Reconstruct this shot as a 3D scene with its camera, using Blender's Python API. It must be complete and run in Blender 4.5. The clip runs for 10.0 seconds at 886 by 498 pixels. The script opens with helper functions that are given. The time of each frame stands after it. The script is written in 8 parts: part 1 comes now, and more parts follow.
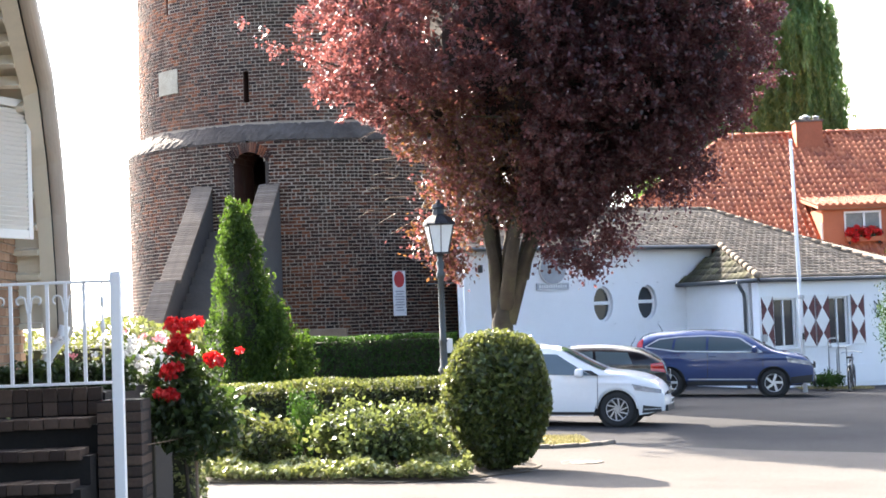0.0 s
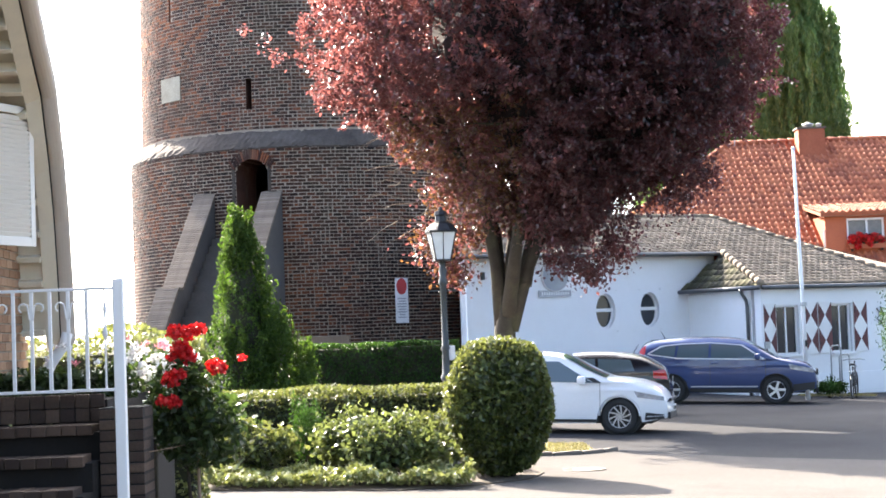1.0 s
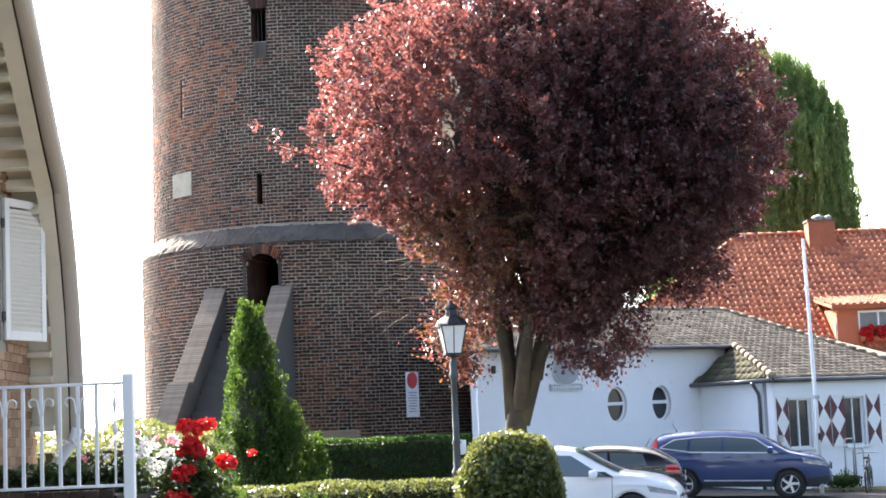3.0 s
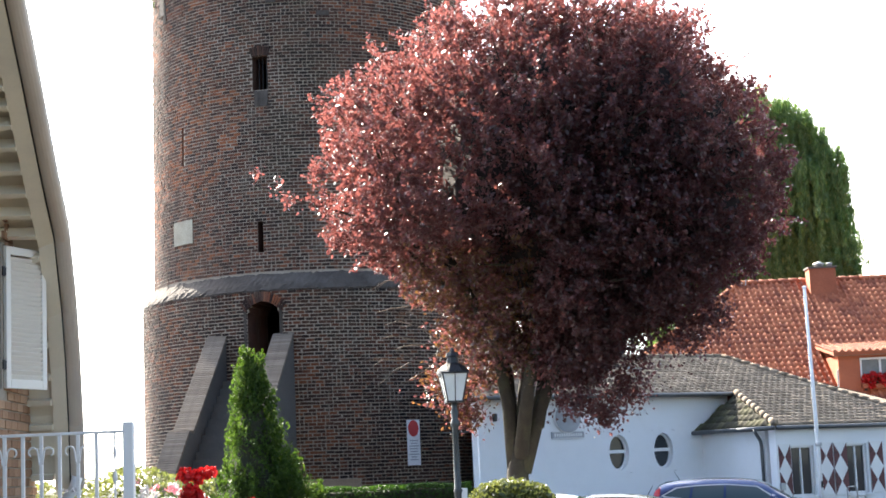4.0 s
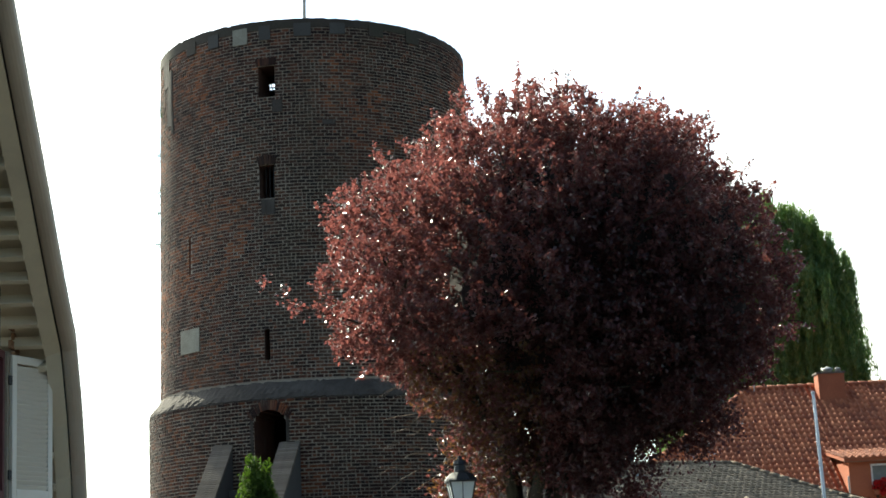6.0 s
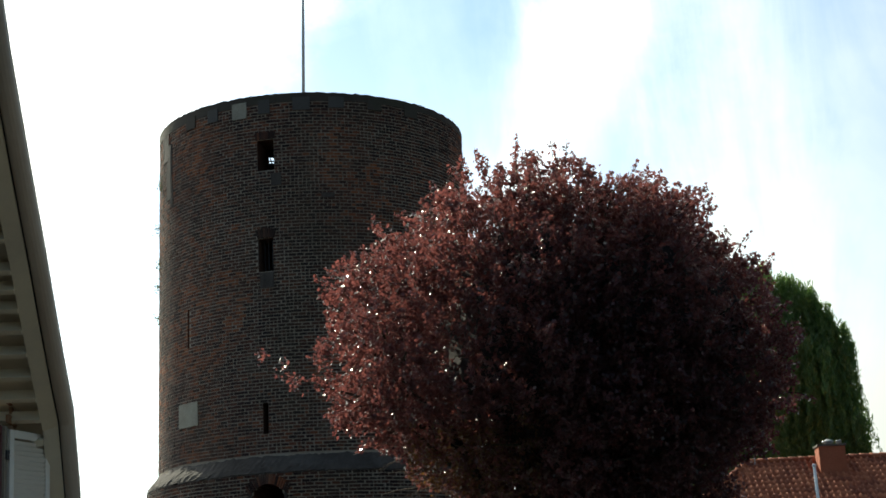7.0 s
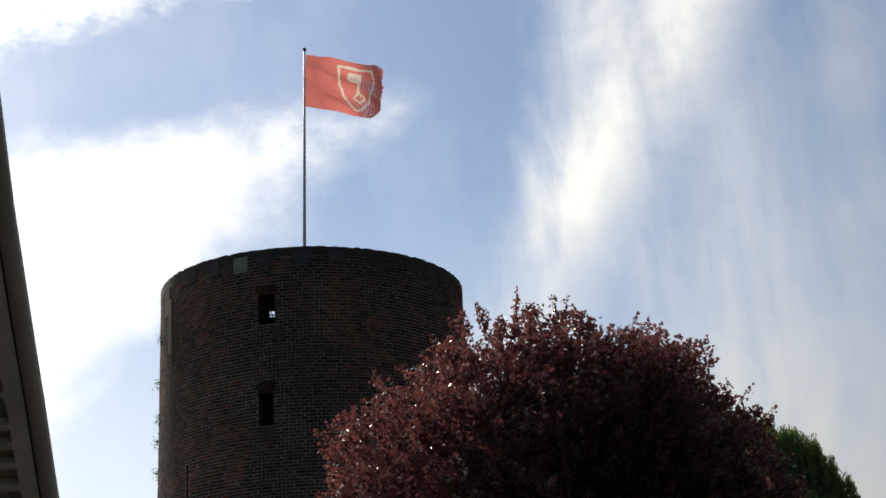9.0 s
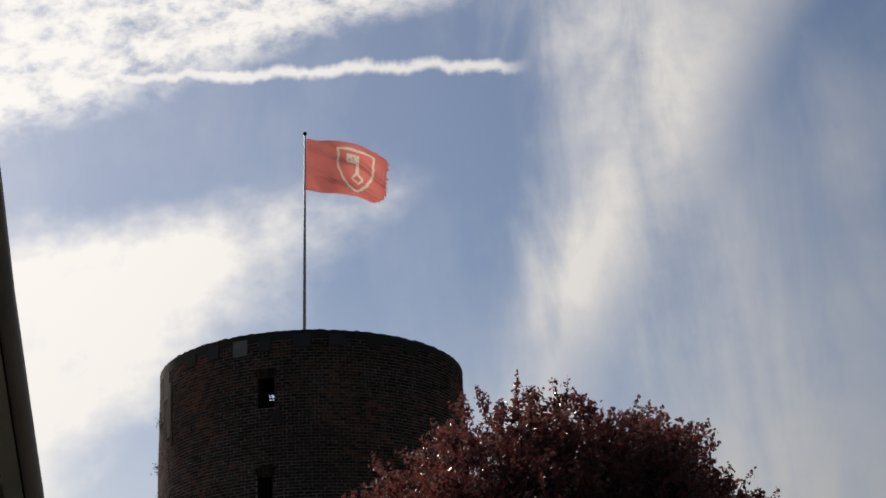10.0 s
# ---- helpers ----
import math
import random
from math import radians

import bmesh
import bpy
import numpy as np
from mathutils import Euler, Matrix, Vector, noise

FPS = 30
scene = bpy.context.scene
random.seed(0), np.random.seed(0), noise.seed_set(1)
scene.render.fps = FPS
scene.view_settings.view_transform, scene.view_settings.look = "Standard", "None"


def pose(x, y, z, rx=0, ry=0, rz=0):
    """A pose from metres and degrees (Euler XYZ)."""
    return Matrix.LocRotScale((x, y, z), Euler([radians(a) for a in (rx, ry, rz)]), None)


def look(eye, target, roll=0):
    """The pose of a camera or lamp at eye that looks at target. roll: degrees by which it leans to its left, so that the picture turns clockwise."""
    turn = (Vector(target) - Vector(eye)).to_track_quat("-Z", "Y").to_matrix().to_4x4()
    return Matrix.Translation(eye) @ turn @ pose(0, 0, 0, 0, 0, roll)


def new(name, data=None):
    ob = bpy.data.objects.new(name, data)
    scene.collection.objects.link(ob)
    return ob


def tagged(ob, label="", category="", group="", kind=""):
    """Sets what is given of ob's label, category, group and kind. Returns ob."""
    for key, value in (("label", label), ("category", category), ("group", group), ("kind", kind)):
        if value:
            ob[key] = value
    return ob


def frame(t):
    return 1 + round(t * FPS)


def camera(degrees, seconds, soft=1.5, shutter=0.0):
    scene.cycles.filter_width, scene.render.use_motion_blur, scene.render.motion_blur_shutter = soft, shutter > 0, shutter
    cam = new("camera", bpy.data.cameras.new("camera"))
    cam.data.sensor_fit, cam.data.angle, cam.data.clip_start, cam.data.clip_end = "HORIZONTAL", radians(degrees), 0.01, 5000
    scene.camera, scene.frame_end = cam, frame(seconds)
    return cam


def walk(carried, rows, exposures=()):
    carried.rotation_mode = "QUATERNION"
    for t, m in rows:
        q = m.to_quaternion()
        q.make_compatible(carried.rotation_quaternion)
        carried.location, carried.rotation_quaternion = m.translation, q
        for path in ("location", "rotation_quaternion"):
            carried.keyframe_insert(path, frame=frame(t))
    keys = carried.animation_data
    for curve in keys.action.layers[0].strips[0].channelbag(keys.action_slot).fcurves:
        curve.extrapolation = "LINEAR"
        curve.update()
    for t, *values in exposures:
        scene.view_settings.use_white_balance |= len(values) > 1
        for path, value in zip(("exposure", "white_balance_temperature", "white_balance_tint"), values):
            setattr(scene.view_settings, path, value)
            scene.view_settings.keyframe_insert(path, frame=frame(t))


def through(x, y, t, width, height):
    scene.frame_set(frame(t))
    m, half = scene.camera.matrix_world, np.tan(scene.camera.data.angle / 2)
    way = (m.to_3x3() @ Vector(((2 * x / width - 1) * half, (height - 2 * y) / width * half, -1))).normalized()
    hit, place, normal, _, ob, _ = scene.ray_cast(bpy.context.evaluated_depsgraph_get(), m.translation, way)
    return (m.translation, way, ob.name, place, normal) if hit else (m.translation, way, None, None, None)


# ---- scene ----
EYE = Vector((0.0, 0.0, 1.88))
cam = camera(30.256, 10.0, soft=1.7)

# seconds, turn to the right, tilt upwards, lean (degrees)
TILT = [
    (0.0, 0.0, 2.646, -2.16),
    (0.5, -0.085, 2.751, -2.183),
    (1.0, -0.074, 2.898, -2.153),
    (1.5, -0.132, 3.897, -2.191),
    (2.0, -0.31, 4.462, -2.249),
    (2.5, -0.261, 5.032, -2.257),
    (2.7, -0.284, 5.548, -2.277),
    (3.8, -0.292, 7.427, -2.428),
    (4.0, -0.278, 7.844, -2.424),
    (4.5, -0.253, 8.803, -2.485),
    (5.0, -0.305, 9.696, -2.52),
    (5.2, -0.328, 10.059, -2.58),
    (6.3, -0.325, 12.405, -2.72),
    (6.5, -0.281, 13.03, -2.72),
    (7.0, -0.178, 14.128, -2.892),
    (7.5, -0.124, 15.353, -2.948),
    (8.0, -0.086, 16.465, -3.108),
    (8.5, 0.008, 18.046, -3.206),
    (9.0, 0.089, 19.472, -3.151),
    (9.5, 0.16, 21.171, -3.287),
    (10.0, 0.262, 22.373, -3.274),
]


def aim(turn, tilt, lean):
    a, b = radians(turn), radians(tilt)
    way = Vector((math.sin(a) * math.cos(b), math.cos(a) * math.cos(b), math.sin(b)))
    return look(EYE, EYE + way, lean)


walk(cam, [(t, aim(a, b, c)) for t, a, b, c in TILT],
     exposures=[(0.0, 2.8, 6750, 13), (2.7, 2.7, 6800, 12), (3.8, 2.42, 6700, 10), (5.2, 1.75, 6700, 3), (6.5, 0.55, 6800, -6), (7.5, -0.15, 6550, 0), (8.5, -0.55, 6600, 5), (9.5, -1.06, 6700, 10), (10.0, -1.3, 6800, 11)])

# ---- daylight ----
SKY_STRENGTH, SKY_TINT = 0.08, (1.02, 1.12, 1.26)
CLOUD_BASE, CLOUD_GLOW = 4.2, 12.8
SUNWARD, AWAY = 1.1, 0.67          # the hazy sky is brighter on the side of the sun
SUN_TURN, SUN_UP = -36.0, 35.5      # degrees left of the way ahead, above the horizon


class Wire:
    """A number in a node tree, with arithmetic."""

    def __init__(self, nt, sock):
        self.nt, self.sock = nt, sock

    def op(self, kind, *others):
        n = self.nt.nodes.new("ShaderNodeMath")
        n.operation = kind
        for i, o in enumerate((self, *others)):
            if isinstance(o, Wire):
                self.nt.links.new(o.sock, n.inputs[i])
            else:
                n.inputs[i].default_value = o
        return Wire(self.nt, n.outputs[0])

    def __add__(self, o):
        return self.op("ADD", o)

    def __sub__(self, o):
        return self.op("SUBTRACT", o)

    def __mul__(self, o):
        return self.op("MULTIPLY", o)

    def ease(self, lo, hi):
        """0 at lo, 1 at hi, smooth between."""
        n = self.nt.nodes.new("ShaderNodeMapRange")
        n.interpolation_type = "SMOOTHSTEP"
        n.inputs["From Min"].default_value, n.inputs["From Max"].default_value = lo, hi
        self.nt.links.new(self.sock, n.inputs["Value"])
        return Wire(self.nt, n.outputs["Result"])


def sky_and_sun():
    w = bpy.data.worlds.new("sky")
    scene.world = w
    w.use_nodes = True
    nt = w.node_tree
    nt.nodes.clear()
    out = nt.nodes.new("ShaderNodeOutputWorld")
    bg = nt.nodes.new("ShaderNodeBackground")
    sky = nt.nodes.new("ShaderNodeTexSky")
    sky.sky_type, sky.sun_disc = "NISHITA", False
    sky.sun_elevation, sky.sun_rotation = radians(SUN_UP), radians(SUN_TURN)
    bg.inputs["Strength"].default_value = SKY_STRENGTH
    way = nt.nodes.new("ShaderNodeTexCoord").outputs["Generated"]
    sep = nt.nodes.new("ShaderNodeSeparateXYZ")
    nt.links.new(way, sep.inputs[0])
    X, Y, Z = (Wire(nt, sep.outputs[i]) for i in range(3))
    front = Y.op("MAXIMUM", 0.25)
    a, b = X.op("DIVIDE", front), Z.op("DIVIDE", front)   # across and up, on a plane ahead

    def cloud_noise(sx, sy, scale, detail=6, rough=0.6, seed=0.0, distort=0.0):
        c = nt.nodes.new("ShaderNodeCombineXYZ")
        for i, q in enumerate((a * sx, b * sy)):
            nt.links.new(q.sock, c.inputs[i])
        c.inputs[2].default_value = seed
        n = nt.nodes.new("ShaderNodeTexNoise")
        n.inputs["Scale"].default_value, n.inputs["Detail"].default_value, n.inputs["Roughness"].default_value = scale, detail, rough
        n.inputs["Distortion"].default_value = distort
        nt.links.new(c.outputs[0], n.inputs["Vector"])
        return Wire(nt, n.outputs["Fac"]) - 0.5

    soft, fine = cloud_noise(1, 1, 9, 5, 0.55, 1.0), cloud_noise(1, 1.3, 46, 5, 0.62, 4.0, 0.15)
    long_ = cloud_noise(1.0, 0.28, 16, 6, 0.6, 7.0, 0.5)
    # heaped cloud low on the sunward side
    edge = (a * 0.07) + 0.474 + soft * 0.05 + fine * 0.022
    c1 = (edge - b).ease(-0.004, 0.05) * ((a * -1.0) - 0.007 + (b - 0.468) * 1.1 + soft * 0.09 + fine * 0.03).ease(-0.03, 0.07)
    c1 = c1 * (soft * 1.3 + fine * 0.5 + 0.95).op("MINIMUM", 1.15)
    # rippled high cloud above it, cut off along a slant
    cut = b - 0.598 - (a * 0.31) + soft * 0.05 + fine * 0.03
    c2 = cut.ease(-0.012, 0.03) * (fine * 2.0 + soft * 0.8 + 0.70).ease(0.0, 0.9)
    # vapour trail
    wob = cloud_noise(1, 0.2, 22, 4, 0.6, 2.0) * 0.030
    trail = (b - 0.547 + (a * 0.04) + wob).op("ABSOLUTE")
    c3 = (trail * -1.0 + fine * 0.010).ease(-0.0075, -0.0008) * ((a * -1.0) + 0.075).ease(0.0, 0.03) * 0.85
    # two tall wisps drawn out by the wind
    mid4 = a - 0.088 - (b - 0.36) * 0.42 + long_ * 0.05 + soft * 0.03
    wide4 = ((b - 0.36) * 0.22 + 0.022).op("MAXIMUM", 0.016)
    c4 = (wide4 - mid4.op("ABSOLUTE")).ease(-0.035, 0.04) * (long_ * 1.1 + fine * 0.3 + 0.80)
    mid5 = a - 0.175 - (b * -1.0 + 0.36) * 0.25 + long_ * 0.12 + soft * 0.08
    c5 = (mid5.op("ABSOLUTE") * -1.0).ease(-0.11, -0.01) * (long_ * 1.6 + fine * 0.35 + 0.40)
    veil = (long_ * 0.5 + soft * 0.7 + 0.06).op("MAXIMUM", 0.02)
    veil = veil + a.ease(0.12, 0.22) * (long_ * 1.0 + soft * 0.5 + 0.40) * (b * -1.0).ease(-0.62, -0.40)
    haze = (b * -1.0).ease(-0.42, -0.02)
    # brightness of cloud: strongest towards the sun
    d = nt.nodes.new("ShaderNodeVectorMath")
    d.operation = "DOT_PRODUCT"
    nt.links.new(way, d.inputs[0])
    sa, sb = radians(SUN_TURN), radians(SUN_UP)
    d.inputs[1].default_value = (math.sin(sa) * math.cos(sb), math.cos(sa) * math.cos(sb), math.sin(sb))
    near = Wire(nt, d.outputs["Value"]).ease(-0.2, 1.0)
    glow = near * near * near * near * CLOUD_GLOW + CLOUD_BASE
    ahead = Y.ease(0.0, 0.35)
    shapes = (c1.op("MAXIMUM", c2).op("MAXIMUM", c3).op("MAXIMUM", 0.0) + c4.op("MAXIMUM", 0.0) * 0.75 + c5.op("MAXIMUM", 0.0) * 0.55 + veil * 0.5)
    cover = (shapes * ahead + haze * (near * 0.5 + 0.25) + (ahead * -0.10 + 0.10)).op("MAXIMUM", 0.0).op("MINIMUM", 1.0)
    white = nt.nodes.new("ShaderNodeCombineColor")
    for i, tint in enumerate((1.0, 0.99, 0.975)):
        nt.links.new((glow * tint).sock, white.inputs[i])
    mix = nt.nodes.new("ShaderNodeMix")
    mix.data_type = "RGBA"
    nt.links.new(cover.sock, mix.inputs[0])
    lit = nt.nodes.new("ShaderNodeMix")
    lit.data_type, lit.blend_type = "RGBA", "MULTIPLY"
    lit.inputs[0].default_value = 1.0
    nt.links.new(sky.outputs[0], lit.inputs[6])
    lit.inputs[7].default_value = (SKY_TINT[0], SKY_TINT[1], SKY_TINT[2], 1)
    nt.links.new(lit.outputs[2], mix.inputs[6])
    nt.links.new(white.outputs[0], mix.inputs[7])
    nt.links.new(mix.outputs[2], bg.inputs["Color"])
    nt.links.new(((near * SUNWARD + AWAY) * SKY_STRENGTH).sock, bg.inputs["Strength"])
    nt.links.new(bg.outputs[0], out.inputs["Surface"])
    lamp = bpy.data.lights.new("sun", "SUN")
    lamp.energy, lamp.angle, lamp.color = 5.0, radians(0.55), (1.0, 0.92, 0.80)
    ob = new("sun", lamp)
    a, b = radians(SUN_TURN), radians(SUN_UP)
    way = Vector((math.sin(a) * math.cos(b), math.cos(a) * math.cos(b), math.sin(b)))
    ob.matrix_world = look(way * 100, (0, 0, 0))


sky_and_sun()

# ---- materials ----
def nodes_of(name):
    m = bpy.data.materials.new(name)
    m.use_nodes = True
    nt = m.node_tree
    return m, nt, nt.nodes["Principled BSDF"]


def ramp_of(nt, stops):
    r = nt.nodes.new("ShaderNodeValToRGB")
    el = r.color_ramp.elements
    while len(el) < len(stops):
        el.new(0.5)
    for e, (p, c) in zip(el, stops):
        e.position, e.color = p, (*c, 1)
    return r


def noise_of(nt, coord, scale, detail=5, rough=0.6):
    n = nt.nodes.new("ShaderNodeTexNoise")
    n.inputs["Scale"].default_value, n.inputs["Detail"].default_value, n.inputs["Roughness"].default_value = scale, detail, rough
    nt.links.new(coord, n.inputs["Vector"])
    return n.outputs["Fac"]


def mixed(nt, fac, a, b, mode="MIX"):
    m = nt.nodes.new("ShaderNodeMix")
    m.data_type, m.blend_type = "RGBA", mode
    for k, v in ((0, fac), (6, a), (7, b)):
        if isinstance(v, bpy.types.NodeSocket):
            nt.links.new(v, m.inputs[k])
        else:
            m.inputs[k].default_value = v if k == 0 else (*v, 1)
    return m.outputs[2]


def surface(name, tones, rough=0.85, big=0.6, fine=40.0, bump=0.3, metal=0.0, pick="", odd=None, stain=None, coat=0.0, spec=0.5, grain=1.0):
    """tones: three colours from dark to light. pick: 'island' or 'object' gives every piece its own tone. odd: a colour that some pieces take. stain: colour of large blotches."""
    m, nt, b = nodes_of(name)
    co = nt.nodes.new("ShaderNodeTexCoord").outputs["Object"]
    if not pick:
        g = nt.nodes.new("ShaderNodeNewGeometry")
        co = g.outputs["Position"]
    n1, n2 = noise_of(nt, co, big, 6), noise_of(nt, co, fine, 4, 0.7)
    fac = n1
    if pick:
        if pick == "island":
            rnd = nt.nodes.new("ShaderNodeNewGeometry").outputs["Random Per Island"]
        else:
            rnd = nt.nodes.new("ShaderNodeObjectInfo").outputs["Random"]
        mm = nt.nodes.new("ShaderNodeMath")
        mm.operation = "MULTIPLY_ADD"
        nt.links.new(rnd, mm.inputs[0])
        mm.inputs[1].default_value = 0.6
        sc = nt.nodes.new("ShaderNodeMath")
        sc.operation = "MULTIPLY"
        nt.links.new(n1, sc.inputs[0])
        sc.inputs[1].default_value = 0.4
        nt.links.new(sc.outputs[0], mm.inputs[2])
        fac = mm.outputs[0]
    r = ramp_of(nt, [(0.2, tones[0]), (0.5, tones[1]), (0.85, tones[2])])
    nt.links.new(fac, r.inputs[0])
    col = r.outputs[0]
    if odd and pick:
        o = ramp_of(nt, [(0.86, (0, 0, 0)), (0.9, (1, 1, 1))])
        nt.links.new(rnd, o.inputs[0])
        col = mixed(nt, o.outputs[0], col, odd)
    if stain:
        s = ramp_of(nt, [(0.5, (0, 0, 0)), (0.72, (0.85, 0.85, 0.85))])
        nt.links.new(noise_of(nt, nt.nodes.new("ShaderNodeNewGeometry").outputs["Position"], big * 0.5, 8, 0.65), s.inputs[0])
        col = mixed(nt, s.outputs[0], col, stain)
    f = ramp_of(nt, [(0.25, (1 - 0.28 * grain,) * 3), (0.75, (1 + 0.15 * grain,) * 3)])
    nt.links.new(n2, f.inputs[0])
    col = mixed(nt, 1.0, col, f.outputs[0], "MULTIPLY")
    nt.links.new(col, b.inputs["Base Color"])
    b.inputs["Roughness"].default_value, b.inputs["Metallic"].default_value = rough, metal
    b.inputs["Specular IOR Level"].default_value = spec
    b.inputs["Coat Weight"].default_value = coat
    b.inputs["Coat Roughness"].default_value = 0.04
    if bump:
        bp = nt.nodes.new("ShaderNodeBump")
        bp.inputs["Strength"].default_value, bp.inputs["Distance"].default_value = bump, 0.01
        nt.links.new(n2, bp.inputs["Height"])
        nt.links.new(bp.outputs[0], b.inputs["Normal"])
    return m


def old_brick(name, pick, tone=1.0):
    """Hand-made bricks of many firings: brown, violet-black and orange-red ones, gathered in patches, smeared with lime and lichen."""
    m, nt, b = nodes_of(name)
    pos = nt.nodes.new("ShaderNodeNewGeometry").outputs["Position"]
    if pick == "island":
        rnd = nt.nodes.new("ShaderNodeNewGeometry").outputs["Random Per Island"]
    else:
        rnd = nt.nodes.new("ShaderNodeObjectInfo").outputs["Random"]
    sum_ = Wire(nt, rnd) * 0.78 + (Wire(nt, noise_of(nt, pos, 0.32, 6, 0.62)) - 0.5) * 2.0 + 0.10
    r = ramp_of(nt, [(0.0, (0.024, 0.016, 0.015)), (0.25, (0.050, 0.027, 0.022)), (0.5, (0.088, 0.042, 0.030)), (0.70, (0.135, 0.060, 0.040)), (0.84, (0.22, 0.078, 0.042)), (1.0, (0.31, 0.11, 0.05))])
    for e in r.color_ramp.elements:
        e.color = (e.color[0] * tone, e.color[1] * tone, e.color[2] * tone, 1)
    nt.links.new(sum_.sock, r.inputs[0])
    col = r.outputs[0]
    # grey-brown weathering in large soft fields, lime smears in small ones
    tall = nt.nodes.new("ShaderNodeMapping")
    tall.inputs["Scale"].default_value = (1.0, 1.0, 0.35)
    nt.links.new(pos, tall.inputs["Vector"])
    for scale, lo, hi_, tone, most in ((0.55, 0.50, 0.70, (0.085, 0.062, 0.042), 0.5), (1.7, 0.58, 0.72, (0.20, 0.165, 0.125), 0.5), (0.9, 0.60, 0.74, (0.035, 0.029, 0.025), 0.7)):
        f = ramp_of(nt, [(lo, (0, 0, 0)), (hi_, (most,) * 3)])
        nt.links.new(noise_of(nt, tall.outputs[0], scale, 7, 0.66), f.inputs[0])
        col = mixed(nt, f.outputs[0], col, tone)
    fine = noise_of(nt, pos, 26, 5, 0.72)
    g = ramp_of(nt, [(0.25, (0.66,) * 3), (0.75, (1.2,) * 3)])
    nt.links.new(fine, g.inputs[0])
    nt.links.new(mixed(nt, 1.0, col, g.outputs[0], "MULTIPLY"), b.inputs["Base Color"])
    b.inputs["Roughness"].default_value = 0.92
    b.inputs["Specular IOR Level"].default_value = 0.25
    bp = nt.nodes.new("ShaderNodeBump")
    bp.inputs["Strength"].default_value, bp.inputs["Distance"].default_value = 0.6, 0.015
    nt.links.new(fine, bp.inputs["Height"])
    nt.links.new(bp.outputs[0], b.inputs["Normal"])
    return m


def leafy(name, dark, mid, light, through, gloss=0.45, share=0.35, spec=0.5):
    """Leaves: each its own tone, some light passing through."""
    m, nt, b = nodes_of(name)
    g = nt.nodes.new("ShaderNodeNewGeometry")
    r = ramp_of(nt, [(0.0, dark), (0.55, mid), (1.0, light)])
    nt.links.new(g.outputs["Random Per Island"], r.inputs[0])
    nt.links.new(r.outputs[0], b.inputs["Base Color"])
    b.inputs["Roughness"].default_value, b.inputs["Specular IOR Level"].default_value = gloss, spec
    t = nt.nodes.new("ShaderNodeBsdfTranslucent")
    nt.links.new(mixed(nt, 0.75, r.outputs[0], through), t.inputs["Color"])
    mx = nt.nodes.new("ShaderNodeMixShader")
    mx.inputs[0].default_value = share
    nt.links.new(b.outputs[0], mx.inputs[1])
    nt.links.new(t.outputs[0], mx.inputs[2])
    nt.links.new(mx.outputs[0], nt.nodes["Material Output"].inputs["Surface"])
    return m


def glass(name, tint=(0.03, 0.035, 0.04), rough=0.04, clear=0.0, ior=1.5):
    """Dark window glass; clear lets light pass."""
    m, nt, b = nodes_of(name)
    b.inputs["Base Color"].default_value, b.inputs["Roughness"].default_value = (*tint, 1), rough
    b.inputs["Transmission Weight"].default_value = clear
    b.inputs["IOR"].default_value = ior
    return m


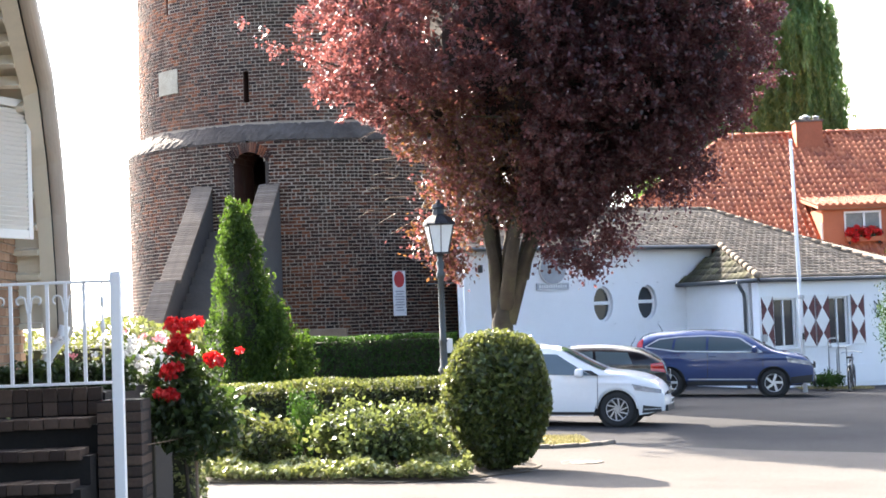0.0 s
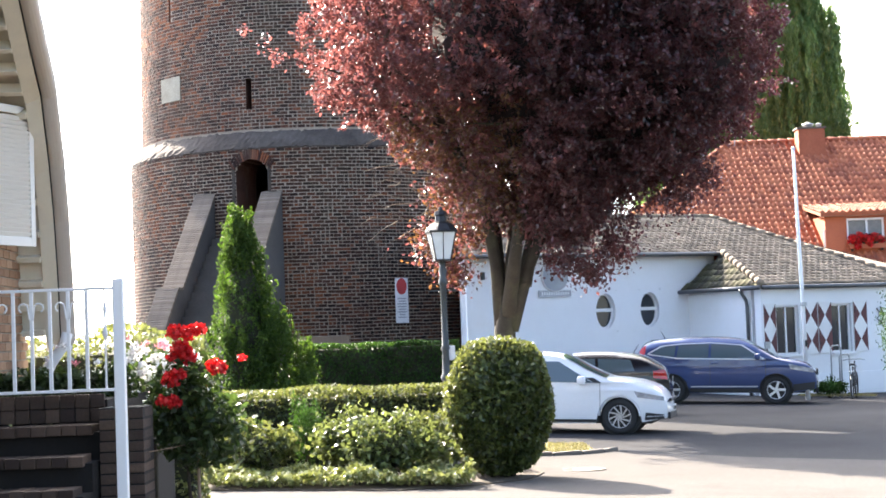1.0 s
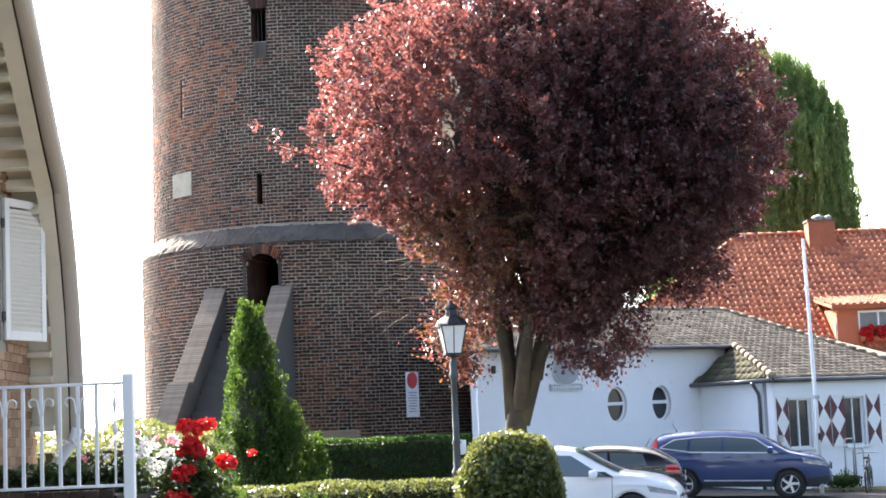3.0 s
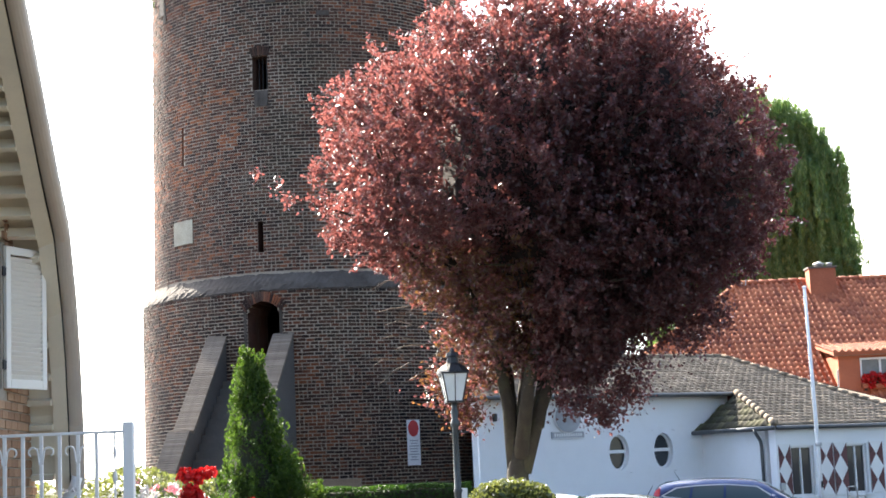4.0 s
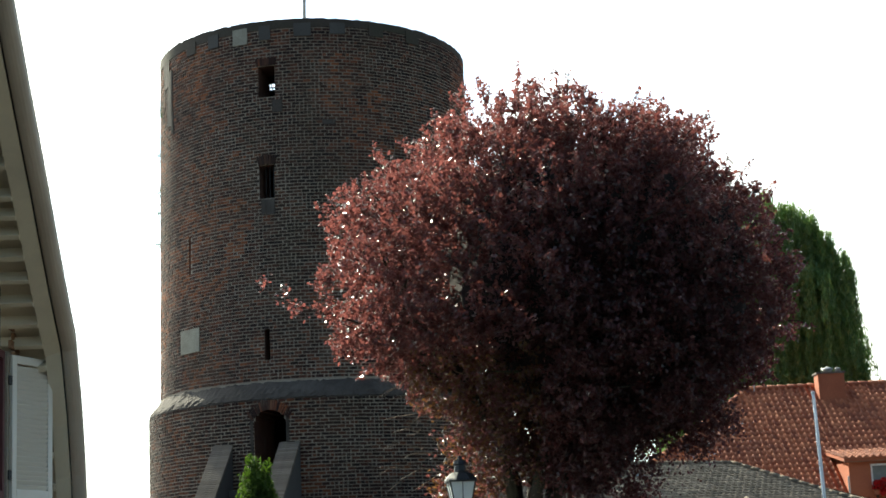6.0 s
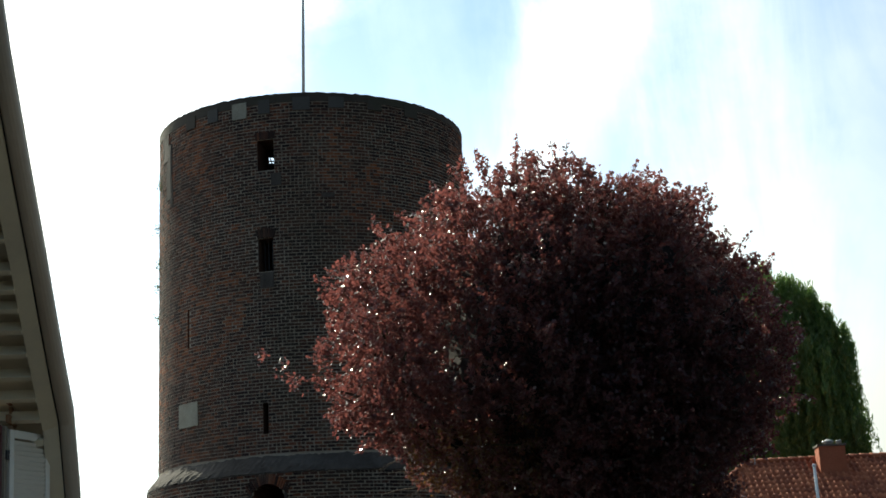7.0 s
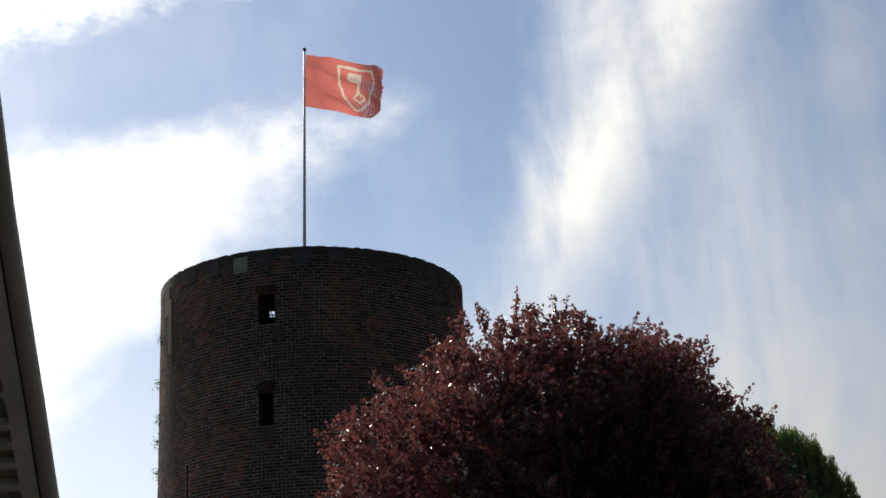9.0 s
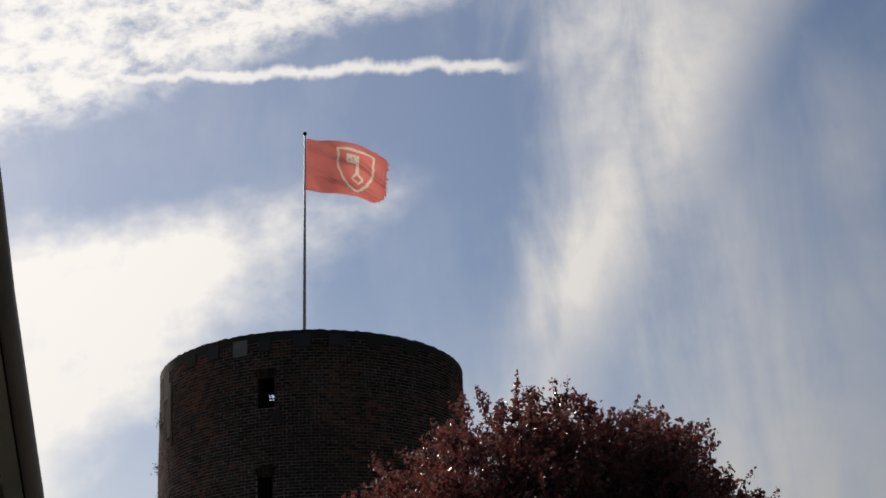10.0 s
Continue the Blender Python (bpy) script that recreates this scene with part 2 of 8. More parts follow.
M = {
    "brick": old_brick("old_brick", "island"),
    "brick_piece": old_brick("old_brick_piece", "object"),
    # lower drum: darker bricks, part of the shade there put into the tone
    "brick_lower": old_brick("dark_shaded_brick", "island", 0.62),
    "brick_lower_piece": old_brick("dark_shaded_brick_piece", "object", 0.62),
    "mortar": surface("lime_mortar", [(0.24, 0.19, 0.145), (0.39, 0.32, 0.25), (0.53, 0.45, 0.37)], 0.95, 0.5, 25, 0.4, stain=(0.15, 0.105, 0.075)),
    "band": surface("cement_band", [(0.040, 0.029, 0.023), (0.082, 0.066, 0.054), (0.15, 0.13, 0.11)], 0.92, 1.4, 14, 1.0, stain=(0.06, 0.042, 0.034)),
    "stone": surface("pale_stone", [(0.28, 0.25, 0.19), (0.38, 0.34, 0.265), (0.46, 0.42, 0.33)], 0.9, 2.0, 20, 0.3),
    "rim": surface("weathered_rim", [(0.045, 0.036, 0.03), (0.075, 0.058, 0.046), (0.12, 0.095, 0.075)], 0.92, 0.8, 14, 0.6, stain=(0.05, 0.05, 0.03)),
    "coping": surface("coping_brick", [(0.15, 0.115, 0.085), (0.19, 0.15, 0.115), (0.24, 0.19, 0.15)], 0.92, 1.5, 20, 0.5, pick="object", stain=(0.12, 0.095, 0.075)),
    # near-black: the darkness of unlit interiors is put into the colour
    "inside": surface("interior_shade", [(0.02, 0.018, 0.016), (0.03, 0.027, 0.025), (0.05, 0.045, 0.04)], 0.95, 1.0, 10, 0.3),
    "cement": surface("grey_render", [(0.075, 0.068, 0.062), (0.105, 0.095, 0.086), (0.145, 0.132, 0.118)], 0.92, 0.8, 30, 0.35, stain=(0.065, 0.055, 0.048)),
    "plaster": surface("white_plaster", [(0.78, 0.79, 0.80), (0.85, 0.86, 0.87), (0.88, 0.88, 0.87)], 0.88, 0.5, 35, 0.25, stain=(0.74, 0.74, 0.72), grain=0.12),
    "white": surface("white_paint", [(0.74, 0.74, 0.73), (0.80, 0.80, 0.79), (0.83, 0.83, 0.82)], 0.45, 1.5, 60, 0.06, grain=0.12),
    "shutter_paint": surface("warm_white_paint", [(0.70, 0.66, 0.57), (0.77, 0.73, 0.65), (0.81, 0.77, 0.69)], 0.5, 1.5, 60, 0.06, grain=0.12),
    "cream": surface("cream_paint", [(0.58, 0.50, 0.36), (0.68, 0.60, 0.45), (0.74, 0.66, 0.52)], 0.55, 1.2, 40, 0.1, stain=(0.42, 0.38, 0.30), grain=0.12),
    "verge": surface("beige_verge_panel", [(0.46, 0.39, 0.31), (0.55, 0.475, 0.385), (0.62, 0.54, 0.45)], 0.6, 1.0, 30, 0.1, stain=(0.33, 0.29, 0.25), grain=0.12),
    "maroon": surface("maroon_paint", [(0.060, 0.012, 0.014), (0.095, 0.018, 0.021), (0.125, 0.026, 0.030)], 0.5, 2.0, 50, 0.08, grain=0.12),
    "roof_grey": surface("weathered_tile", [(0.15, 0.115, 0.08), (0.25, 0.19, 0.135), (0.37, 0.295, 0.21)], 0.9, 0.8, 25, 0.5, pick="island", stain=(0.15, 0.12, 0.085)),
    "roof_grey_piece": surface("weathered_tile_piece", [(0.15, 0.115, 0.08), (0.25, 0.19, 0.135), (0.37, 0.295, 0.21)], 0.9, 0.8, 25, 0.5, pick="object", stain=(0.15, 0.12, 0.085)),
    # mossy hip tiles, their colour also darkened for the shade on that side
    "roof_moss_shade": surface("mossy_shaded_tile", [(0.035, 0.032, 0.022), (0.062, 0.056, 0.036), (0.12, 0.115, 0.055)], 0.95, 2.2, 22, 0.6, pick="island", stain=(0.05, 0.055, 0.022)),
    "roof_moss_shade_piece": surface("mossy_shaded_tile_piece", [(0.035, 0.032, 0.022), (0.062, 0.056, 0.036), (0.12, 0.115, 0.055)], 0.95, 2.2, 22, 0.6, pick="object", stain=(0.05, 0.055, 0.022)),
    "roof_red": surface("clay_pantile", [(0.27, 0.070, 0.032), (0.41, 0.115, 0.050), (0.52, 0.175, 0.08)], 0.75, 0.7, 25, 0.4, pick="island", stain=(0.25, 0.085, 0.05)),
    "roof_red_piece": surface("clay_pantile_piece", [(0.27, 0.070, 0.032), (0.41, 0.115, 0.050), (0.52, 0.175, 0.08)], 0.75, 0.7, 25, 0.4, pick="object", stain=(0.25, 0.085, 0.05)),
    "terracotta": surface("terracotta_wall", [(0.34, 0.10, 0.05), (0.42, 0.13, 0.065), (0.48, 0.165, 0.085)], 0.85, 1.0, 25, 0.3),
    "asphalt": surface("asphalt", [(0.030, 0.030, 0.032), (0.044, 0.044, 0.046), (0.066, 0.065, 0.066)], 0.95, 0.35, 60, 0.5, stain=(0.034, 0.034, 0.034), spec=0.08),
    # paler than the asphalt: sunlight on the foreground is put into the colour
    "paving": surface("sunlit_paving", [(0.070, 0.065, 0.060), (0.095, 0.088, 0.082), (0.13, 0.12, 0.112)], 0.95, 0.5, 30, 0.4, stain=(0.078, 0.072, 0.066), spec=0.08),
    "kerb": surface("kerb_stone", [(0.10, 0.085, 0.07), (0.15, 0.13, 0.11), (0.20, 0.18, 0.155)], 0.9, 1.5, 30, 0.4),
    "soil": surface("garden_soil", [(0.035, 0.026, 0.018), (0.06, 0.045, 0.03), (0.10, 0.08, 0.05)], 0.95, 1.2, 14, 0.8),
    "grass": leafy("grass_blades", (0.13, 0.12, 0.04), (0.24, 0.20, 0.08), (0.38, 0.32, 0.16), (0.30, 0.28, 0.10), 0.6, 0.3),
    "purple": leafy("purple_leaves", (0.005, 0.0022, 0.004), (0.018, 0.006, 0.008), (0.10, 0.038, 0.043), (0.72, 0.23, 0.20), 0.29, 0.22, 0.50),
    "bronze": leafy("bronze_green_leaves", (0.03, 0.02, 0.010), (0.07, 0.04, 0.018), (0.13, 0.075, 0.03), (0.30, 0.13, 0.04), 0.35, 0.35),
    "willow": leafy("willow_leaves", (0.045, 0.095, 0.030), (0.105, 0.19, 0.060), (0.23, 0.32, 0.12), (0.26, 0.42, 0.09), 0.42, 0.42),
    "thuja": leafy("thuja_sprays", (0.007, 0.019, 0.004), (0.019, 0.044, 0.008), (0.065, 0.115, 0.020), (0.16, 0.29, 0.03), 0.55, 0.27, 0.2),
    "laurel": leafy("hedge_leaves", (0.008, 0.017, 0.005), (0.022, 0.040, 0.010), (0.095, 0.122, 0.034), (0.40, 0.44, 0.11), 0.34, 0.18, 0.32),
    "yew": leafy("dark_hedge_leaves", (0.010, 0.028, 0.006), (0.020, 0.054, 0.011), (0.040, 0.092, 0.018), (0.08, 0.18, 0.02), 0.55, 0.26, 0.18),
    "shrub": leafy("shrub_leaves", (0.010, 0.021, 0.006), (0.034, 0.058, 0.016), (0.14, 0.17, 0.060), (0.32, 0.38, 0.10), 0.34, 0.24, 0.32),
    "variegated": leafy("variegated_leaves", (0.05, 0.08, 0.022), (0.14, 0.16, 0.05), (0.32, 0.32, 0.15), (0.30, 0.33, 0.08), 0.33, 0.24),
    "rose_leaf": leafy("rose_leaves", (0.012, 0.022, 0.009), (0.026, 0.042, 0.014), (0.055, 0.085, 0.024), (0.10, 0.17, 0.03), 0.36, 0.25, 0.35),
    # for solid fillers: the shade inside foliage is put into this dark colour
    "shade_core": surface("foliage_shade", [(0.015, 0.018, 0.010), (0.025, 0.028, 0.014), (0.04, 0.04, 0.02)], 0.95, 2.0, 30, 0.6),
    # deep shade in the heart of the purple crown, as a colour
    "purple_shade_core": surface("crown_shade", [(0.010, 0.006, 0.006), (0.016, 0.008, 0.008), (0.025, 0.013, 0.012)], 0.95, 2.0, 30, 0.6),
    "red_petal": leafy("red_petals", (0.40, 0.006, 0.010), (0.60, 0.012, 0.014), (0.72, 0.03, 0.03), (0.75, 0.02, 0.02), 0.5, 0.3),
    "white_petal": leafy("white_petals", (0.56, 0.57, 0.56), (0.68, 0.68, 0.68), (0.78, 0.77, 0.78), (0.7, 0.7, 0.69), 0.5, 0.3),
    "pink_petal": leafy("pink_petals", (0.65, 0.16, 0.22), (0.75, 0.26, 0.32), (0.8, 0.36, 0.40), (0.8, 0.25, 0.3), 0.5, 0.3),
    "bark": surface("bark", [(0.016, 0.012, 0.008), (0.034, 0.025, 0.016), (0.062, 0.048, 0.030)], 0.92, 2.5, 22, 0.8, stain=(0.050, 0.052, 0.022)),
    "dark_metal": surface("grey_green_cast_iron", [(0.035, 0.040, 0.041), (0.052, 0.058, 0.058), (0.085, 0.092, 0.092)], 0.5, 3.0, 50, 0.15, 0.2, grain=0.12),
    "black_metal": surface("black_metal", [(0.012, 0.012, 0.013), (0.02, 0.02, 0.022), (0.035, 0.034, 0.035)], 0.45, 3.0, 50, 0.1, 0.3),
    "zinc": surface("zinc_gutter", [(0.09, 0.095, 0.10), (0.13, 0.135, 0.14), (0.18, 0.185, 0.19)], 0.5, 2.0, 30, 0.1, 0.6, grain=0.12),
    "grey_metal": surface("galvanised_metal", [(0.30, 0.31, 0.32), (0.40, 0.41, 0.42), (0.5, 0.5, 0.51)], 0.4, 3.0, 50, 0.08, 0.5, grain=0.12),
    "lamp_glass": surface("frosted_lamp_glass", [(0.62, 0.64, 0.62), (0.72, 0.74, 0.72), (0.78, 0.79, 0.77)], 0.25, 3.0, 40, 0.02, grain=0.12),
    "pane": glass("window_pane"),
    "car_glass": glass("car_glass", (0.075, 0.105, 0.12), 0.02, 0.0, 1.75),
    "curtain": surface("grey_curtain", [(0.16, 0.17, 0.16), (0.22, 0.23, 0.22), (0.28, 0.29, 0.28)], 0.9, 3.0, 30, 0.2),
    "car_white": surface("white_car_paint", [(0.74, 0.745, 0.75), (0.77, 0.775, 0.78), (0.79, 0.79, 0.79)], 0.35, 0.6, 20, 0.0, coat=1.0, grain=0.12),
    "car_blue": surface("blue_car_paint", [(0.02, 0.042, 0.125), (0.025, 0.05, 0.145), (0.03, 0.06, 0.165)], 0.32, 0.6, 20, 0.0, 0.35, coat=1.0, grain=0.12),
    "car_black": surface("black_car_paint", [(0.006, 0.006, 0.008), (0.009, 0.009, 0.012), (0.014, 0.014, 0.017)], 0.25, 0.6, 20, 0.0, coat=0.4, grain=0.12),
    "trim_black": surface("black_plastic", [(0.012, 0.012, 0.012), (0.02, 0.02, 0.02), (0.03, 0.03, 0.03)], 0.6, 4.0, 60, 0.1, grain=0.12),
    "tyre": surface("tyre_rubber", [(0.012, 0.012, 0.012), (0.018, 0.018, 0.018), (0.028, 0.027, 0.026)], 0.85, 4.0, 60, 0.2, grain=0.12),
    "alloy": surface("alloy_rim", [(0.50, 0.50, 0.51), (0.58, 0.58, 0.59), (0.64, 0.64, 0.64)], 0.35, 4.0, 40, 0.0, 0.8, grain=0.12),
    "chrome": surface("chrome", [(0.6, 0.6, 0.61), (0.68, 0.68, 0.69), (0.75, 0.75, 0.75)], 0.12, 4.0, 40, 0.0, 1.0, grain=0.12),
    "satin": surface("satin_bright_trim", [(0.55, 0.56, 0.57), (0.62, 0.63, 0.64), (0.68, 0.68, 0.69)], 0.3, 4.0, 40, 0.0, 0.35, grain=0.12),
    "headlight": surface("headlight_lens", [(0.14, 0.15, 0.17), (0.34, 0.36, 0.39), (0.62, 0.64, 0.66)], 0.08, 9.0, 40, 0.0, 0.2, coat=1.0, grain=0.12),
    "tail": surface("red_tail_light", [(0.35, 0.008, 0.006), (0.45, 0.012, 0.01), (0.5, 0.02, 0.015)], 0.12, 9.0, 40, 0.0, coat=1.0, grain=0.12),
    "plate": surface("plate_white", [(0.66, 0.66, 0.64), (0.72, 0.72, 0.70), (0.76, 0.76, 0.74)], 0.5, 4.0, 40, 0.0, grain=0.12),
    "sign_white": surface("sign_white", [(0.70, 0.70, 0.70), (0.76, 0.76, 0.76), (0.80, 0.80, 0.80)], 0.45, 3.0, 40, 0.03, grain=0.12),
    "sign_red": surface("sign_red", [(0.42, 0.03, 0.03), (0.50, 0.045, 0.045), (0.55, 0.06, 0.06)], 0.45, 3.0, 40, 0.03, grain=0.12),
    "sign_grey": surface("sign_grey", [(0.28, 0.29, 0.31), (0.34, 0.35, 0.37), (0.40, 0.41, 0.43)], 0.6, 3.0, 40, 0.05, grain=0.12),
    "flag_red": leafy("red_flag_cloth", (0.60, 0.15, 0.13), (0.61, 0.155, 0.135), (0.62, 0.16, 0.14), (0.86, 0.26, 0.23), 0.75, 0.72),
    "flag_pale": leafy("pale_flag_print", (0.70, 0.60, 0.50), (0.71, 0.61, 0.51), (0.72, 0.62, 0.52), (0.92, 0.80, 0.66), 0.75, 0.72),
    "house_brick": surface("tan_brick_piece", [(0.24, 0.125, 0.065), (0.34, 0.19, 0.105), (0.44, 0.27, 0.16)], 0.9, 2.0, 40, 0.4, pick="object"),
    "house_mortar": surface("tan_mortar", [(0.26, 0.22, 0.17), (0.32, 0.28, 0.22), (0.38, 0.33, 0.27)], 0.95, 2.0, 40, 0.3),
    "step_brick": surface("step_brick", [(0.026, 0.014, 0.010), (0.046, 0.027, 0.018), (0.095, 0.06, 0.042)], 0.85, 1.5, 30, 0.4, pick="object", stain=(0.045, 0.038, 0.03)),
    "step_joint": surface("step_joint", [(0.006, 0.005, 0.004), (0.010, 0.008, 0.007), (0.02, 0.016, 0.013)], 0.95, 2.0, 40, 0.4),
    "wood": surface("weathered_wood", [(0.16, 0.105, 0.065), (0.22, 0.15, 0.10), (0.28, 0.20, 0.14)], 0.8, 1.0, 30, 0.3),
}


# ---- building helpers ----
GROUND_FALL = 0.03


def ground_z(x):
    """The street falls gently to one side."""
    return -GROUND_FALL * min(max(x, -12.0), 16.0)


def thing(name, m, label, category, group=""):
    ob = new(name)
    ob.empty_display_size = 0.2
    ob.matrix_world = m if isinstance(m, Matrix) else Matrix.Translation(m)
    return tagged(ob, label, category, group)


def mesh_of(name, data, material, smooth=False):
    if isinstance(data, bmesh.types.BMesh):
        me = bpy.data.meshes.new(name)
        bmesh.ops.recalc_face_normals(data, faces=data.faces)
        data.to_mesh(me)
        data.free()
    elif isinstance(data, bpy.types.Mesh):
        return data
    else:
        me = bpy.data.meshes.new(name)
        v, f = data
        me.from_pydata(np.asarray(v).tolist() if not isinstance(v, list) else v, [], np.asarray(f).tolist() if not isinstance(f, list) else f)
    me.materials.append(M[material])
    if smooth:
        me.polygons.foreach_set("use_smooth", [True] * len(me.polygons))
    return me


def part(name, data, material, parent=None, label="", m=None, smooth=False):
    """One mesh object under a thing or a part, in the parent's space."""
    ob = new(name, mesh_of(name, data, material, smooth))
    ob.parent = parent
    if m is not None:
        ob.matrix_basis = m
    return tagged(ob, label)


def setting(name, data, material, label, category, smooth=False):
    return tagged(part(name, data, material, None, "", None, smooth), label, category, "", "structure")


def box_bm(boxes, bevel=0.0):
    """boxes: (x, y, z, sx, sy, sz) centres and sizes, or with a Matrix as a seventh."""
    bm = bmesh.new()
    for b in boxes:
        m = Matrix.Translation(b[:3]) @ (b[6] if len(b) > 6 else Matrix()) @ Matrix.Diagonal((b[3], b[4], b[5], 1))
        bmesh.ops.create_cube(bm, size=1, matrix=m)
    if bevel:
        bmesh.ops.bevel(bm, geom=bm.edges[:], offset=bevel, segments=2, affect="EDGES", profile=0.6)
    return bm


def tube(points, radii, seg=10, caps=True):
    """A tapered round bar along points."""
    pts = [Vector(p) for p in points]
    v, f = [], []
    ref = Vector((0.31, 0.87, 0.4))
    for i, p in enumerate(pts):
        d = (pts[min(i + 1, len(pts) - 1)] - pts[max(i - 1, 0)]).normalized()
        a = d.cross(ref if abs(d.dot(ref)) < 0.95 else Vector((1, 0, 0))).normalized()
        b = d.cross(a)
        for k in range(seg):
            t = 2 * math.pi * k / seg
            v.append(tuple(p + (a * math.cos(t) + b * math.sin(t)) * radii[i]))
    for i in range(len(pts) - 1):
        for k in range(seg):
            k2 = (k + 1) % seg
            f.append((i * seg + k, i * seg + k2, (i + 1) * seg + k2, (i + 1) * seg + k))
    if caps:
        f.append(tuple(range(seg))[::-1])
        f.append(tuple((len(pts) - 1) * seg + k for k in range(seg)))
    return v, f


def joined(list_of):
    v, f = [], []
    for a, b in list_of:
        n = len(v)
        v += list(a)
        f += [tuple(i + n for i in q) for q in b]
    return v, f


def lathe(profile, seg=24, caps=True):
    """profile: (radius, z) from below upwards."""
    v, f = [], []
    for r, z in profile:
        for k in range(seg):
            t = 2 * math.pi * k / seg
            v.append((r * math.cos(t), r * math.sin(t), z))
    for i in range(len(profile) - 1):
        for k in range(seg):
            k2 = (k + 1) % seg
            f.append((i * seg + k, i * seg + k2, (i + 1) * seg + k2, (i + 1) * seg + k))
    if caps:
        f.append(tuple(range(seg))[::-1])
        f.append(tuple((len(profile) - 1) * seg + k for k in range(seg)))
    return v, f


def prism(outline, y0, y1):
    """An outline in x and z, extruded along y."""
    n = len(outline)
    v = [(x, y0, z) for x, z in outline] + [(x, y1, z) for x, z in outline]
    f = [tuple(range(n))[::-1], tuple(range(n, 2 * n))] + [(i, (i + 1) % n, n + (i + 1) % n, n + i) for i in range(n)]
    bm = bmesh.new()
    vs = [bm.verts.new(p) for p in v]
    for q in f:
        bm.faces.new([vs[i] for i in q])
    return bm


def leaves(P, size, seed, narrow=0.5, hang=0.0, lie=0.0, spread=0.4):
    """One folded leaf at every point: quads in one mesh. hang: how far the leaves point down; lie: how flat they lie."""
    rng = np.random.default_rng(seed)
    n = len(P)
    a = rng.normal(size=(n, 3))
    a[:, 2] = a[:, 2] * (1 - lie) - hang * 2.0
    a /= np.linalg.norm(a, axis=1)[:, None]
    b = rng.normal(size=(n, 3))
    if lie:
        b[:, 2] *= 1 - lie
    b -= a * (a * b).sum(1)[:, None]
    b /= np.linalg.norm(b, axis=1)[:, None]
    c = np.cross(a, b)
    s = size * (1 + spread * rng.uniform(-1, 1, n))[:, None]
    v = np.empty((n, 4, 3))
    v[:, 0] = P - a * s * 0.5
    v[:, 1] = P + b * s * narrow * 0.5 + c * s * 0.10 - a * s * 0.08
    v[:, 2] = P + a * s * 0.5
    v[:, 3] = P - b * s * narrow * 0.5 + c * s * 0.10 - a * s * 0.08
    return v.reshape(-1, 3), np.arange(4 * n).reshape(n, 4)


def shell(n, centre, radii, seed, thick=0.25):
    """Points scattered near the surface of an uneven ellipsoid."""
    rng = np.random.default_rng(seed)
    d = rng.normal(size=(n, 3))
    d /= np.linalg.norm(d, axis=1)[:, None]
    r = 1 - thick * rng.random(n) ** 1.5
    wob = 1 + 0.07 * np.sin(5 * d[:, 0] + seed) * np.cos(4 * d[:, 2] - seed) + 0.05 * np.sin(9 * d[:, 1] + 2 * seed)
    return np.asarray(centre) + d * (r * wob)[:, None] * np.asarray(radii)


def box_shell(n, lo, hi, seed, thick=0.12, lump=0.06):
    """Points near the top and sides of an uneven box."""
    rng = np.random.default_rng(seed)
    lo, hi = np.asarray(lo, float), np.asarray(hi, float)
    s = hi - lo
    areas = np.array([s[0] * s[1], s[0] * s[2], s[0] * s[2], s[1] * s[2], s[1] * s[2]])
    face = rng.choice(5, n, p=areas / areas.sum())
    p = lo + rng.random((n, 3)) * s
    dep = thick * rng.random(n) ** 1.4
    p[face == 0, 2] = hi[2] - dep[face == 0]
    p[face == 1, 1] = lo[1] + dep[face == 1]
    p[face == 2, 1] = hi[1] - dep[face == 2]
    p[face == 3, 0] = lo[0] + dep[face == 3]
    p[face == 4, 0] = hi[0] - dep[face == 4]
    w = lump * (np.sin(p[:, 0] * 5.1 + seed) + np.sin(p[:, 1] * 6.3 + p[:, 0] * 2.7) + np.sin(p[:, 2] * 7.7 + p[:, 0] * 3.1)) / 1.5
    c = (lo + hi) / 2
    out = p - c
    out /= np.linalg.norm(out, axis=1)[:, None] + 1e-6
    return p + out * w[:, None]


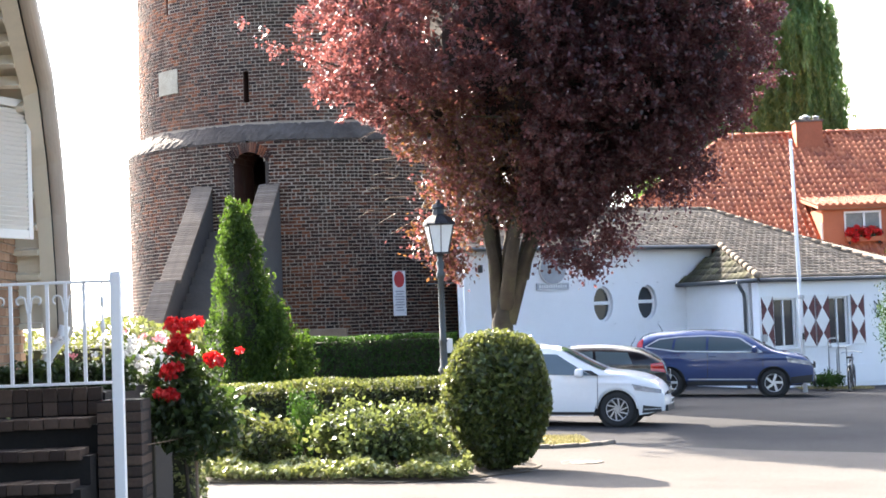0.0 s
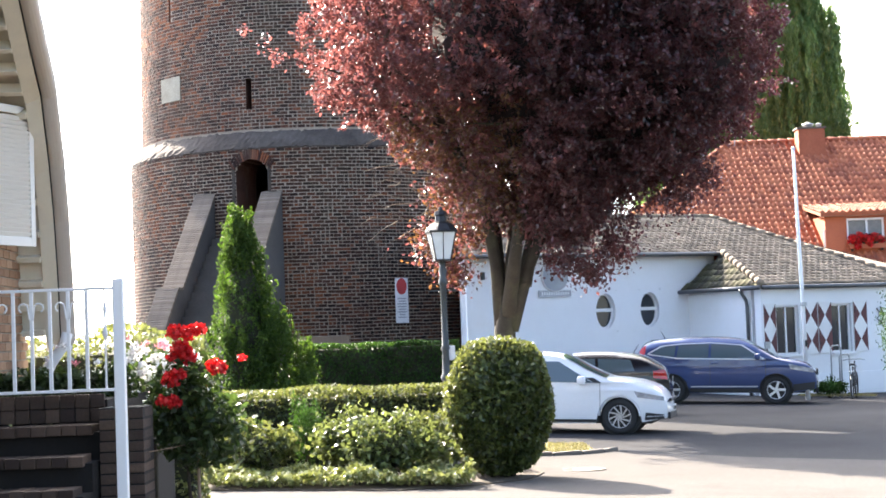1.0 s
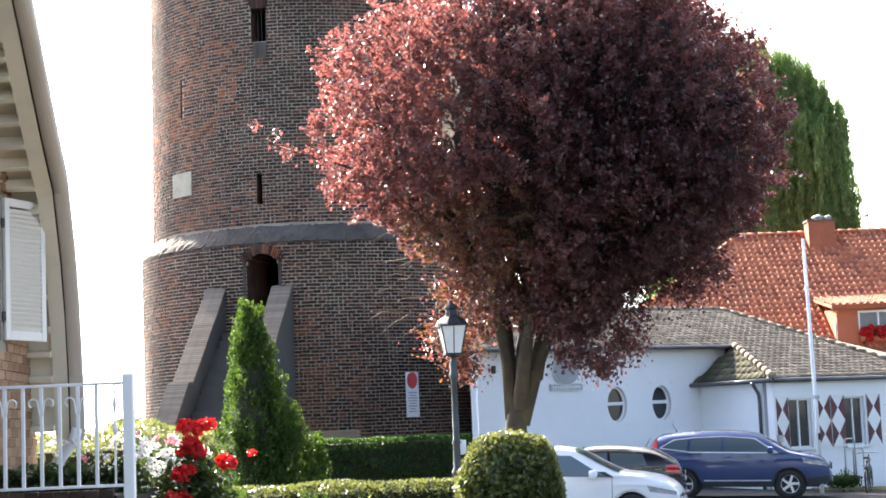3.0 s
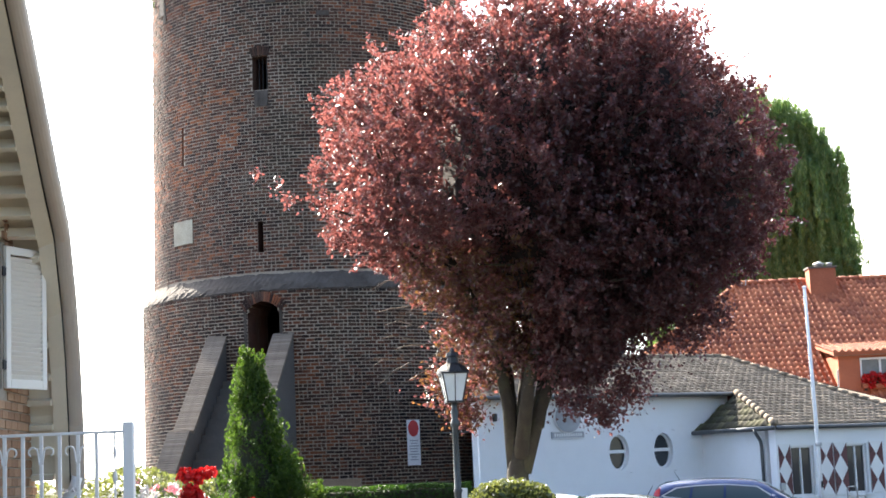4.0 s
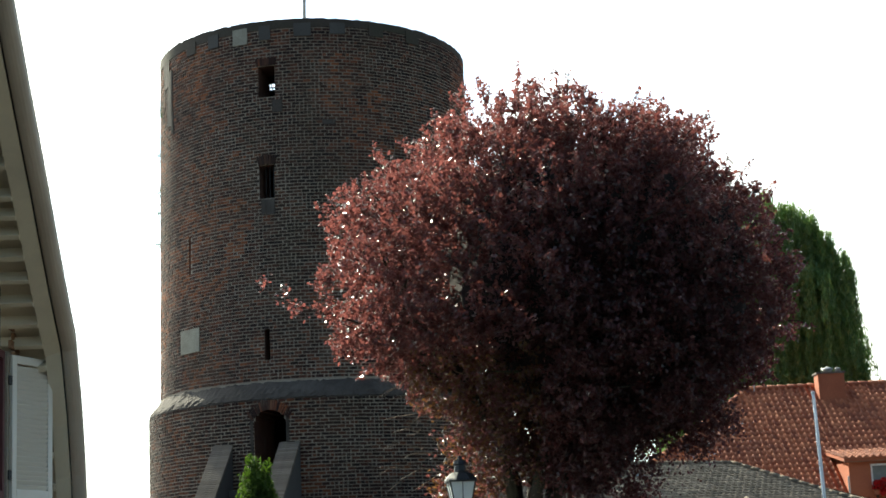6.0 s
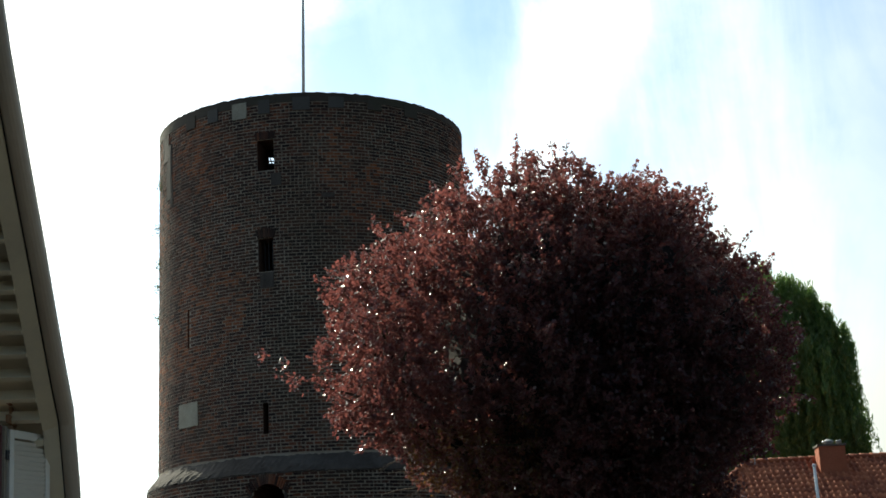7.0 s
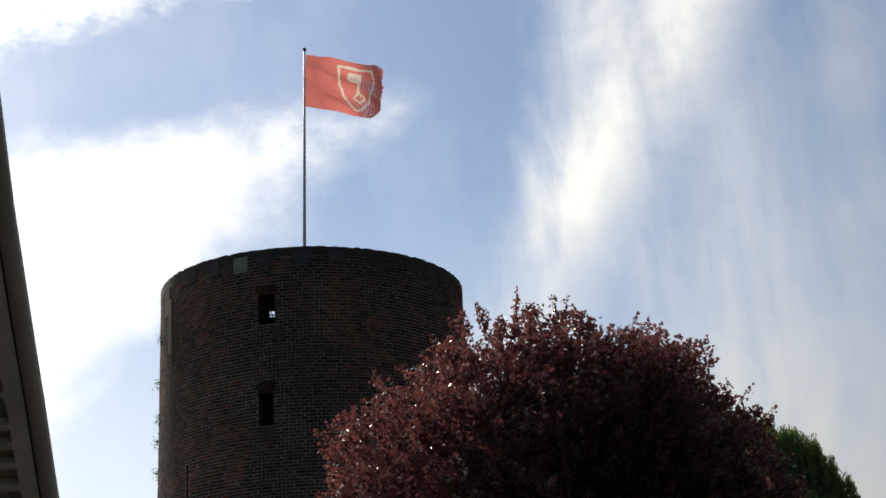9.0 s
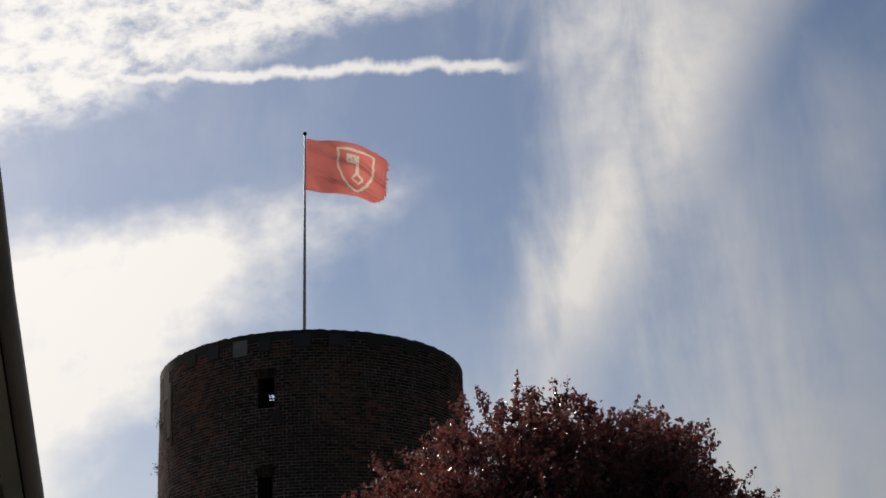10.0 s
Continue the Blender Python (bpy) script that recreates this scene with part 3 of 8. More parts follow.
# ---- ground ----
def build_ground():
    xs = [-2500, -12, 16, 2500]
    ys = [-400, 0, 10, 20, 30, 40, 50, 70, 120, 4000]
    v = [(x, y, ground_z(x)) for y in ys for x in xs]
    f = [(j * 4 + i, j * 4 + i + 1, j * 4 + i + 5, j * 4 + i + 4) for j in range(len(ys) - 1) for i in range(3)]
    setting("ground", (v, f), "asphalt", "grey worn asphalt street running level to the horizon", "ground")

    def sheet(name, outline, lift, material, label, category):
        bm = bmesh.new()
        vs = [bm.verts.new((x, y, ground_z(x) + lift)) for x, y in outline]
        low = [bm.verts.new((x, y, ground_z(x) - 0.05)) for x, y in outline]
        bm.faces.new(vs)
        for i in range(len(vs)):
            j = (i + 1) % len(vs)
            bm.faces.new((vs[i], vs[j], low[j], low[i]))
        return setting(name, bm, material, label, category)

    # pale paving between the camera and the planting bed, its far edge uneven, sunlight in its tone
    edge = [(-2.0, 25.6), (1.2, 25.3), (2.6, 25.6), (4.5, 24.2), (6.5, 23.4), (9.5, 22.6), (14, 22.0)]
    sheet("pavement", [(-11, 2), (14, 2)] + edge[::-1] + [(-11, 25.4)], 0.004, "paving", "pale paving in front of the planting bed, sunlight put into its tone", "pavement")
    sheet("planting_bed", [(-6.5, 19.4), (-3.2, 19.7), (-0.6, 19.5), (0.3, 20.1), (1.0, 20.9), (1.2, 21.8), (1.05, 24.6), (0.4, 26.0), (-6.5, 33.5)], 0.02, "soil", "dark garden soil of the hedged planting bed", "bed")
    sheet("grass_verge", [(0.6, 25.0), (1.5, 25.0), (2.25, 25.6), (2.2, 26.6), (1.2, 27.0), (-0.2, 27.2), (-0.2, 26.0)], 0.025, "soil", "patch of dry grass beside the parking bay", "verge")
    # kerb stones round the verge
    run = [(1.0, 24.75), (1.5, 24.8), (1.95, 25.05), (2.3, 25.4), (2.55, 25.8)]
    kerb = thing("kerb", (0, 0, 0), "weathered grey kerb stones round the grass verge", "kerb")
    kerb["kind"] = "structure"
    for (x0, y0), (x1, y1) in zip(run, run[1:]):
        a = math.atan2(y1 - y0, x1 - x0)
        ln = math.hypot(x1 - x0, y1 - y0)
        part("kerb_stone", box_bm([(0, 0, 0.0, ln - 0.01, 0.10, 0.11)], 0.015), "kerb", kerb, "", pose((x0 + x1) / 2, (y0 + y1) / 2, ground_z(x0), 0, 0, math.degrees(a)))
    rng = np.random.default_rng(4)
    P = np.c_[rng.uniform(-0.1, 2.15, 2600), rng.uniform(25.1, 27.0, 2600), np.zeros(2600)]
    P = P[(P[:, 1] - 24.7 > (P[:, 0] - 1.2) * 0.55)]
    P[:, 2] = [ground_z(x) + 0.045 for x in P[:, 0]]
    tagged(part("grass", leaves(P, 0.09, 5, 0.25, -0.4), "grass"), "short dry grass on the verge", "grass", "", "stuff")
    part("manhole_cover", lathe([(0.31, 0.0), (0.31, 0.012), (0.27, 0.012), (0.27, 0.008), (0.05, 0.008)], 28), "kerb", None, "", Matrix.Translation((1.75, 22.3, ground_z(1.75))))
    tagged(bpy.data.objects["manhole_cover"], "round iron manhole cover set in the paving", "manhole cover")


build_ground()

# ---- round tower ----
TX, TY = -4.6, 55.0
LOW_R, LEDGE_Z, TOP_Z = 5.78, 7.75, 19.72


def tower_r(z):
    return LOW_R if z < LEDGE_Z else 5.40 - 0.13 * (z - LEDGE_Z) / (TOP_Z - LEDGE_Z)


def on_tower(phi, z, out=0.0):
    """A point on the tower's face; phi: degrees, 0 faces the street, positive to the east."""
    a, r = radians(phi), tower_r(z) + out
    return Vector((TX + r * math.sin(a), TY - r * math.cos(a), z))


# openings: phi from, to, z from, to
DOOR = [(-16.6, -6.6, 4.9, 7.0), (-16.1, -7.1, 7.0, 7.16), (-15.0, -8.2, 7.16, 7.28), (-13.6, -9.6, 7.28, 7.36)]
SLITS = [(-14.1, -12.2, 8.88, 9.84), (-14.8, -9.4, 13.98, 15.05), (-14.5, -8.5, 17.28, 18.30), (-45.8, -44.9, 11.95, 13.2)]


def build_tower():
    tower = thing("tower", (TX, TY, ground_z(TX)), "tall round medieval brick tower with an arched doorway", "tower")
    base = tower.matrix_world.inverted()
    cuts_p = sorted({round(x, 3) for h in DOOR + SLITS for x in h[:2]} | {float(k) for k in range(-180, 200, 4) if k <= 180})
    cuts_p = [p for p in cuts_p if p < 180] + [180.0]
    holes = DOOR + SLITS
    cuts_p = sorted(set(cuts_p) | {h[0] for h in holes} | {h[1] for h in holes})
    cuts_p = [p for p in cuts_p if -180 <= p <= 180]
    cuts_z = sorted({z for h in holes for z in h[2:]} | {-0.4, 1.5, 3.0, 7.6, LEDGE_Z, LEDGE_Z + 0.001, 11.0, 16.5, TOP_Z})
    v, f, at, reveal = [], [], {}, []

    def vert(p, z, inner):
        key = (p, z, inner)
        if key not in at:
            a = radians(p)
            r = 4.25 if inner else tower_r(z) - 0.008
            at[key] = len(v)
            v.append(tuple(base @ Vector((TX + r * math.sin(a), TY - r * math.cos(a), z))))
        return at[key]

    def solid(i, j):
        if not (0 <= j < len(cuts_z) - 1):
            return False
        i %= len(cuts_p) - 1
        p, z = (cuts_p[i] + cuts_p[i + 1]) / 2, (cuts_z[j] + cuts_z[j + 1]) / 2
        return not any(a < p < b and c < z < d for a, b, c, d in holes)

    for i in range(len(cuts_p) - 1):
        p0, p1 = cuts_p[i], cuts_p[i + 1]
        for j in range(len(cuts_z) - 1):
            z0, z1 = cuts_z[j], cuts_z[j + 1]
            if solid(i, j):
                f.append((vert(p0, z0, 0), vert(p1, z0, 0), vert(p1, z1, 0), vert(p0, z1, 0)))
                f.append((vert(p0, z1, 1), vert(p1, z1, 1), vert(p1, z0, 1), vert(p0, z0, 1)))
                if not solid(i + 1, j):
                    reveal.append((vert(p1, z0, 0), vert(p1, z0, 1), vert(p1, z1, 1), vert(p1, z1, 0)))
                if not solid(i - 1, j):
                    reveal.append((vert(p0, z0, 0), vert(p0, z1, 0), vert(p0, z1, 1), vert(p0, z0, 1)))
                if not solid(i, j + 1):
                    reveal.append((vert(p0, z1, 0), vert(p1, z1, 0), vert(p1, z1, 1), vert(p0, z1, 1)))
                if not solid(i, j - 1):
                    reveal.append((vert(p0, z0, 0), vert(p0, z0, 1), vert(p1, z0, 1), vert(p1, z0, 0)))
    part("masonry_core", (v, f), "mortar", tower, "pale mortar bed behind the bricks")
    for za, zb in ((4.0, 7.5), (8.5, 10.0), (11.5, 13.5), (13.8, 15.3), (17.0, 18.6)):
        quads = [q for q in reveal if za < sum(v[k][2] for k in q) / 4 + tower.location.z < zb]
        used = sorted({k for q in quads for k in q})
        back = {k: n for n, k in enumerate(used)}
        part("reveal", ([v[k] for k in used], [tuple(back[k] for k in q) for q in quads]), "brick", tower, "dark brick reveal of an opening")
    # added near-black discs inside block light, so that the openings stay dark
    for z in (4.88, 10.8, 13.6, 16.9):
        part("blocking_disc", lathe([(4.3, z), (4.3, z + 0.1)], 32), "inside", tower, "added disc that blocks light in the tower, coloured dark", Matrix.Translation((0, 0, -tower.location.z)))

    # added dark disc just under the rim blocks the sky, except at an open hatch
    v, f = [], []
    N = 40
    hx, hy = -6.03 - TX, 54.55 - TY
    for k in range(N):
        t = 2 * math.pi * k / N
        c, s_ = math.cos(t), math.sin(t)
        q = min(0.17 / max(abs(c), 1e-6), 0.48 / max(abs(s_), 1e-6))
        for z in (19.05, 19.15):
            v += [(4.28 * c, 4.28 * s_, z), (hx + c * q, hy + s_ * q, z)]
    for k in range(N):
        i, j = k * 4, ((k + 1) % N) * 4
        f += [(i, i + 1, j + 1, j), (i + 2, j + 2, j + 3, i + 3), (i + 1, i + 3, j + 3, j + 1)]
    part("roof_disc", (v, f), "inside", tower, "added dark disc under the rim, open at a hatch", Matrix.Translation((0, 0, -tower.location.z)))
    part("hatch_bar", box_bm([(hx + 0.03, hy, 19.1, 0.03, 0.96, 0.04), (hx, hy + 0.1, 19.1, 0.34, 0.05, 0.04)]), "black_metal", tower, "bars across the hatch", Matrix.Translation((0, 0, -tower.location.z)))

    # bricks: courses with staggered joints; some patches are smeared over with mortar
    rng = np.random.default_rng(11)
    LEN, COURSE = 0.255, 0.106
    near, courses = [], (([], []), ([], []))     # the lower drum's bricks are darker, with some shade in their tone
    z = 0.0
    row = 0
    while z < TOP_Z - 0.16:
        z1 = z + COURSE - 0.029
        r = tower_r(z + 0.05)
        step = math.degrees(LEN / r)
        count = int(360 / step)
        step = 360 / count
        band = LEDGE_Z - 0.12 < z < LEDGE_Z + 0.44
        for k in range(count):
            p0 = -180 + k * step + (step / 2 if row % 2 else 0) + rng.uniform(-0.15, 0.15)
            p1 = p0 + step * rng.uniform(0.86, 0.93)
            skip = False
            for ha, hb, hc, hd in DOOR + SLITS:
                if z < hd and z1 > hc and p0 < hb and p1 > ha:
                    if p0 < ha - 0.5:
                        p1 = ha - 0.05
                    elif p1 > hb + 0.5:
                        p0 = hb + 0.05
                    else:
                        skip = True
            if skip:
                continue
            if band and noise.noise((p0 * 0.07, z * 1.5, 9.0)) > -0.42:
                continue
            out = rng.uniform(-0.005, 0.010)
            sink, grow_ = 0.016 * noise.noise((p0 * 0.05, z * 0.6, 2.0)) + rng.uniform(-0.005, 0.005), rng.uniform(-0.006, 0.006)
            pm = (p0 + p1) / 2
            if rng.random() < 0.3 and p1 - p0 > step * 0.8:
                halves = ((p0, pm - step * 0.04), (pm + step * 0.04, p1))
            else:
                halves = ((p0, p1),)
            for p0, p1 in halves:
                za, zb = z + sink, z1 + sink + grow_
                q = [on_tower(p0, za, out), on_tower(p1, za, out), on_tower(p1, zb, out), on_tower(p0, zb, out)]
                g = [on_tower(p0, za, -0.05), on_tower(p1, za, -0.05), on_tower(p1, zb, -0.05), on_tower(p0, zb, -0.05)]
                box = [base @ c for c in q + g]
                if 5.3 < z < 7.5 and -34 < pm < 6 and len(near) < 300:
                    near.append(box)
                else:
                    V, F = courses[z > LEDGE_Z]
                    n = len(V)
                    V += [tuple(c) for c in box]
                    F += [(n, n + 1, n + 2, n + 3), (n, n + 4, n + 5, n + 1), (n + 1, n + 5, n + 6, n + 2), (n + 2, n + 6, n + 7, n + 3), (n + 3, n + 7, n + 4, n)]
        z += COURSE
        row += 1
    tagged(part("lower_brickwork", courses[0], "brick_lower", tower, "dark brick courses of the lower drum, partly shade in the tone"), "", "", "", "stuff")
    tagged(part("upper_brickwork", courses[1], "brick", tower, "weathered red-brown brick courses of the upper drum"), "", "", "", "stuff")
    for box in near:
        c = sum(box, Vector()) / 8
        part("brick", ([tuple(b - c) for b in box], [(0, 1, 2, 3), (0, 4, 5, 1), (1, 5, 6, 2), (2, 6, 7, 3), (3, 7, 4, 0)]), "brick_lower_piece", tower, "", Matrix.Translation(c))

    def curved(name, p0, p1, z0, z1, out, material, label, n=6, rough=0.0, seed=1):
        """A slab that follows the wall."""
        r2 = np.random.default_rng(seed)
        V, F = [], []
        for i in range(n + 1):
            p = p0 + (p1 - p0) * i / n
            for zz, o in ((z0, -0.05), (z0, out), (z1, out), (z1, -0.05)):
                V.append(tuple(base @ (on_tower(p, zz, o + (r2.uniform(-rough, rough) if o > 0 else 0)))))
        for i in range(n):
            for k in range(4):
                a, b = i * 4 + k, i * 4 + (k + 1) % 4
                F.append((a, b, b + 4, a + 4))
        F += [(3, 2, 1, 0), tuple(n * 4 + k for k in range(4))]
        return part(name, (V, F), material, tower, label)

    # sloping set-off where the wall steps back, rendered with rough cement
    V, F = [], []
    N, K = 360, 9
    prof = [(LOW_R - 0.006, -0.14), (LOW_R + 0.004, -0.09), (LOW_R - 0.03, -0.02), (5.70, 0.07), (5.61, 0.17), (5.52, 0.27), (5.45, 0.36), (5.404, 0.44), (5.3, 0.44)]
    for i in range(N):
        p = -180 + 360 * i / N
        a = radians(p)
        for k, (r, dz) in enumerate(prof):
            j = 0.06 * noise.noise((p * 0.22, k * 0.1, 5)) + 0.05 * noise.noise((p * 0.9, k * 0.3, 5)) if k in (0, 7, 8) else 0.035 * noise.noise((p * 0.9, k * 1.1, 2))
            rr = r + (0.035 * noise.noise((p * 1.3, k * 1.7, 8)) if 0 < k < 7 else 0)
            V.append(tuple(base @ Vector((TX + rr * math.sin(a), TY - rr * math.cos(a), LEDGE_Z + dz + j))))
    for i in range(N):
        for k in range(K - 1):
            a, b = i * K + k, ((i + 1) % N) * K + k
            F.append((a, b, b + 1, a + 1))
    part("set_off", (V, F), "band", tower, "rough cement set-off round the tower")

    # rough rim with a few pale stones
    V, F = [], []
    N = 240
    for i in range(N):
        p = -180 + 360 * i / N
        a = radians(p)
        h = TOP_Z + 0.09 + 0.05 * noise.noise((p * 0.5, 1, 1)) + 0.03 * noise.noise((p * 2.3, 4, 1)) - 0.07 * math.sin(a)
        for r, zz in ((tower_r(TOP_Z) + 0.012, TOP_Z - 0.20), (tower_r(TOP_Z) + 0.02, h), (4.3, h), (4.24, TOP_Z - 0.36)):
            V.append(tuple(base @ Vector((TX + r * math.sin(a), TY - r * math.cos(a), zz))))
    for i in range(N):
        for k in range(3):
            a, b = i * 4 + k, ((i + 1) % N) * 4 + k
            F.append((a, b, b + 1, a + 1))
    part("rim", (V, F), "rim", tower, "rough weathered rim of the tower")
    for p0, w, h, kind in ((-23.8, 5.6, 0.52, "stone"), (-34.5, 4.6, 0.42, "cement"), (-13.8, 4.2, 0.46, "cement"), (-1.5, 6.0, 0.42, "cement"), (11, 5.4, 0.36, "cement"), (25, 5.5, 0.36, "rim"), (-46, 5, 0.4, "rim"), (40, 6, 0.4, "rim")):
        curved("rim_stone", p0, p0 + w, TOP_Z - h - 0.08, TOP_Z - 0.06, 0.035, kind, "pale grey rim stone", 3)
    # stone plate, patches of old render, and edges of the openings
    curved("stone_plate", -51.0, -40.2, 9.42, 10.18, 0.03, "stone", "blank pale stone plate in the brickwork", 4)
    for k, (p0, w, z0, h) in enumerate(((-62, 5, 17.2, 1.9), (-66, 6, 18.6, 0.9), (-58.5, 2.4, 16.9, 0.7), (-14.2, 4.8, 13.45, 0.5), (-9.6, 3.6, 16.75, 0.42), (7.5, 4.5, 16.28, 0.16))):
        curved("render_patch", p0, p0 + w, z0, z0 + h, 0.022, "band", "patch of old cement render", 5, 0.012, k)
    # lintel of upright bricks over the two windows and the arch of the door
    def ring(name, spots, material, label):
        for (p, z, lean, w, h) in spots:
            m = base @ Matrix.Translation(on_tower(p, z, 0.0)) @ pose(0, 0, 0, 0, 0, p) @ pose(0, 0, 0, 0, lean, 0)
            part(name, box_bm([(0, 0, 0, w, 0.10, h)], 0.006), material, tower, label if label else "", m)
    ring("lintel_brick", [(-14.9 + k * 0.83, 15.24 - abs(k - 3.5) * 0.012, (k - 3.5) * 5, 0.066, 0.30) for k in range(8)], "brick_piece", "")
    ring("lintel_brick", [(-14.8 + k * 0.80, 18.44, (k - 4) * 2, 0.062, 0.24) for k in range(9)], "brick_piece", "")
    arch = []
    for k in range(19):
        t = (k - 9) / 9
        arch.append((-11.6 + t * 6.2, 7.46 - 0.30 * t * t, t * 34, 0.060, 0.30))
    ring("arch_brick", arch, "brick_piece", "")
    # jamb of the doorway and its inner frame
    for p in (-17.4, -6.1):
        curved("door_jamb", p - 0.45, p + 0.45, 4.9, 7.14, 0.018, "band", "worn jamb of the doorway", 2, 0.006, 5)
    # bars in the upper windows
    for p in (-13.2, -11.8, -10.4):
        a, b = on_tower(p, 13.98, -0.25), on_tower(p, 15.05, -0.25)
        part("window_bar", tube([base @ a, base @ b], [0.016, 0.016], 6), "black_metal", tower, "rusted iron window bar")
    for p in (-11.0, -9.6):
        a, b = on_tower(p, 17.28, -0.9), on_tower(p, 18.30, -0.9)
        part("window_bar", tube([base @ a, base @ b], [0.02, 0.02], 6), "black_metal", tower, "rusted iron window bar")
    # tufts growing out of the sunny edge
    for p, z in ((-75, 15.3), (-78, 16.6), (-82, 13.6), (-70, 18.0), (-78, 14.6)):
        foot = np.array(base @ on_tower(p, z, 0.06))
        P = foot + np.random.default_rng(int(z * 10)).normal(size=(60, 3)) * (0.07, 0.07, 0.13)
        part("wall_plant", leaves(P, 0.07, 3), "yew", tower, "small weed growing from the masonry")
    return tower


TOWER = build_tower()


def build_stair_walls():
    """Two sloping flank walls that lead up to the tower's doorway."""
    radial = Vector((math.sin(radians(-12)), -math.cos(radians(-12)), 0))
    for p0, name_label, kink in ((-27.8, "rendered sloping flank wall of the tower stair, brick-topped", True), (-5.2, "rendered sloping flank wall beside the tower doorway", False)):
        start = on_tower(p0, 5.0, -0.25)
        start.z = 0
        ang = math.degrees(math.atan2(radial.y, radial.x))
        wall = thing("stair_flank", Matrix.Translation((start.x, start.y, ground_z(start.x))) @ pose(0, 0, 0, 0, 0, ang), name_label, "stair wall", "flank walls of the tower stair")
        prof = [(0, 0), (0, 6.1), (0.25, 6.1), (3.2, 3.15), (3.55, 3.15), (5.0, 1.6), (5.6, 0.9), (5.6, 0)]
        part("wall_body", prism(prof, -0.30, 0.30), "cement", wall, "grey rendered wall body")
        # brick-on-edge coping along the slope
        for (x0, z0), (x1, z1) in zip(prof[1:6], prof[2:7]):
            ln = math.hypot(x1 - x0, z1 - z0)
            n = max(1, int(ln / 0.085))
            for k in range(n):
                t = (k + 0.5) / n
                a = math.degrees(math.atan2(z1 - z0, x1 - x0))
                part("coping_brick", COPING, "coping", wall, "", Matrix.Translation((x0 + (x1 - x0) * t, 0, z0 + (z1 - z0) * t)) @ pose(0, 0, 0, 0, -a, 0))
    # steps between the flanks
    mid = on_tower(-16.0, 5.0, 0)
    stair = thing("tower_stair", Matrix.Translation((mid.x, mid.y, ground_z(mid.x))) @ pose(0, 0, 0, 0, 0, math.degrees(math.atan2(radial.y, radial.x))), "steep stone stair up to the tower doorway", "stair")
    for k in range(20):
        part("step", box_bm([(0.1 + k * 0.26 + 0.13, 0, (4.75 - k * 0.235) / 2, 0.26, 1.55, 4.75 - k * 0.235)]), "cement", stair, "")


COPING = mesh_of("coping_brick", box_bm([(0, 0, 0.03, 0.074, 0.64, 0.085)], 0.006), "coping")
build_stair_walls()


# ---- flag on the tower ----
POLE_BASE, POLE_TOP = Vector((-4.44, 50.35, TOP_Z - 0.05)), Vector((-4.27, 50.35, 27.10))
STRIPS, STRIP_W, FLAG_H = 28, 0.106, 1.92


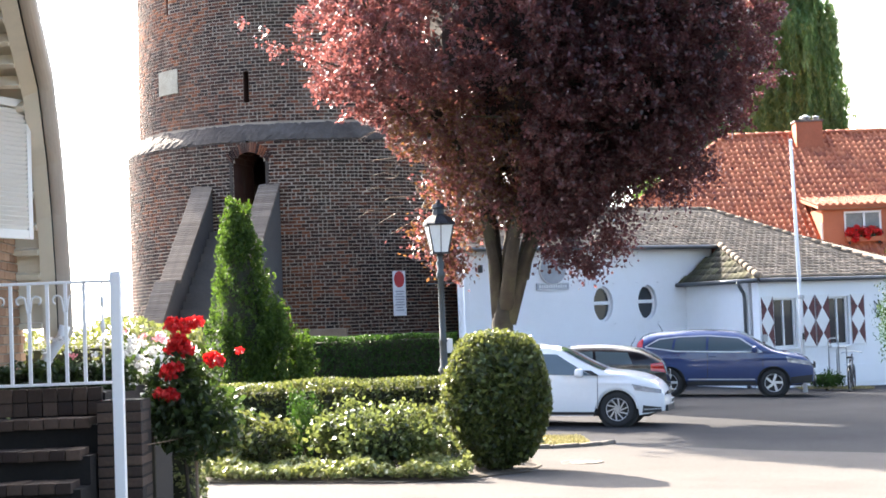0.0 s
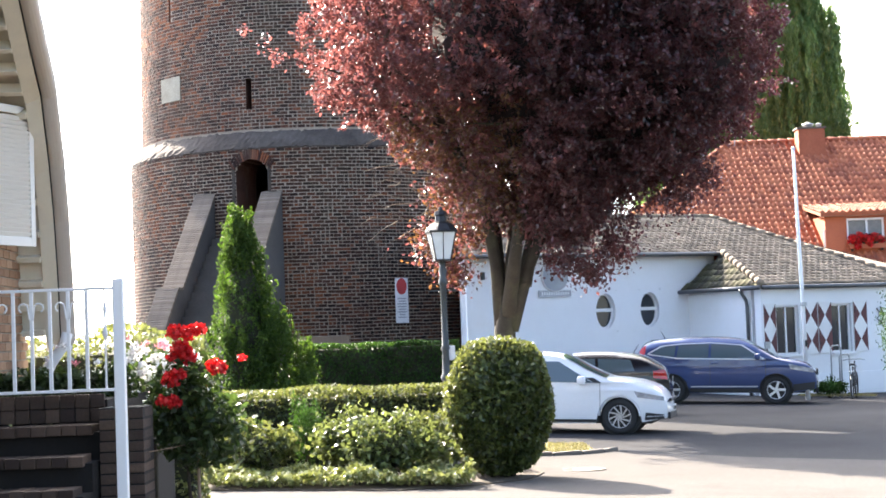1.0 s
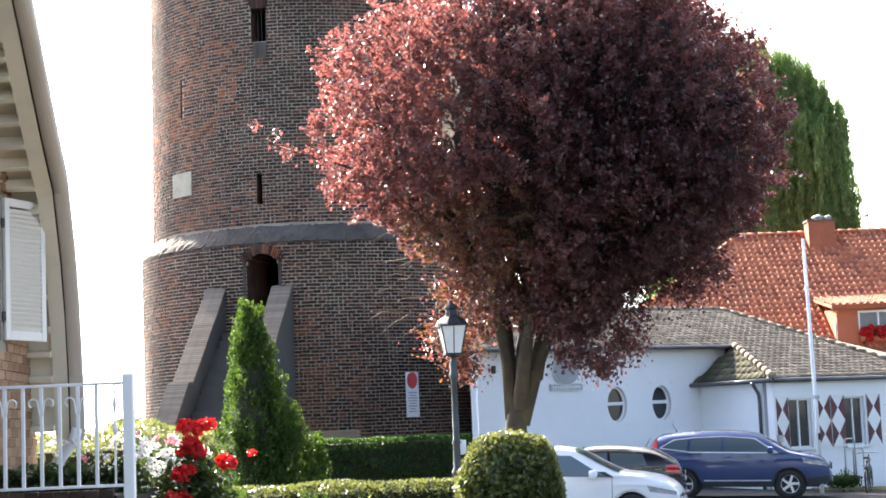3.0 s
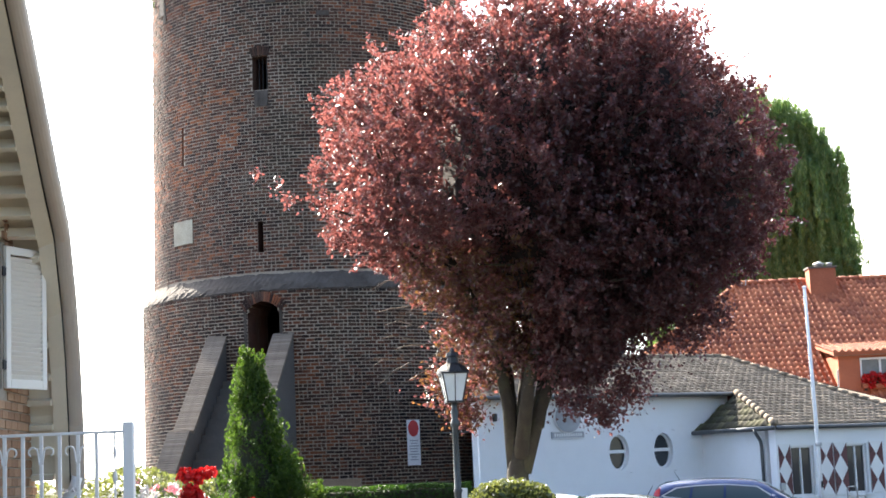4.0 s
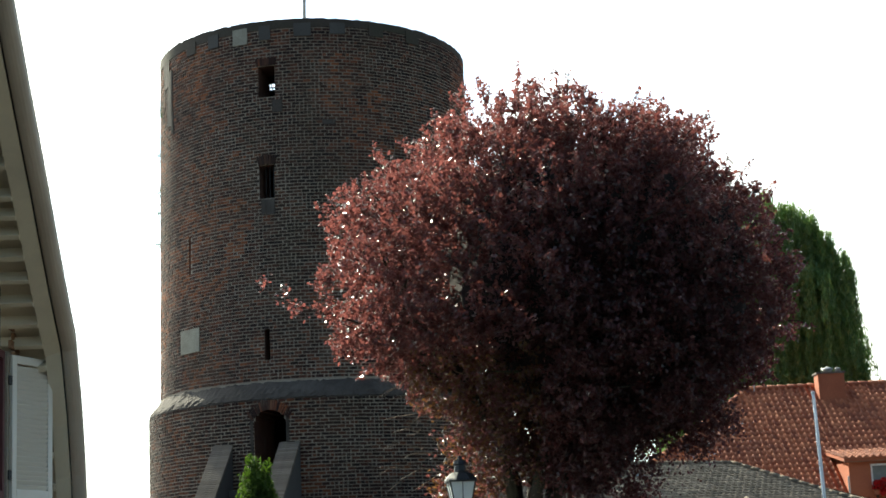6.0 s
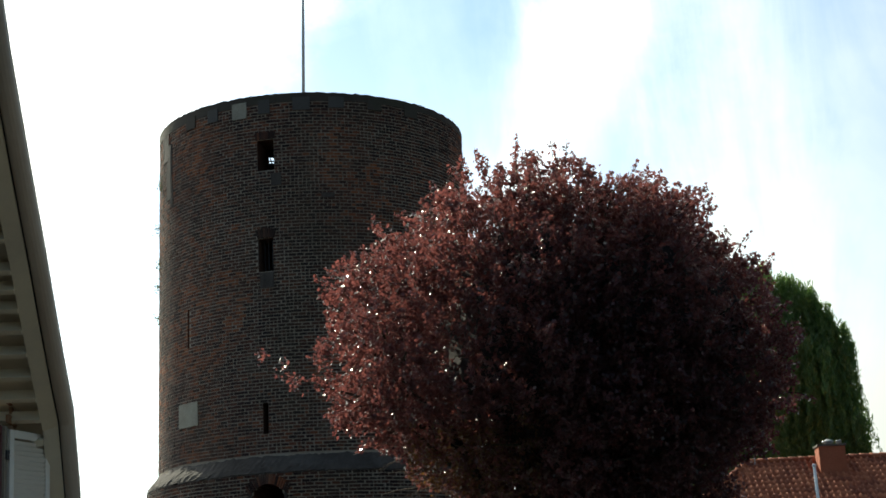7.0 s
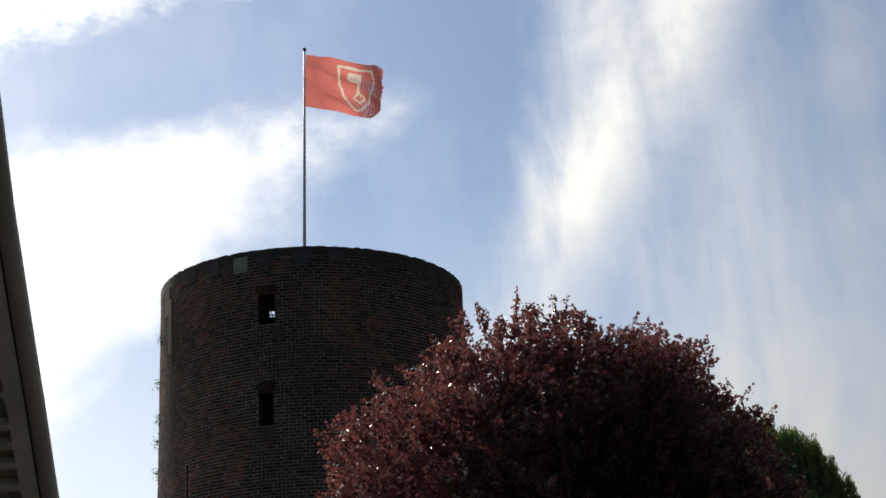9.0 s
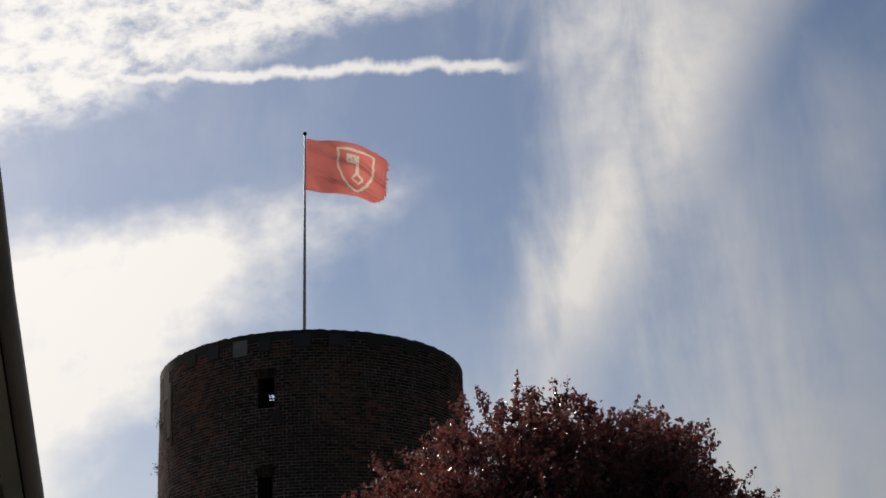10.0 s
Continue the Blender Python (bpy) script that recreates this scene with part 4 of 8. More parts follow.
def build_flag():
    pole = thing("flagpole", POLE_BASE, "tall thin white flagpole on the tower's rim", "flagpole")
    top = POLE_TOP - POLE_BASE
    part("pole", tube([(0, 0, 0), top * 0.5, top], [0.055, 0.045, 0.034], 12), "white", pole, "", None, True)
    part("finial", lathe([(0.02, 0), (0.06, 0.02), (0.075, 0.06), (0.06, 0.10), (0.02, 0.12)], 14), "black_metal", pole, "small dark knob", Matrix.Translation(top), True)
    part("foot", lathe([(0.13, -0.05), (0.13, 0.08), (0.07, 0.16)], 14), "grey_metal", pole, "", None)
    flag = thing("flag", POLE_TOP + Vector((0.05, 0, -0.14)), "red flag with a pale shield outline, flying from the pole", "flag")
    strips = []
    edge = np.random.default_rng(8)
    # shield outline in the flag's own plane
    out = [(1.15, -0.24), (1.62, -0.22), (2.08, -0.24), (2.40, -0.26), (2.42, -0.66), (2.38, -1.00), (2.22, -1.36), (2.02, -1.60), (1.86, -1.74), (1.62, -1.56), (1.38, -1.28), (1.22, -0.94), (1.16, -0.60), (1.15, -0.24)]
    # a key inside it: bit, shaft and lozenge-shaped bow
    bit = [(1.52, -0.42), (1.52, -0.66), (1.78, -0.66), (1.78, -0.42), (1.52, -0.42), (1.78, -0.66)]
    lozenge = [(1.86, -1.06), (2.08, -1.22), (1.92, -1.42), (1.70, -1.26), (1.86, -1.06)]
    marks = []
    for line, w in ((out, 0.066), (bit, 0.085), (lozenge, 0.055), ([(1.86, -0.40), (1.86, -1.06)], 0.075)):
        for (x0, z0), (x1, z1) in zip(line, line[1:]):
            n = max(1, int(math.hypot(x1 - x0, z1 - z0) / 0.04))
            for k in range(n):
                a, b = k / n, (k + 1) / n
                marks.append((x0 + (x1 - x0) * a, z0 + (z1 - z0) * a, x0 + (x1 - x0) * b, z0 + (z1 - z0) * b, w))

    def crease(x, z):
        """Standing wrinkles of the worn cloth, running down from the hoist."""
        g = min(1.0, x / 0.5)
        u = z + 0.42 * x
        return g * (0.045 * math.sin(u * 7.5 + 1.3 * math.sin(x * 1.9)) + 0.05 * noise.noise((x * 1.2, u * 3.2, 4.0)) + 0.018 * noise.noise((x * 3.0, u * 9.0, 8.0)))

    length = STRIPS * STRIP_W
    for i in range(STRIPS):
        x0 = i * STRIP_W
        cells = {"flag_red": ([], [], {}), "flag_pale": ([], [], {})}
        nx, nz = 3, 56
        fray = [edge.random() for _ in range(nz)] if i >= STRIPS - 2 else [1.0] * nz
        for k in range(nz):
            for j in range(nx):
                xa, xb = (STRIP_W + 0.004) * j / nx, (STRIP_W + 0.004) * (j + 1) / nx
                za, zb = -FLAG_H * k / nz, -FLAG_H * (k + 1) / nz
                if (i - STRIPS + 2 + j / nx) / 2 > 0.2 + 0.5 * fray[k // 5] + 0.4 * fray[k]:
                    continue
                xm, zm = x0 + (xa + xb) / 2, (za + zb) / 2
                end = max(0.0, (xm / length - 0.80) / 0.20)
                if -zm / FLAG_H > 1 - 0.30 * end ** 1.6 or -zm / FLAG_H < 0.12 * end ** 2:
                    continue
                on = any(abs(xm - (q[0] + q[2]) / 2) < 0.1 and abs(zm - (q[1] + q[3]) / 2) < 0.1 and math.hypot(xm - (q[0] + q[2]) / 2, zm - (q[1] + q[3]) / 2) < q[4] * 0.62 for q in marks)
                V, F, seen = cells["flag_pale" if on else "flag_red"]
                quad = []
                for key, p in (((j, k), (xa, crease(x0 + xa, za), za)), ((j + 1, k), (xb, crease(x0 + xb, za), za)), ((j + 1, k + 1), (xb, crease(x0 + xb, zb), zb)), ((j, k + 1), (xa, crease(x0 + xa, zb), zb))):
                    if key not in seen:
                        seen[key] = len(V)
                        V.append(p)
                    quad.append(seen[key])
                F.append(tuple(quad))
        s = part("cloth_strip", cells["flag_red"][:2], "flag_red", flag)
        strips.append(s)
        if cells["flag_pale"][0]:
            part("shield_outline", cells["flag_pale"][:2], "flag_pale", s, "pale printed shield outline")
    return strips


FLAG_STRIPS = build_flag()


def motions():
    """The flag waves: a swell runs along its strips, the loose end swings most and sags a little."""
    steps = 100
    rows = [[] for _ in FLAG_STRIPS]
    for k in range(steps + 1):
        t = 10.0 * k / steps
        p = Vector((0.0, 0.0, 0.0))
        for i in range(STRIPS):
            s = i / (STRIPS - 1)
            amp = 8 + 32 * s
            turn = amp * math.sin(7.2 * s - 8.6 * t + 0.6) * 0.8 + 9 * math.sin(3.1 * t + 2.0 * s) - 10
            sag = -12 - 5 * s - 4.0 * math.cos(2 * math.pi * (t - 9.0) * 0.95)
            m = Matrix.Translation(p) @ pose(0, 0, 0, 0, 0, turn)
            rows[i].append((t, m @ pose(0, 0, 0, 0, -sag * 0.25, 0)))
            d = pose(0, 0, 0, 0, 0, turn) @ Vector((STRIP_W, 0, 0))
            p = p + d + Vector((0, 0, STRIP_W * math.tan(radians(sag))))
    for strip, r in zip(FLAG_STRIPS, rows):
        walk(strip, r)


# ---- tiled roofs ----
def inside(poly, x, y):
    hit = False
    for (x0, y0), (x1, y1) in zip(poly, poly[1:] + poly[:1]):
        if (y0 > y) != (y1 > y) and x < x0 + (y - y0) * (x1 - x0) / (y1 - y0):
            hit = not hit
    return hit


def tile_mesh(w, ln, hump, thick):
    """One overlapping tile: a wave across, tilted a little; x across, y up the slope."""
    prof = [(-0.5, 0.25), (-0.36, 0.9), (-0.2, 1.0), (-0.05, 0.35), (0.15, 0.0), (0.38, 0.0), (0.52, 0.28)]
    v, f = [], []
    for y, lift in ((-0.08 * ln, thick), (ln, 0.0)):
        for x, h in prof:
            v.append((x * w, y, lift + h * hump))
    n = len(prof)
    f = [(i, i + 1, n + i + 1, n + i) for i in range(n - 1)]
    for x, h in prof:
        v.append((x * w, -0.08 * ln, -0.01))
    f += [(2 * n + i, 2 * n + i + 1, i + 1, i) for i in range(n - 1)]
    return v, f


def tiled_roof(house, name, frame_m, poly, w, ln, hump, mat, seed, pieces=150, label=""):
    """A roof plane: a slab with tiles laid on it. frame_m: x along the eaves, y up the slope, z out."""
    bm = bmesh.new()
    up = [bm.verts.new((x, y, 0.0)) for x, y in poly]
    dn = [bm.verts.new((x, y, -0.10)) for x, y in poly]
    bm.faces.new(up)
    bm.faces.new(dn[::-1])
    for i in range(len(poly)):
        j = (i + 1) % len(poly)
        bm.faces.new((up[i], dn[i], dn[j], up[j]))
    roof = part(name, bm, mat, house, label, frame_m)
    rng = np.random.default_rng(seed)
    tv, tf = tile_mesh(w, ln, hump, 0.016)
    shared = mesh_of("tile", (tv, tf), mat + "_piece", True)
    xs = [p[0] for p in poly]
    ys = [p[1] for p in poly]
    V, F, made = [], [], 0
    y = min(ys) + 0.02
    while y < max(ys):
        x = min(xs) + w / 2
        while x < max(xs):
            if inside(poly, x, y + ln * 0.45):
                dx, dy, dz, tw = rng.uniform(-0.006, 0.006), rng.uniform(-0.012, 0.012), rng.uniform(0.0, 0.008), rng.uniform(-1.2, 1.2)
                m = pose(x + dx, y + dy, 0.006 + dz, 0, 0, tw)
                if made < pieces:
                    ob = new("tile", shared)
                    ob.parent, ob.matrix_basis = roof, m
                    made += 1
                else:
                    n = len(V)
                    V += [tuple(m @ Vector(q)) for q in tv]
                    F += [tuple(i + n for i in q) for q in tf]
            x += w
        y += ln
    if V:
        tagged(part("tile_field", (V, F), mat, roof, "", None, True), "", "", "", "stuff")
    return roof


def slope_frame(origin, along, rise):
    """along: unit vector of the eaves; rise: a vector up the slope."""
    x, y = Vector(along).normalized(), Vector(rise).normalized()
    z = x.cross(y)
    m = Matrix.Identity(4)
    for i, c in enumerate((x, y, z)):
        m[0][i], m[1][i], m[2][i] = c
    m.translation = origin
    return m


def wall_boxes(x0, x1, z0, z1, holes):
    """Rectangles that fill a wall round its openings (x0, x1, z0, z1)."""
    xs = sorted({x0, x1} | {h[0] for h in holes} | {h[1] for h in holes})
    out = []
    for a, b in zip(xs, xs[1:]):
        cover = sorted((h[2], h[3]) for h in holes if h[0] <= a + 1e-6 and h[1] >= b - 1e-6)
        z = z0
        for c, d in cover:
            if c > z:
                out.append((a, b, z, c))
            z = d
        if z < z1:
            out.append((a, b, z, z1))
    return out


def wall_bm(x0, x1, z0, z1, y0, y1, holes):
    """One closed wall of some thickness, its openings cut right through."""
    xs = sorted({x0, x1} | {h[0] for h in holes} | {h[1] for h in holes})
    zs = sorted({z0, z1} | {h[2] for h in holes} | {h[3] for h in holes})
    bm, at = bmesh.new(), {}

    def vert(i, j, k):
        if (i, j, k) not in at:
            at[i, j, k] = bm.verts.new((xs[i], (y0, y1)[k], zs[j]))
        return at[i, j, k]

    def solid(i, j):
        if not (0 <= i < len(xs) - 1 and 0 <= j < len(zs) - 1):
            return False
        x, z = (xs[i] + xs[i + 1]) / 2, (zs[j] + zs[j + 1]) / 2
        return not any(h[0] < x < h[1] and h[2] < z < h[3] for h in holes)

    for i in range(len(xs) - 1):
        for j in range(len(zs) - 1):
            if not solid(i, j):
                continue
            c = ((i, j), (i + 1, j), (i + 1, j + 1), (i, j + 1))
            for k in (0, 1):
                bm.faces.new([vert(*q, k) for q in c])
            for (p, q), (di, dj) in zip(zip(c, c[1:] + c[:1]), ((0, -1), (1, 0), (0, 1), (-1, 0))):
                if not solid(i + di, j + dj):
                    bm.faces.new((vert(*p, 0), vert(*q, 0), vert(*q, 1), vert(*p, 1)))
    return bm


# ---- white house with oval windows ----
def build_white_house():
    S = 3.33
    h = thing("white_house", pose(8.9, 46.5, 0, 0, 0, 29.34), "low white plastered house with grey tiled roof and oval windows", "house")
    ovals = [(-3.03, 2.31), (-1.44, 2.32)]
    RX, RZ = 0.345, 0.515
    holes = [(x - 0.42, x + 0.42, z - 0.6, z + 0.6) for x, z in ovals]
    part("main_wall", wall_bm(-7.71, 0.0, -0.4, 4.04, S, S + 0.3, holes), "plaster", h, "white plastered front wall")
    for x, z in ovals:
        v, f = [], []
        N = 40
        for k in range(N):
            a = 2 * math.pi * k / N
            c, s = math.cos(a), math.sin(a)
            q = min(0.42 / max(abs(c), 1e-6), 0.6 / max(abs(s), 1e-6))
            for y in (0.0, 0.3):
                v += [(c * q, y, s * q), (c * RX, y, s * RZ)]
        for k in range(N):
            a, b = k * 4, ((k + 1) % N) * 4
            f += [(a, b, b + 1, a + 1), (a + 2, a + 3, b + 3, b + 2), (a + 1, b + 1, b + 3, a + 3)]
        win = part("oval_window", (v, f), "plaster", h, "deep white reveal of an oval window", Matrix.Translation((x, S, z)))
        ring = []
        for k in range(N + 1):
            a = 2 * math.pi * k / N
            ring.append((math.cos(a) * (RX - 0.02), 0.16, math.sin(a) * (RZ - 0.02)))
        part("frame", tube(ring, [0.035] * (N + 1), 6, False), "white", win, "white oval frame", None, True)
        part("glazing_bar", box_bm([(0, 0.15, 0.03, 2 * RX - 0.02, 0.05, 0.10)], 0.008), "white", win, "white cross bar")
        v = [(0, 0.18, 0)] + [(math.cos(2 * math.pi * k / N) * RX, 0.18, math.sin(2 * math.pi * k / N) * RZ) for k in range(N)]
        part("pane", (v, [(0, 1 + (k + 1) % N, 1 + k) for k in range(N)]), "pane", win, "dark window glass")
    # wing walls
    wins = [(0.52, 1.36, 0.86, 2.28), (2.60, 3.36, 0.86, 2.28)]
    part("wing_front", wall_bm(0.0, 7.4, -0.5, 2.86, 0.0, 0.3, wins), "plaster", h, "white plastered front of the wing")
    part("wing_side", box_bm([(0.15, (S + 0.3) / 2 + 0.15, 1.18, 0.3, S - 0.3, 3.36)]), "plaster", h, "white plastered side of the wing")
    part("end_wall", box_bm([(-6.45, S + 2.25, 1.8, 0.3, 5.0, 4.4, pose(0, 0, 0, 0, 0, -29.3))]), "plaster", h, "white end wall beside the tower")
    part("back_wall", box_bm([(1.6, 10.4, 1.6, 11.4, 0.3, 4.0)]), "plaster", h, "white back wall")
    part("far_end_wall", box_bm([(7.25, 5.3, 1.1, 0.3, 9.9, 3.3)]), "plaster", h, "white end wall of the wing")
    part("inner_partition", box_bm([(0.6, 4.6, 1.0, 13.0, 0.12, 2.4)]), "inside", h, "added wall inside the rooms, dimness in its dark colour")
    part("plinth", box_bm([(3.7, -0.012, 0.0, 7.4, 0.024, 0.55)], 0.006), "plaster", h, "low plastered plinth")
    for x0, x1, z0, z1 in wins:
        cx, cz, w, hh = (x0 + x1) / 2, (z0 + z1) / 2, x1 - x0, z1 - z0
        win = part("window", box_bm([(0, 0.12, hh / 2 - 0.03, w, 0.07, 0.06), (0, 0.12, -hh / 2 + 0.03, w, 0.07, 0.06), (-w / 2 + 0.03, 0.12, 0, 0.06, 0.07, hh - 0.12), (w / 2 - 0.03, 0.12, 0, 0.06, 0.07, hh - 0.12), (0, 0.12, 0, 0.05, 0.06, hh - 0.12)], 0.006), "white", h, "white two-leaf casement window", Matrix.Translation((cx, 0, cz)))
        part("sill", box_bm([(0, -0.02, -hh / 2 - 0.03, w + 0.14, 0.2, 0.06)], 0.01), "plaster", win, "plain white sill")
        for sx in (-1, 1):
            part("pane", box_bm([(sx * w / 4, 0.13, 0, w / 2 - 0.085, 0.012, hh - 0.12)]), "pane", win, "")
            part("curtain", box_bm([(sx * (w / 2 - 0.15) + k * 0.05, 0.22 + 0.012 * (k % 2), 0, 0.045, 0.02, hh - 0.1) for k in (-1, 0, 1)]), "curtain", win, "grey hanging curtain")
    part("gable_fill", box_bm([(0.52, S + 0.15, 3.36, 1.04, 0.3, 1.10)]), "plaster", h, "white wall under the hip")
    # painted shutters: white fields between maroon triangles
    for x0, x1 in ((0.03, 0.47), (1.52, 2.02), (2.06, 2.56), (3.42, 3.94)):
        w, z0, z1 = x1 - x0, 0.86, 2.34
        sh = part("shutter", box_bm([(0, -0.025, 0, w, 0.035, z1 - z0)], 0.004), "white", h, "white shutter painted with maroon triangles", Matrix.Translation(((x0 + x1) / 2, 0, (z0 + z1) / 2)))
        hh = z1 - z0
        for sx in (-1, 1):
            for k in range(2):
                zc = hh * (0.25 - 0.5 * k)
                tri = [(sx * w / 2, zc + hh / 4 - 0.01), (sx * w / 2, zc - hh / 4 + 0.01), (sx * 0.01, zc)]
                part("painted_triangle", prism(tri if sx > 0 else tri[::-1], -0.047, -0.0435), "maroon", sh, "")
        for zc in (-0.45, 0.45):
            part("hinge", box_bm([(-w / 2 + 0.05, -0.05, zc, 0.12, 0.008, 0.03)]), "black_metal", sh, "")
    # roof planes
    K = 0.35
    n = math.hypot(1, K)
    up = Vector((0, 1 / n, K / n))
    org = Vector((0, S, 4.10))
    front = [(-8.0, -0.35 * n), (0.95, -0.35 * n), (0.95, -0.45 * n), (-0.08, -3.48 * n), (5.95, -3.48 * n), (3.8, 3.6 * n), (-5.8, 3.6 * n)]
    tiled_roof(h, "front_roof", slope_frame(org, (1, 0, 0), up), front, 0.24, 0.28, 0.022, "roof_grey", 21, 300, "weathered grey-brown tiled roof")
    # steep little hip over the wing's side
    a, b, c = Vector((-0.12, S - 3.45, 2.87)), Vector((-0.25, S + 0.0, 2.87)), Vector((1.0, S - 0.48, 3.93))
    al = (a - b).normalized()
    up2 = (c - b) - al * (c - b).dot(al)
    fr = slope_frame(b, al, up2)
    inv = fr.inverted()
    tiled_roof(h, "side_hip", fr, [tuple((inv @ q)[:2]) for q in (a + Vector((0, 0, 0)), c, b)][::-1], 0.24, 0.28, 0.022, "roof_moss_shade", 22, 60, "mossy tiled hip over the wing's side, shade in its colour")
    # ridge caps along the hips and the ridge
    def caps(p0, p1, r, mat):
        ln = (p1 - p0).length
        k = int(ln / 0.36)
        d = (p1 - p0) / k
        for i in range(k):
            q0 = p0 + d * i
            cap = tube([q0 - d * 0.06, q0 + d * 0.55, q0 + d * 1.0], [r * 1.12, r * 1.0, r * 0.86], 10)
            part("ridge_cap", cap, mat, h, "", None, True)
    caps(Vector((-0.10, S - 3.46, 2.93)), Vector((1.0, S - 0.48, 3.98)), 0.10, "roof_grey_piece")
    caps(Vector((-5.8, S + 3.6, 4.10 + 3.6 * K + 0.02)), Vector((3.8, S + 3.6, 4.10 + 3.6 * K + 0.02)), 0.09, "roof_grey_piece")
    caps(Vector((5.93, S - 3.46, 4.10 - 3.46 * K + 0.03)), Vector((3.8, S + 3.6, 4.10 + 3.6 * K + 0.03)), 0.09, "roof_grey_piece")
    # rear and far roof planes
    part("rear_roof", ([(-5.8, S + 3.6, 5.33), (3.8, S + 3.6, 5.33), (7.5, 10.7, 3.4), (-4.0, 10.7, 3.4), (7.6, S - 3.46, 2.86)], [(0, 1, 2, 3), (1, 4, 2)]), "roof_grey", h, "weathered tiled rear roof")
    part("far_hip", ([(5.95, S - 3.48, 2.84), (7.75, S - 3.48, 2.84), (7.75, 6.0, 2.9), (3.8, S + 3.6, 5.30)], [(0, 1, 3), (1, 2, 3)]), "roof_grey", h, "weathered tiled hip")
    for x, y in ((-4.1, 2.2), (-1.4, 2.4), (-1.0, 2.1)):
        part("roof_vent", box_bm([(x, S + y, 4.10 + y * K + 0.07, 0.34, 0.18, 0.07)], 0.02), "grey_metal", h, "small pale roof vent")
    # gutters and downpipe
    def gutter(p0, p1):
        part("gutter", tube([p0, p1], [0.065, 0.065], 10), "zinc", h, "dark half-round gutter", None, True)
    gutter(Vector((-8.0, S - 0.42, 3.93)), Vector((0.9, S - 0.42, 3.93)))
    gutter(Vector((-0.1, -0.2, 2.80)), Vector((7.6, -0.2, 2.80)))
    gutter(Vector((-0.22, -0.2, 2.80)), Vector((-0.34, S, 2.80)))
    part("downpipe", tube([(-0.30, 0.55, 2.78), (-0.24, 0.55, 2.66), (-0.09, 0.55, 2.45), (-0.07, 0.55, 2.3), (-0.07, 0.55, -0.3)], [0.05] * 5, 10), "zinc", h, "grey downpipe", None, True)
    part("soffit", box_bm([(3.7, -0.1, 2.83, 7.4, 0.22, 0.03), (-3.9, S - 0.2, 3.95, 7.6, 0.4, 0.03)]), "wood", h, "dark soffit board under the eaves")
    # emblem and name board on the wall: plain shapes, the writing as bars
    em = part("wall_emblem", lathe([(0.40, 0), (0.46, 0.02), (0.46, 0.07), (0.40, 0.09)], 36), "sign_white", h, "round white emblem with a grey device", Matrix.Translation((-4.80, S - 0.005, 3.36)) @ pose(0, 0, 0, 90, 0, 0))
    part("emblem_ring", lathe([(0.36, 0.091), (0.43, 0.096), (0.43, 0.10), (0.37, 0.10)], 36), "sign_grey", em, "grey ring")
    part("emblem_device", box_bm([(0, 0.06, 0.10, 0.30, 0.10, 0.012), (0.02, -0.10, 0.10, 0.40, 0.07, 0.012), (-0.06, 0.18, 0.10, 0.12, 0.10, 0.012)], 0.004), "sign_grey", em, "grey device of plain shapes")
    board = part("name_board", box_bm([(0, -0.03, 0, 1.10, 0.05, 0.20)], 0.006), "sign_grey", h, "grey name board with a line of writing", Matrix.Translation((-4.80, S, 2.86)))
    part("board_frame", box_bm([(0, -0.058, 0.085, 1.08, 0.01, 0.015), (0, -0.058, -0.085, 1.08, 0.01, 0.015)]), "sign_white", board, "")
    for k in range(12):
        part("writing_bar", box_bm([(-0.44 + k * 0.08, -0.0585, 0, 0.048, 0.006, 0.085 if k % 3 else 0.10)]), "sign_white", board, "")
    bracket = part("wall_lamp", box_bm([(-7.2, S - 0.06, 3.4, 0.10, 0.12, 0.22)], 0.02), "black_metal", h, "small dark wall lamp")
    part("wall_box", box_bm([(0.10, -0.05, 1.16, 0.16, 0.09, 0.20)], 0.012), "grey_metal", h, "small grey letter box")
    part("wall_ornament", joined([tube([(4.35, -0.03, 2.1), (4.5, -0.04, 1.95), (4.35, -0.04, 1.8), (4.55, -0.03, 1.65)], [0.02] * 4, 6), tube([(4.5, -0.03, 2.15), (4.62, -0.04, 1.9), (4.45, -0.04, 1.6)], [0.02] * 3, 6)]), "black_metal", h, "black wrought-iron wall ornament")


build_white_house()


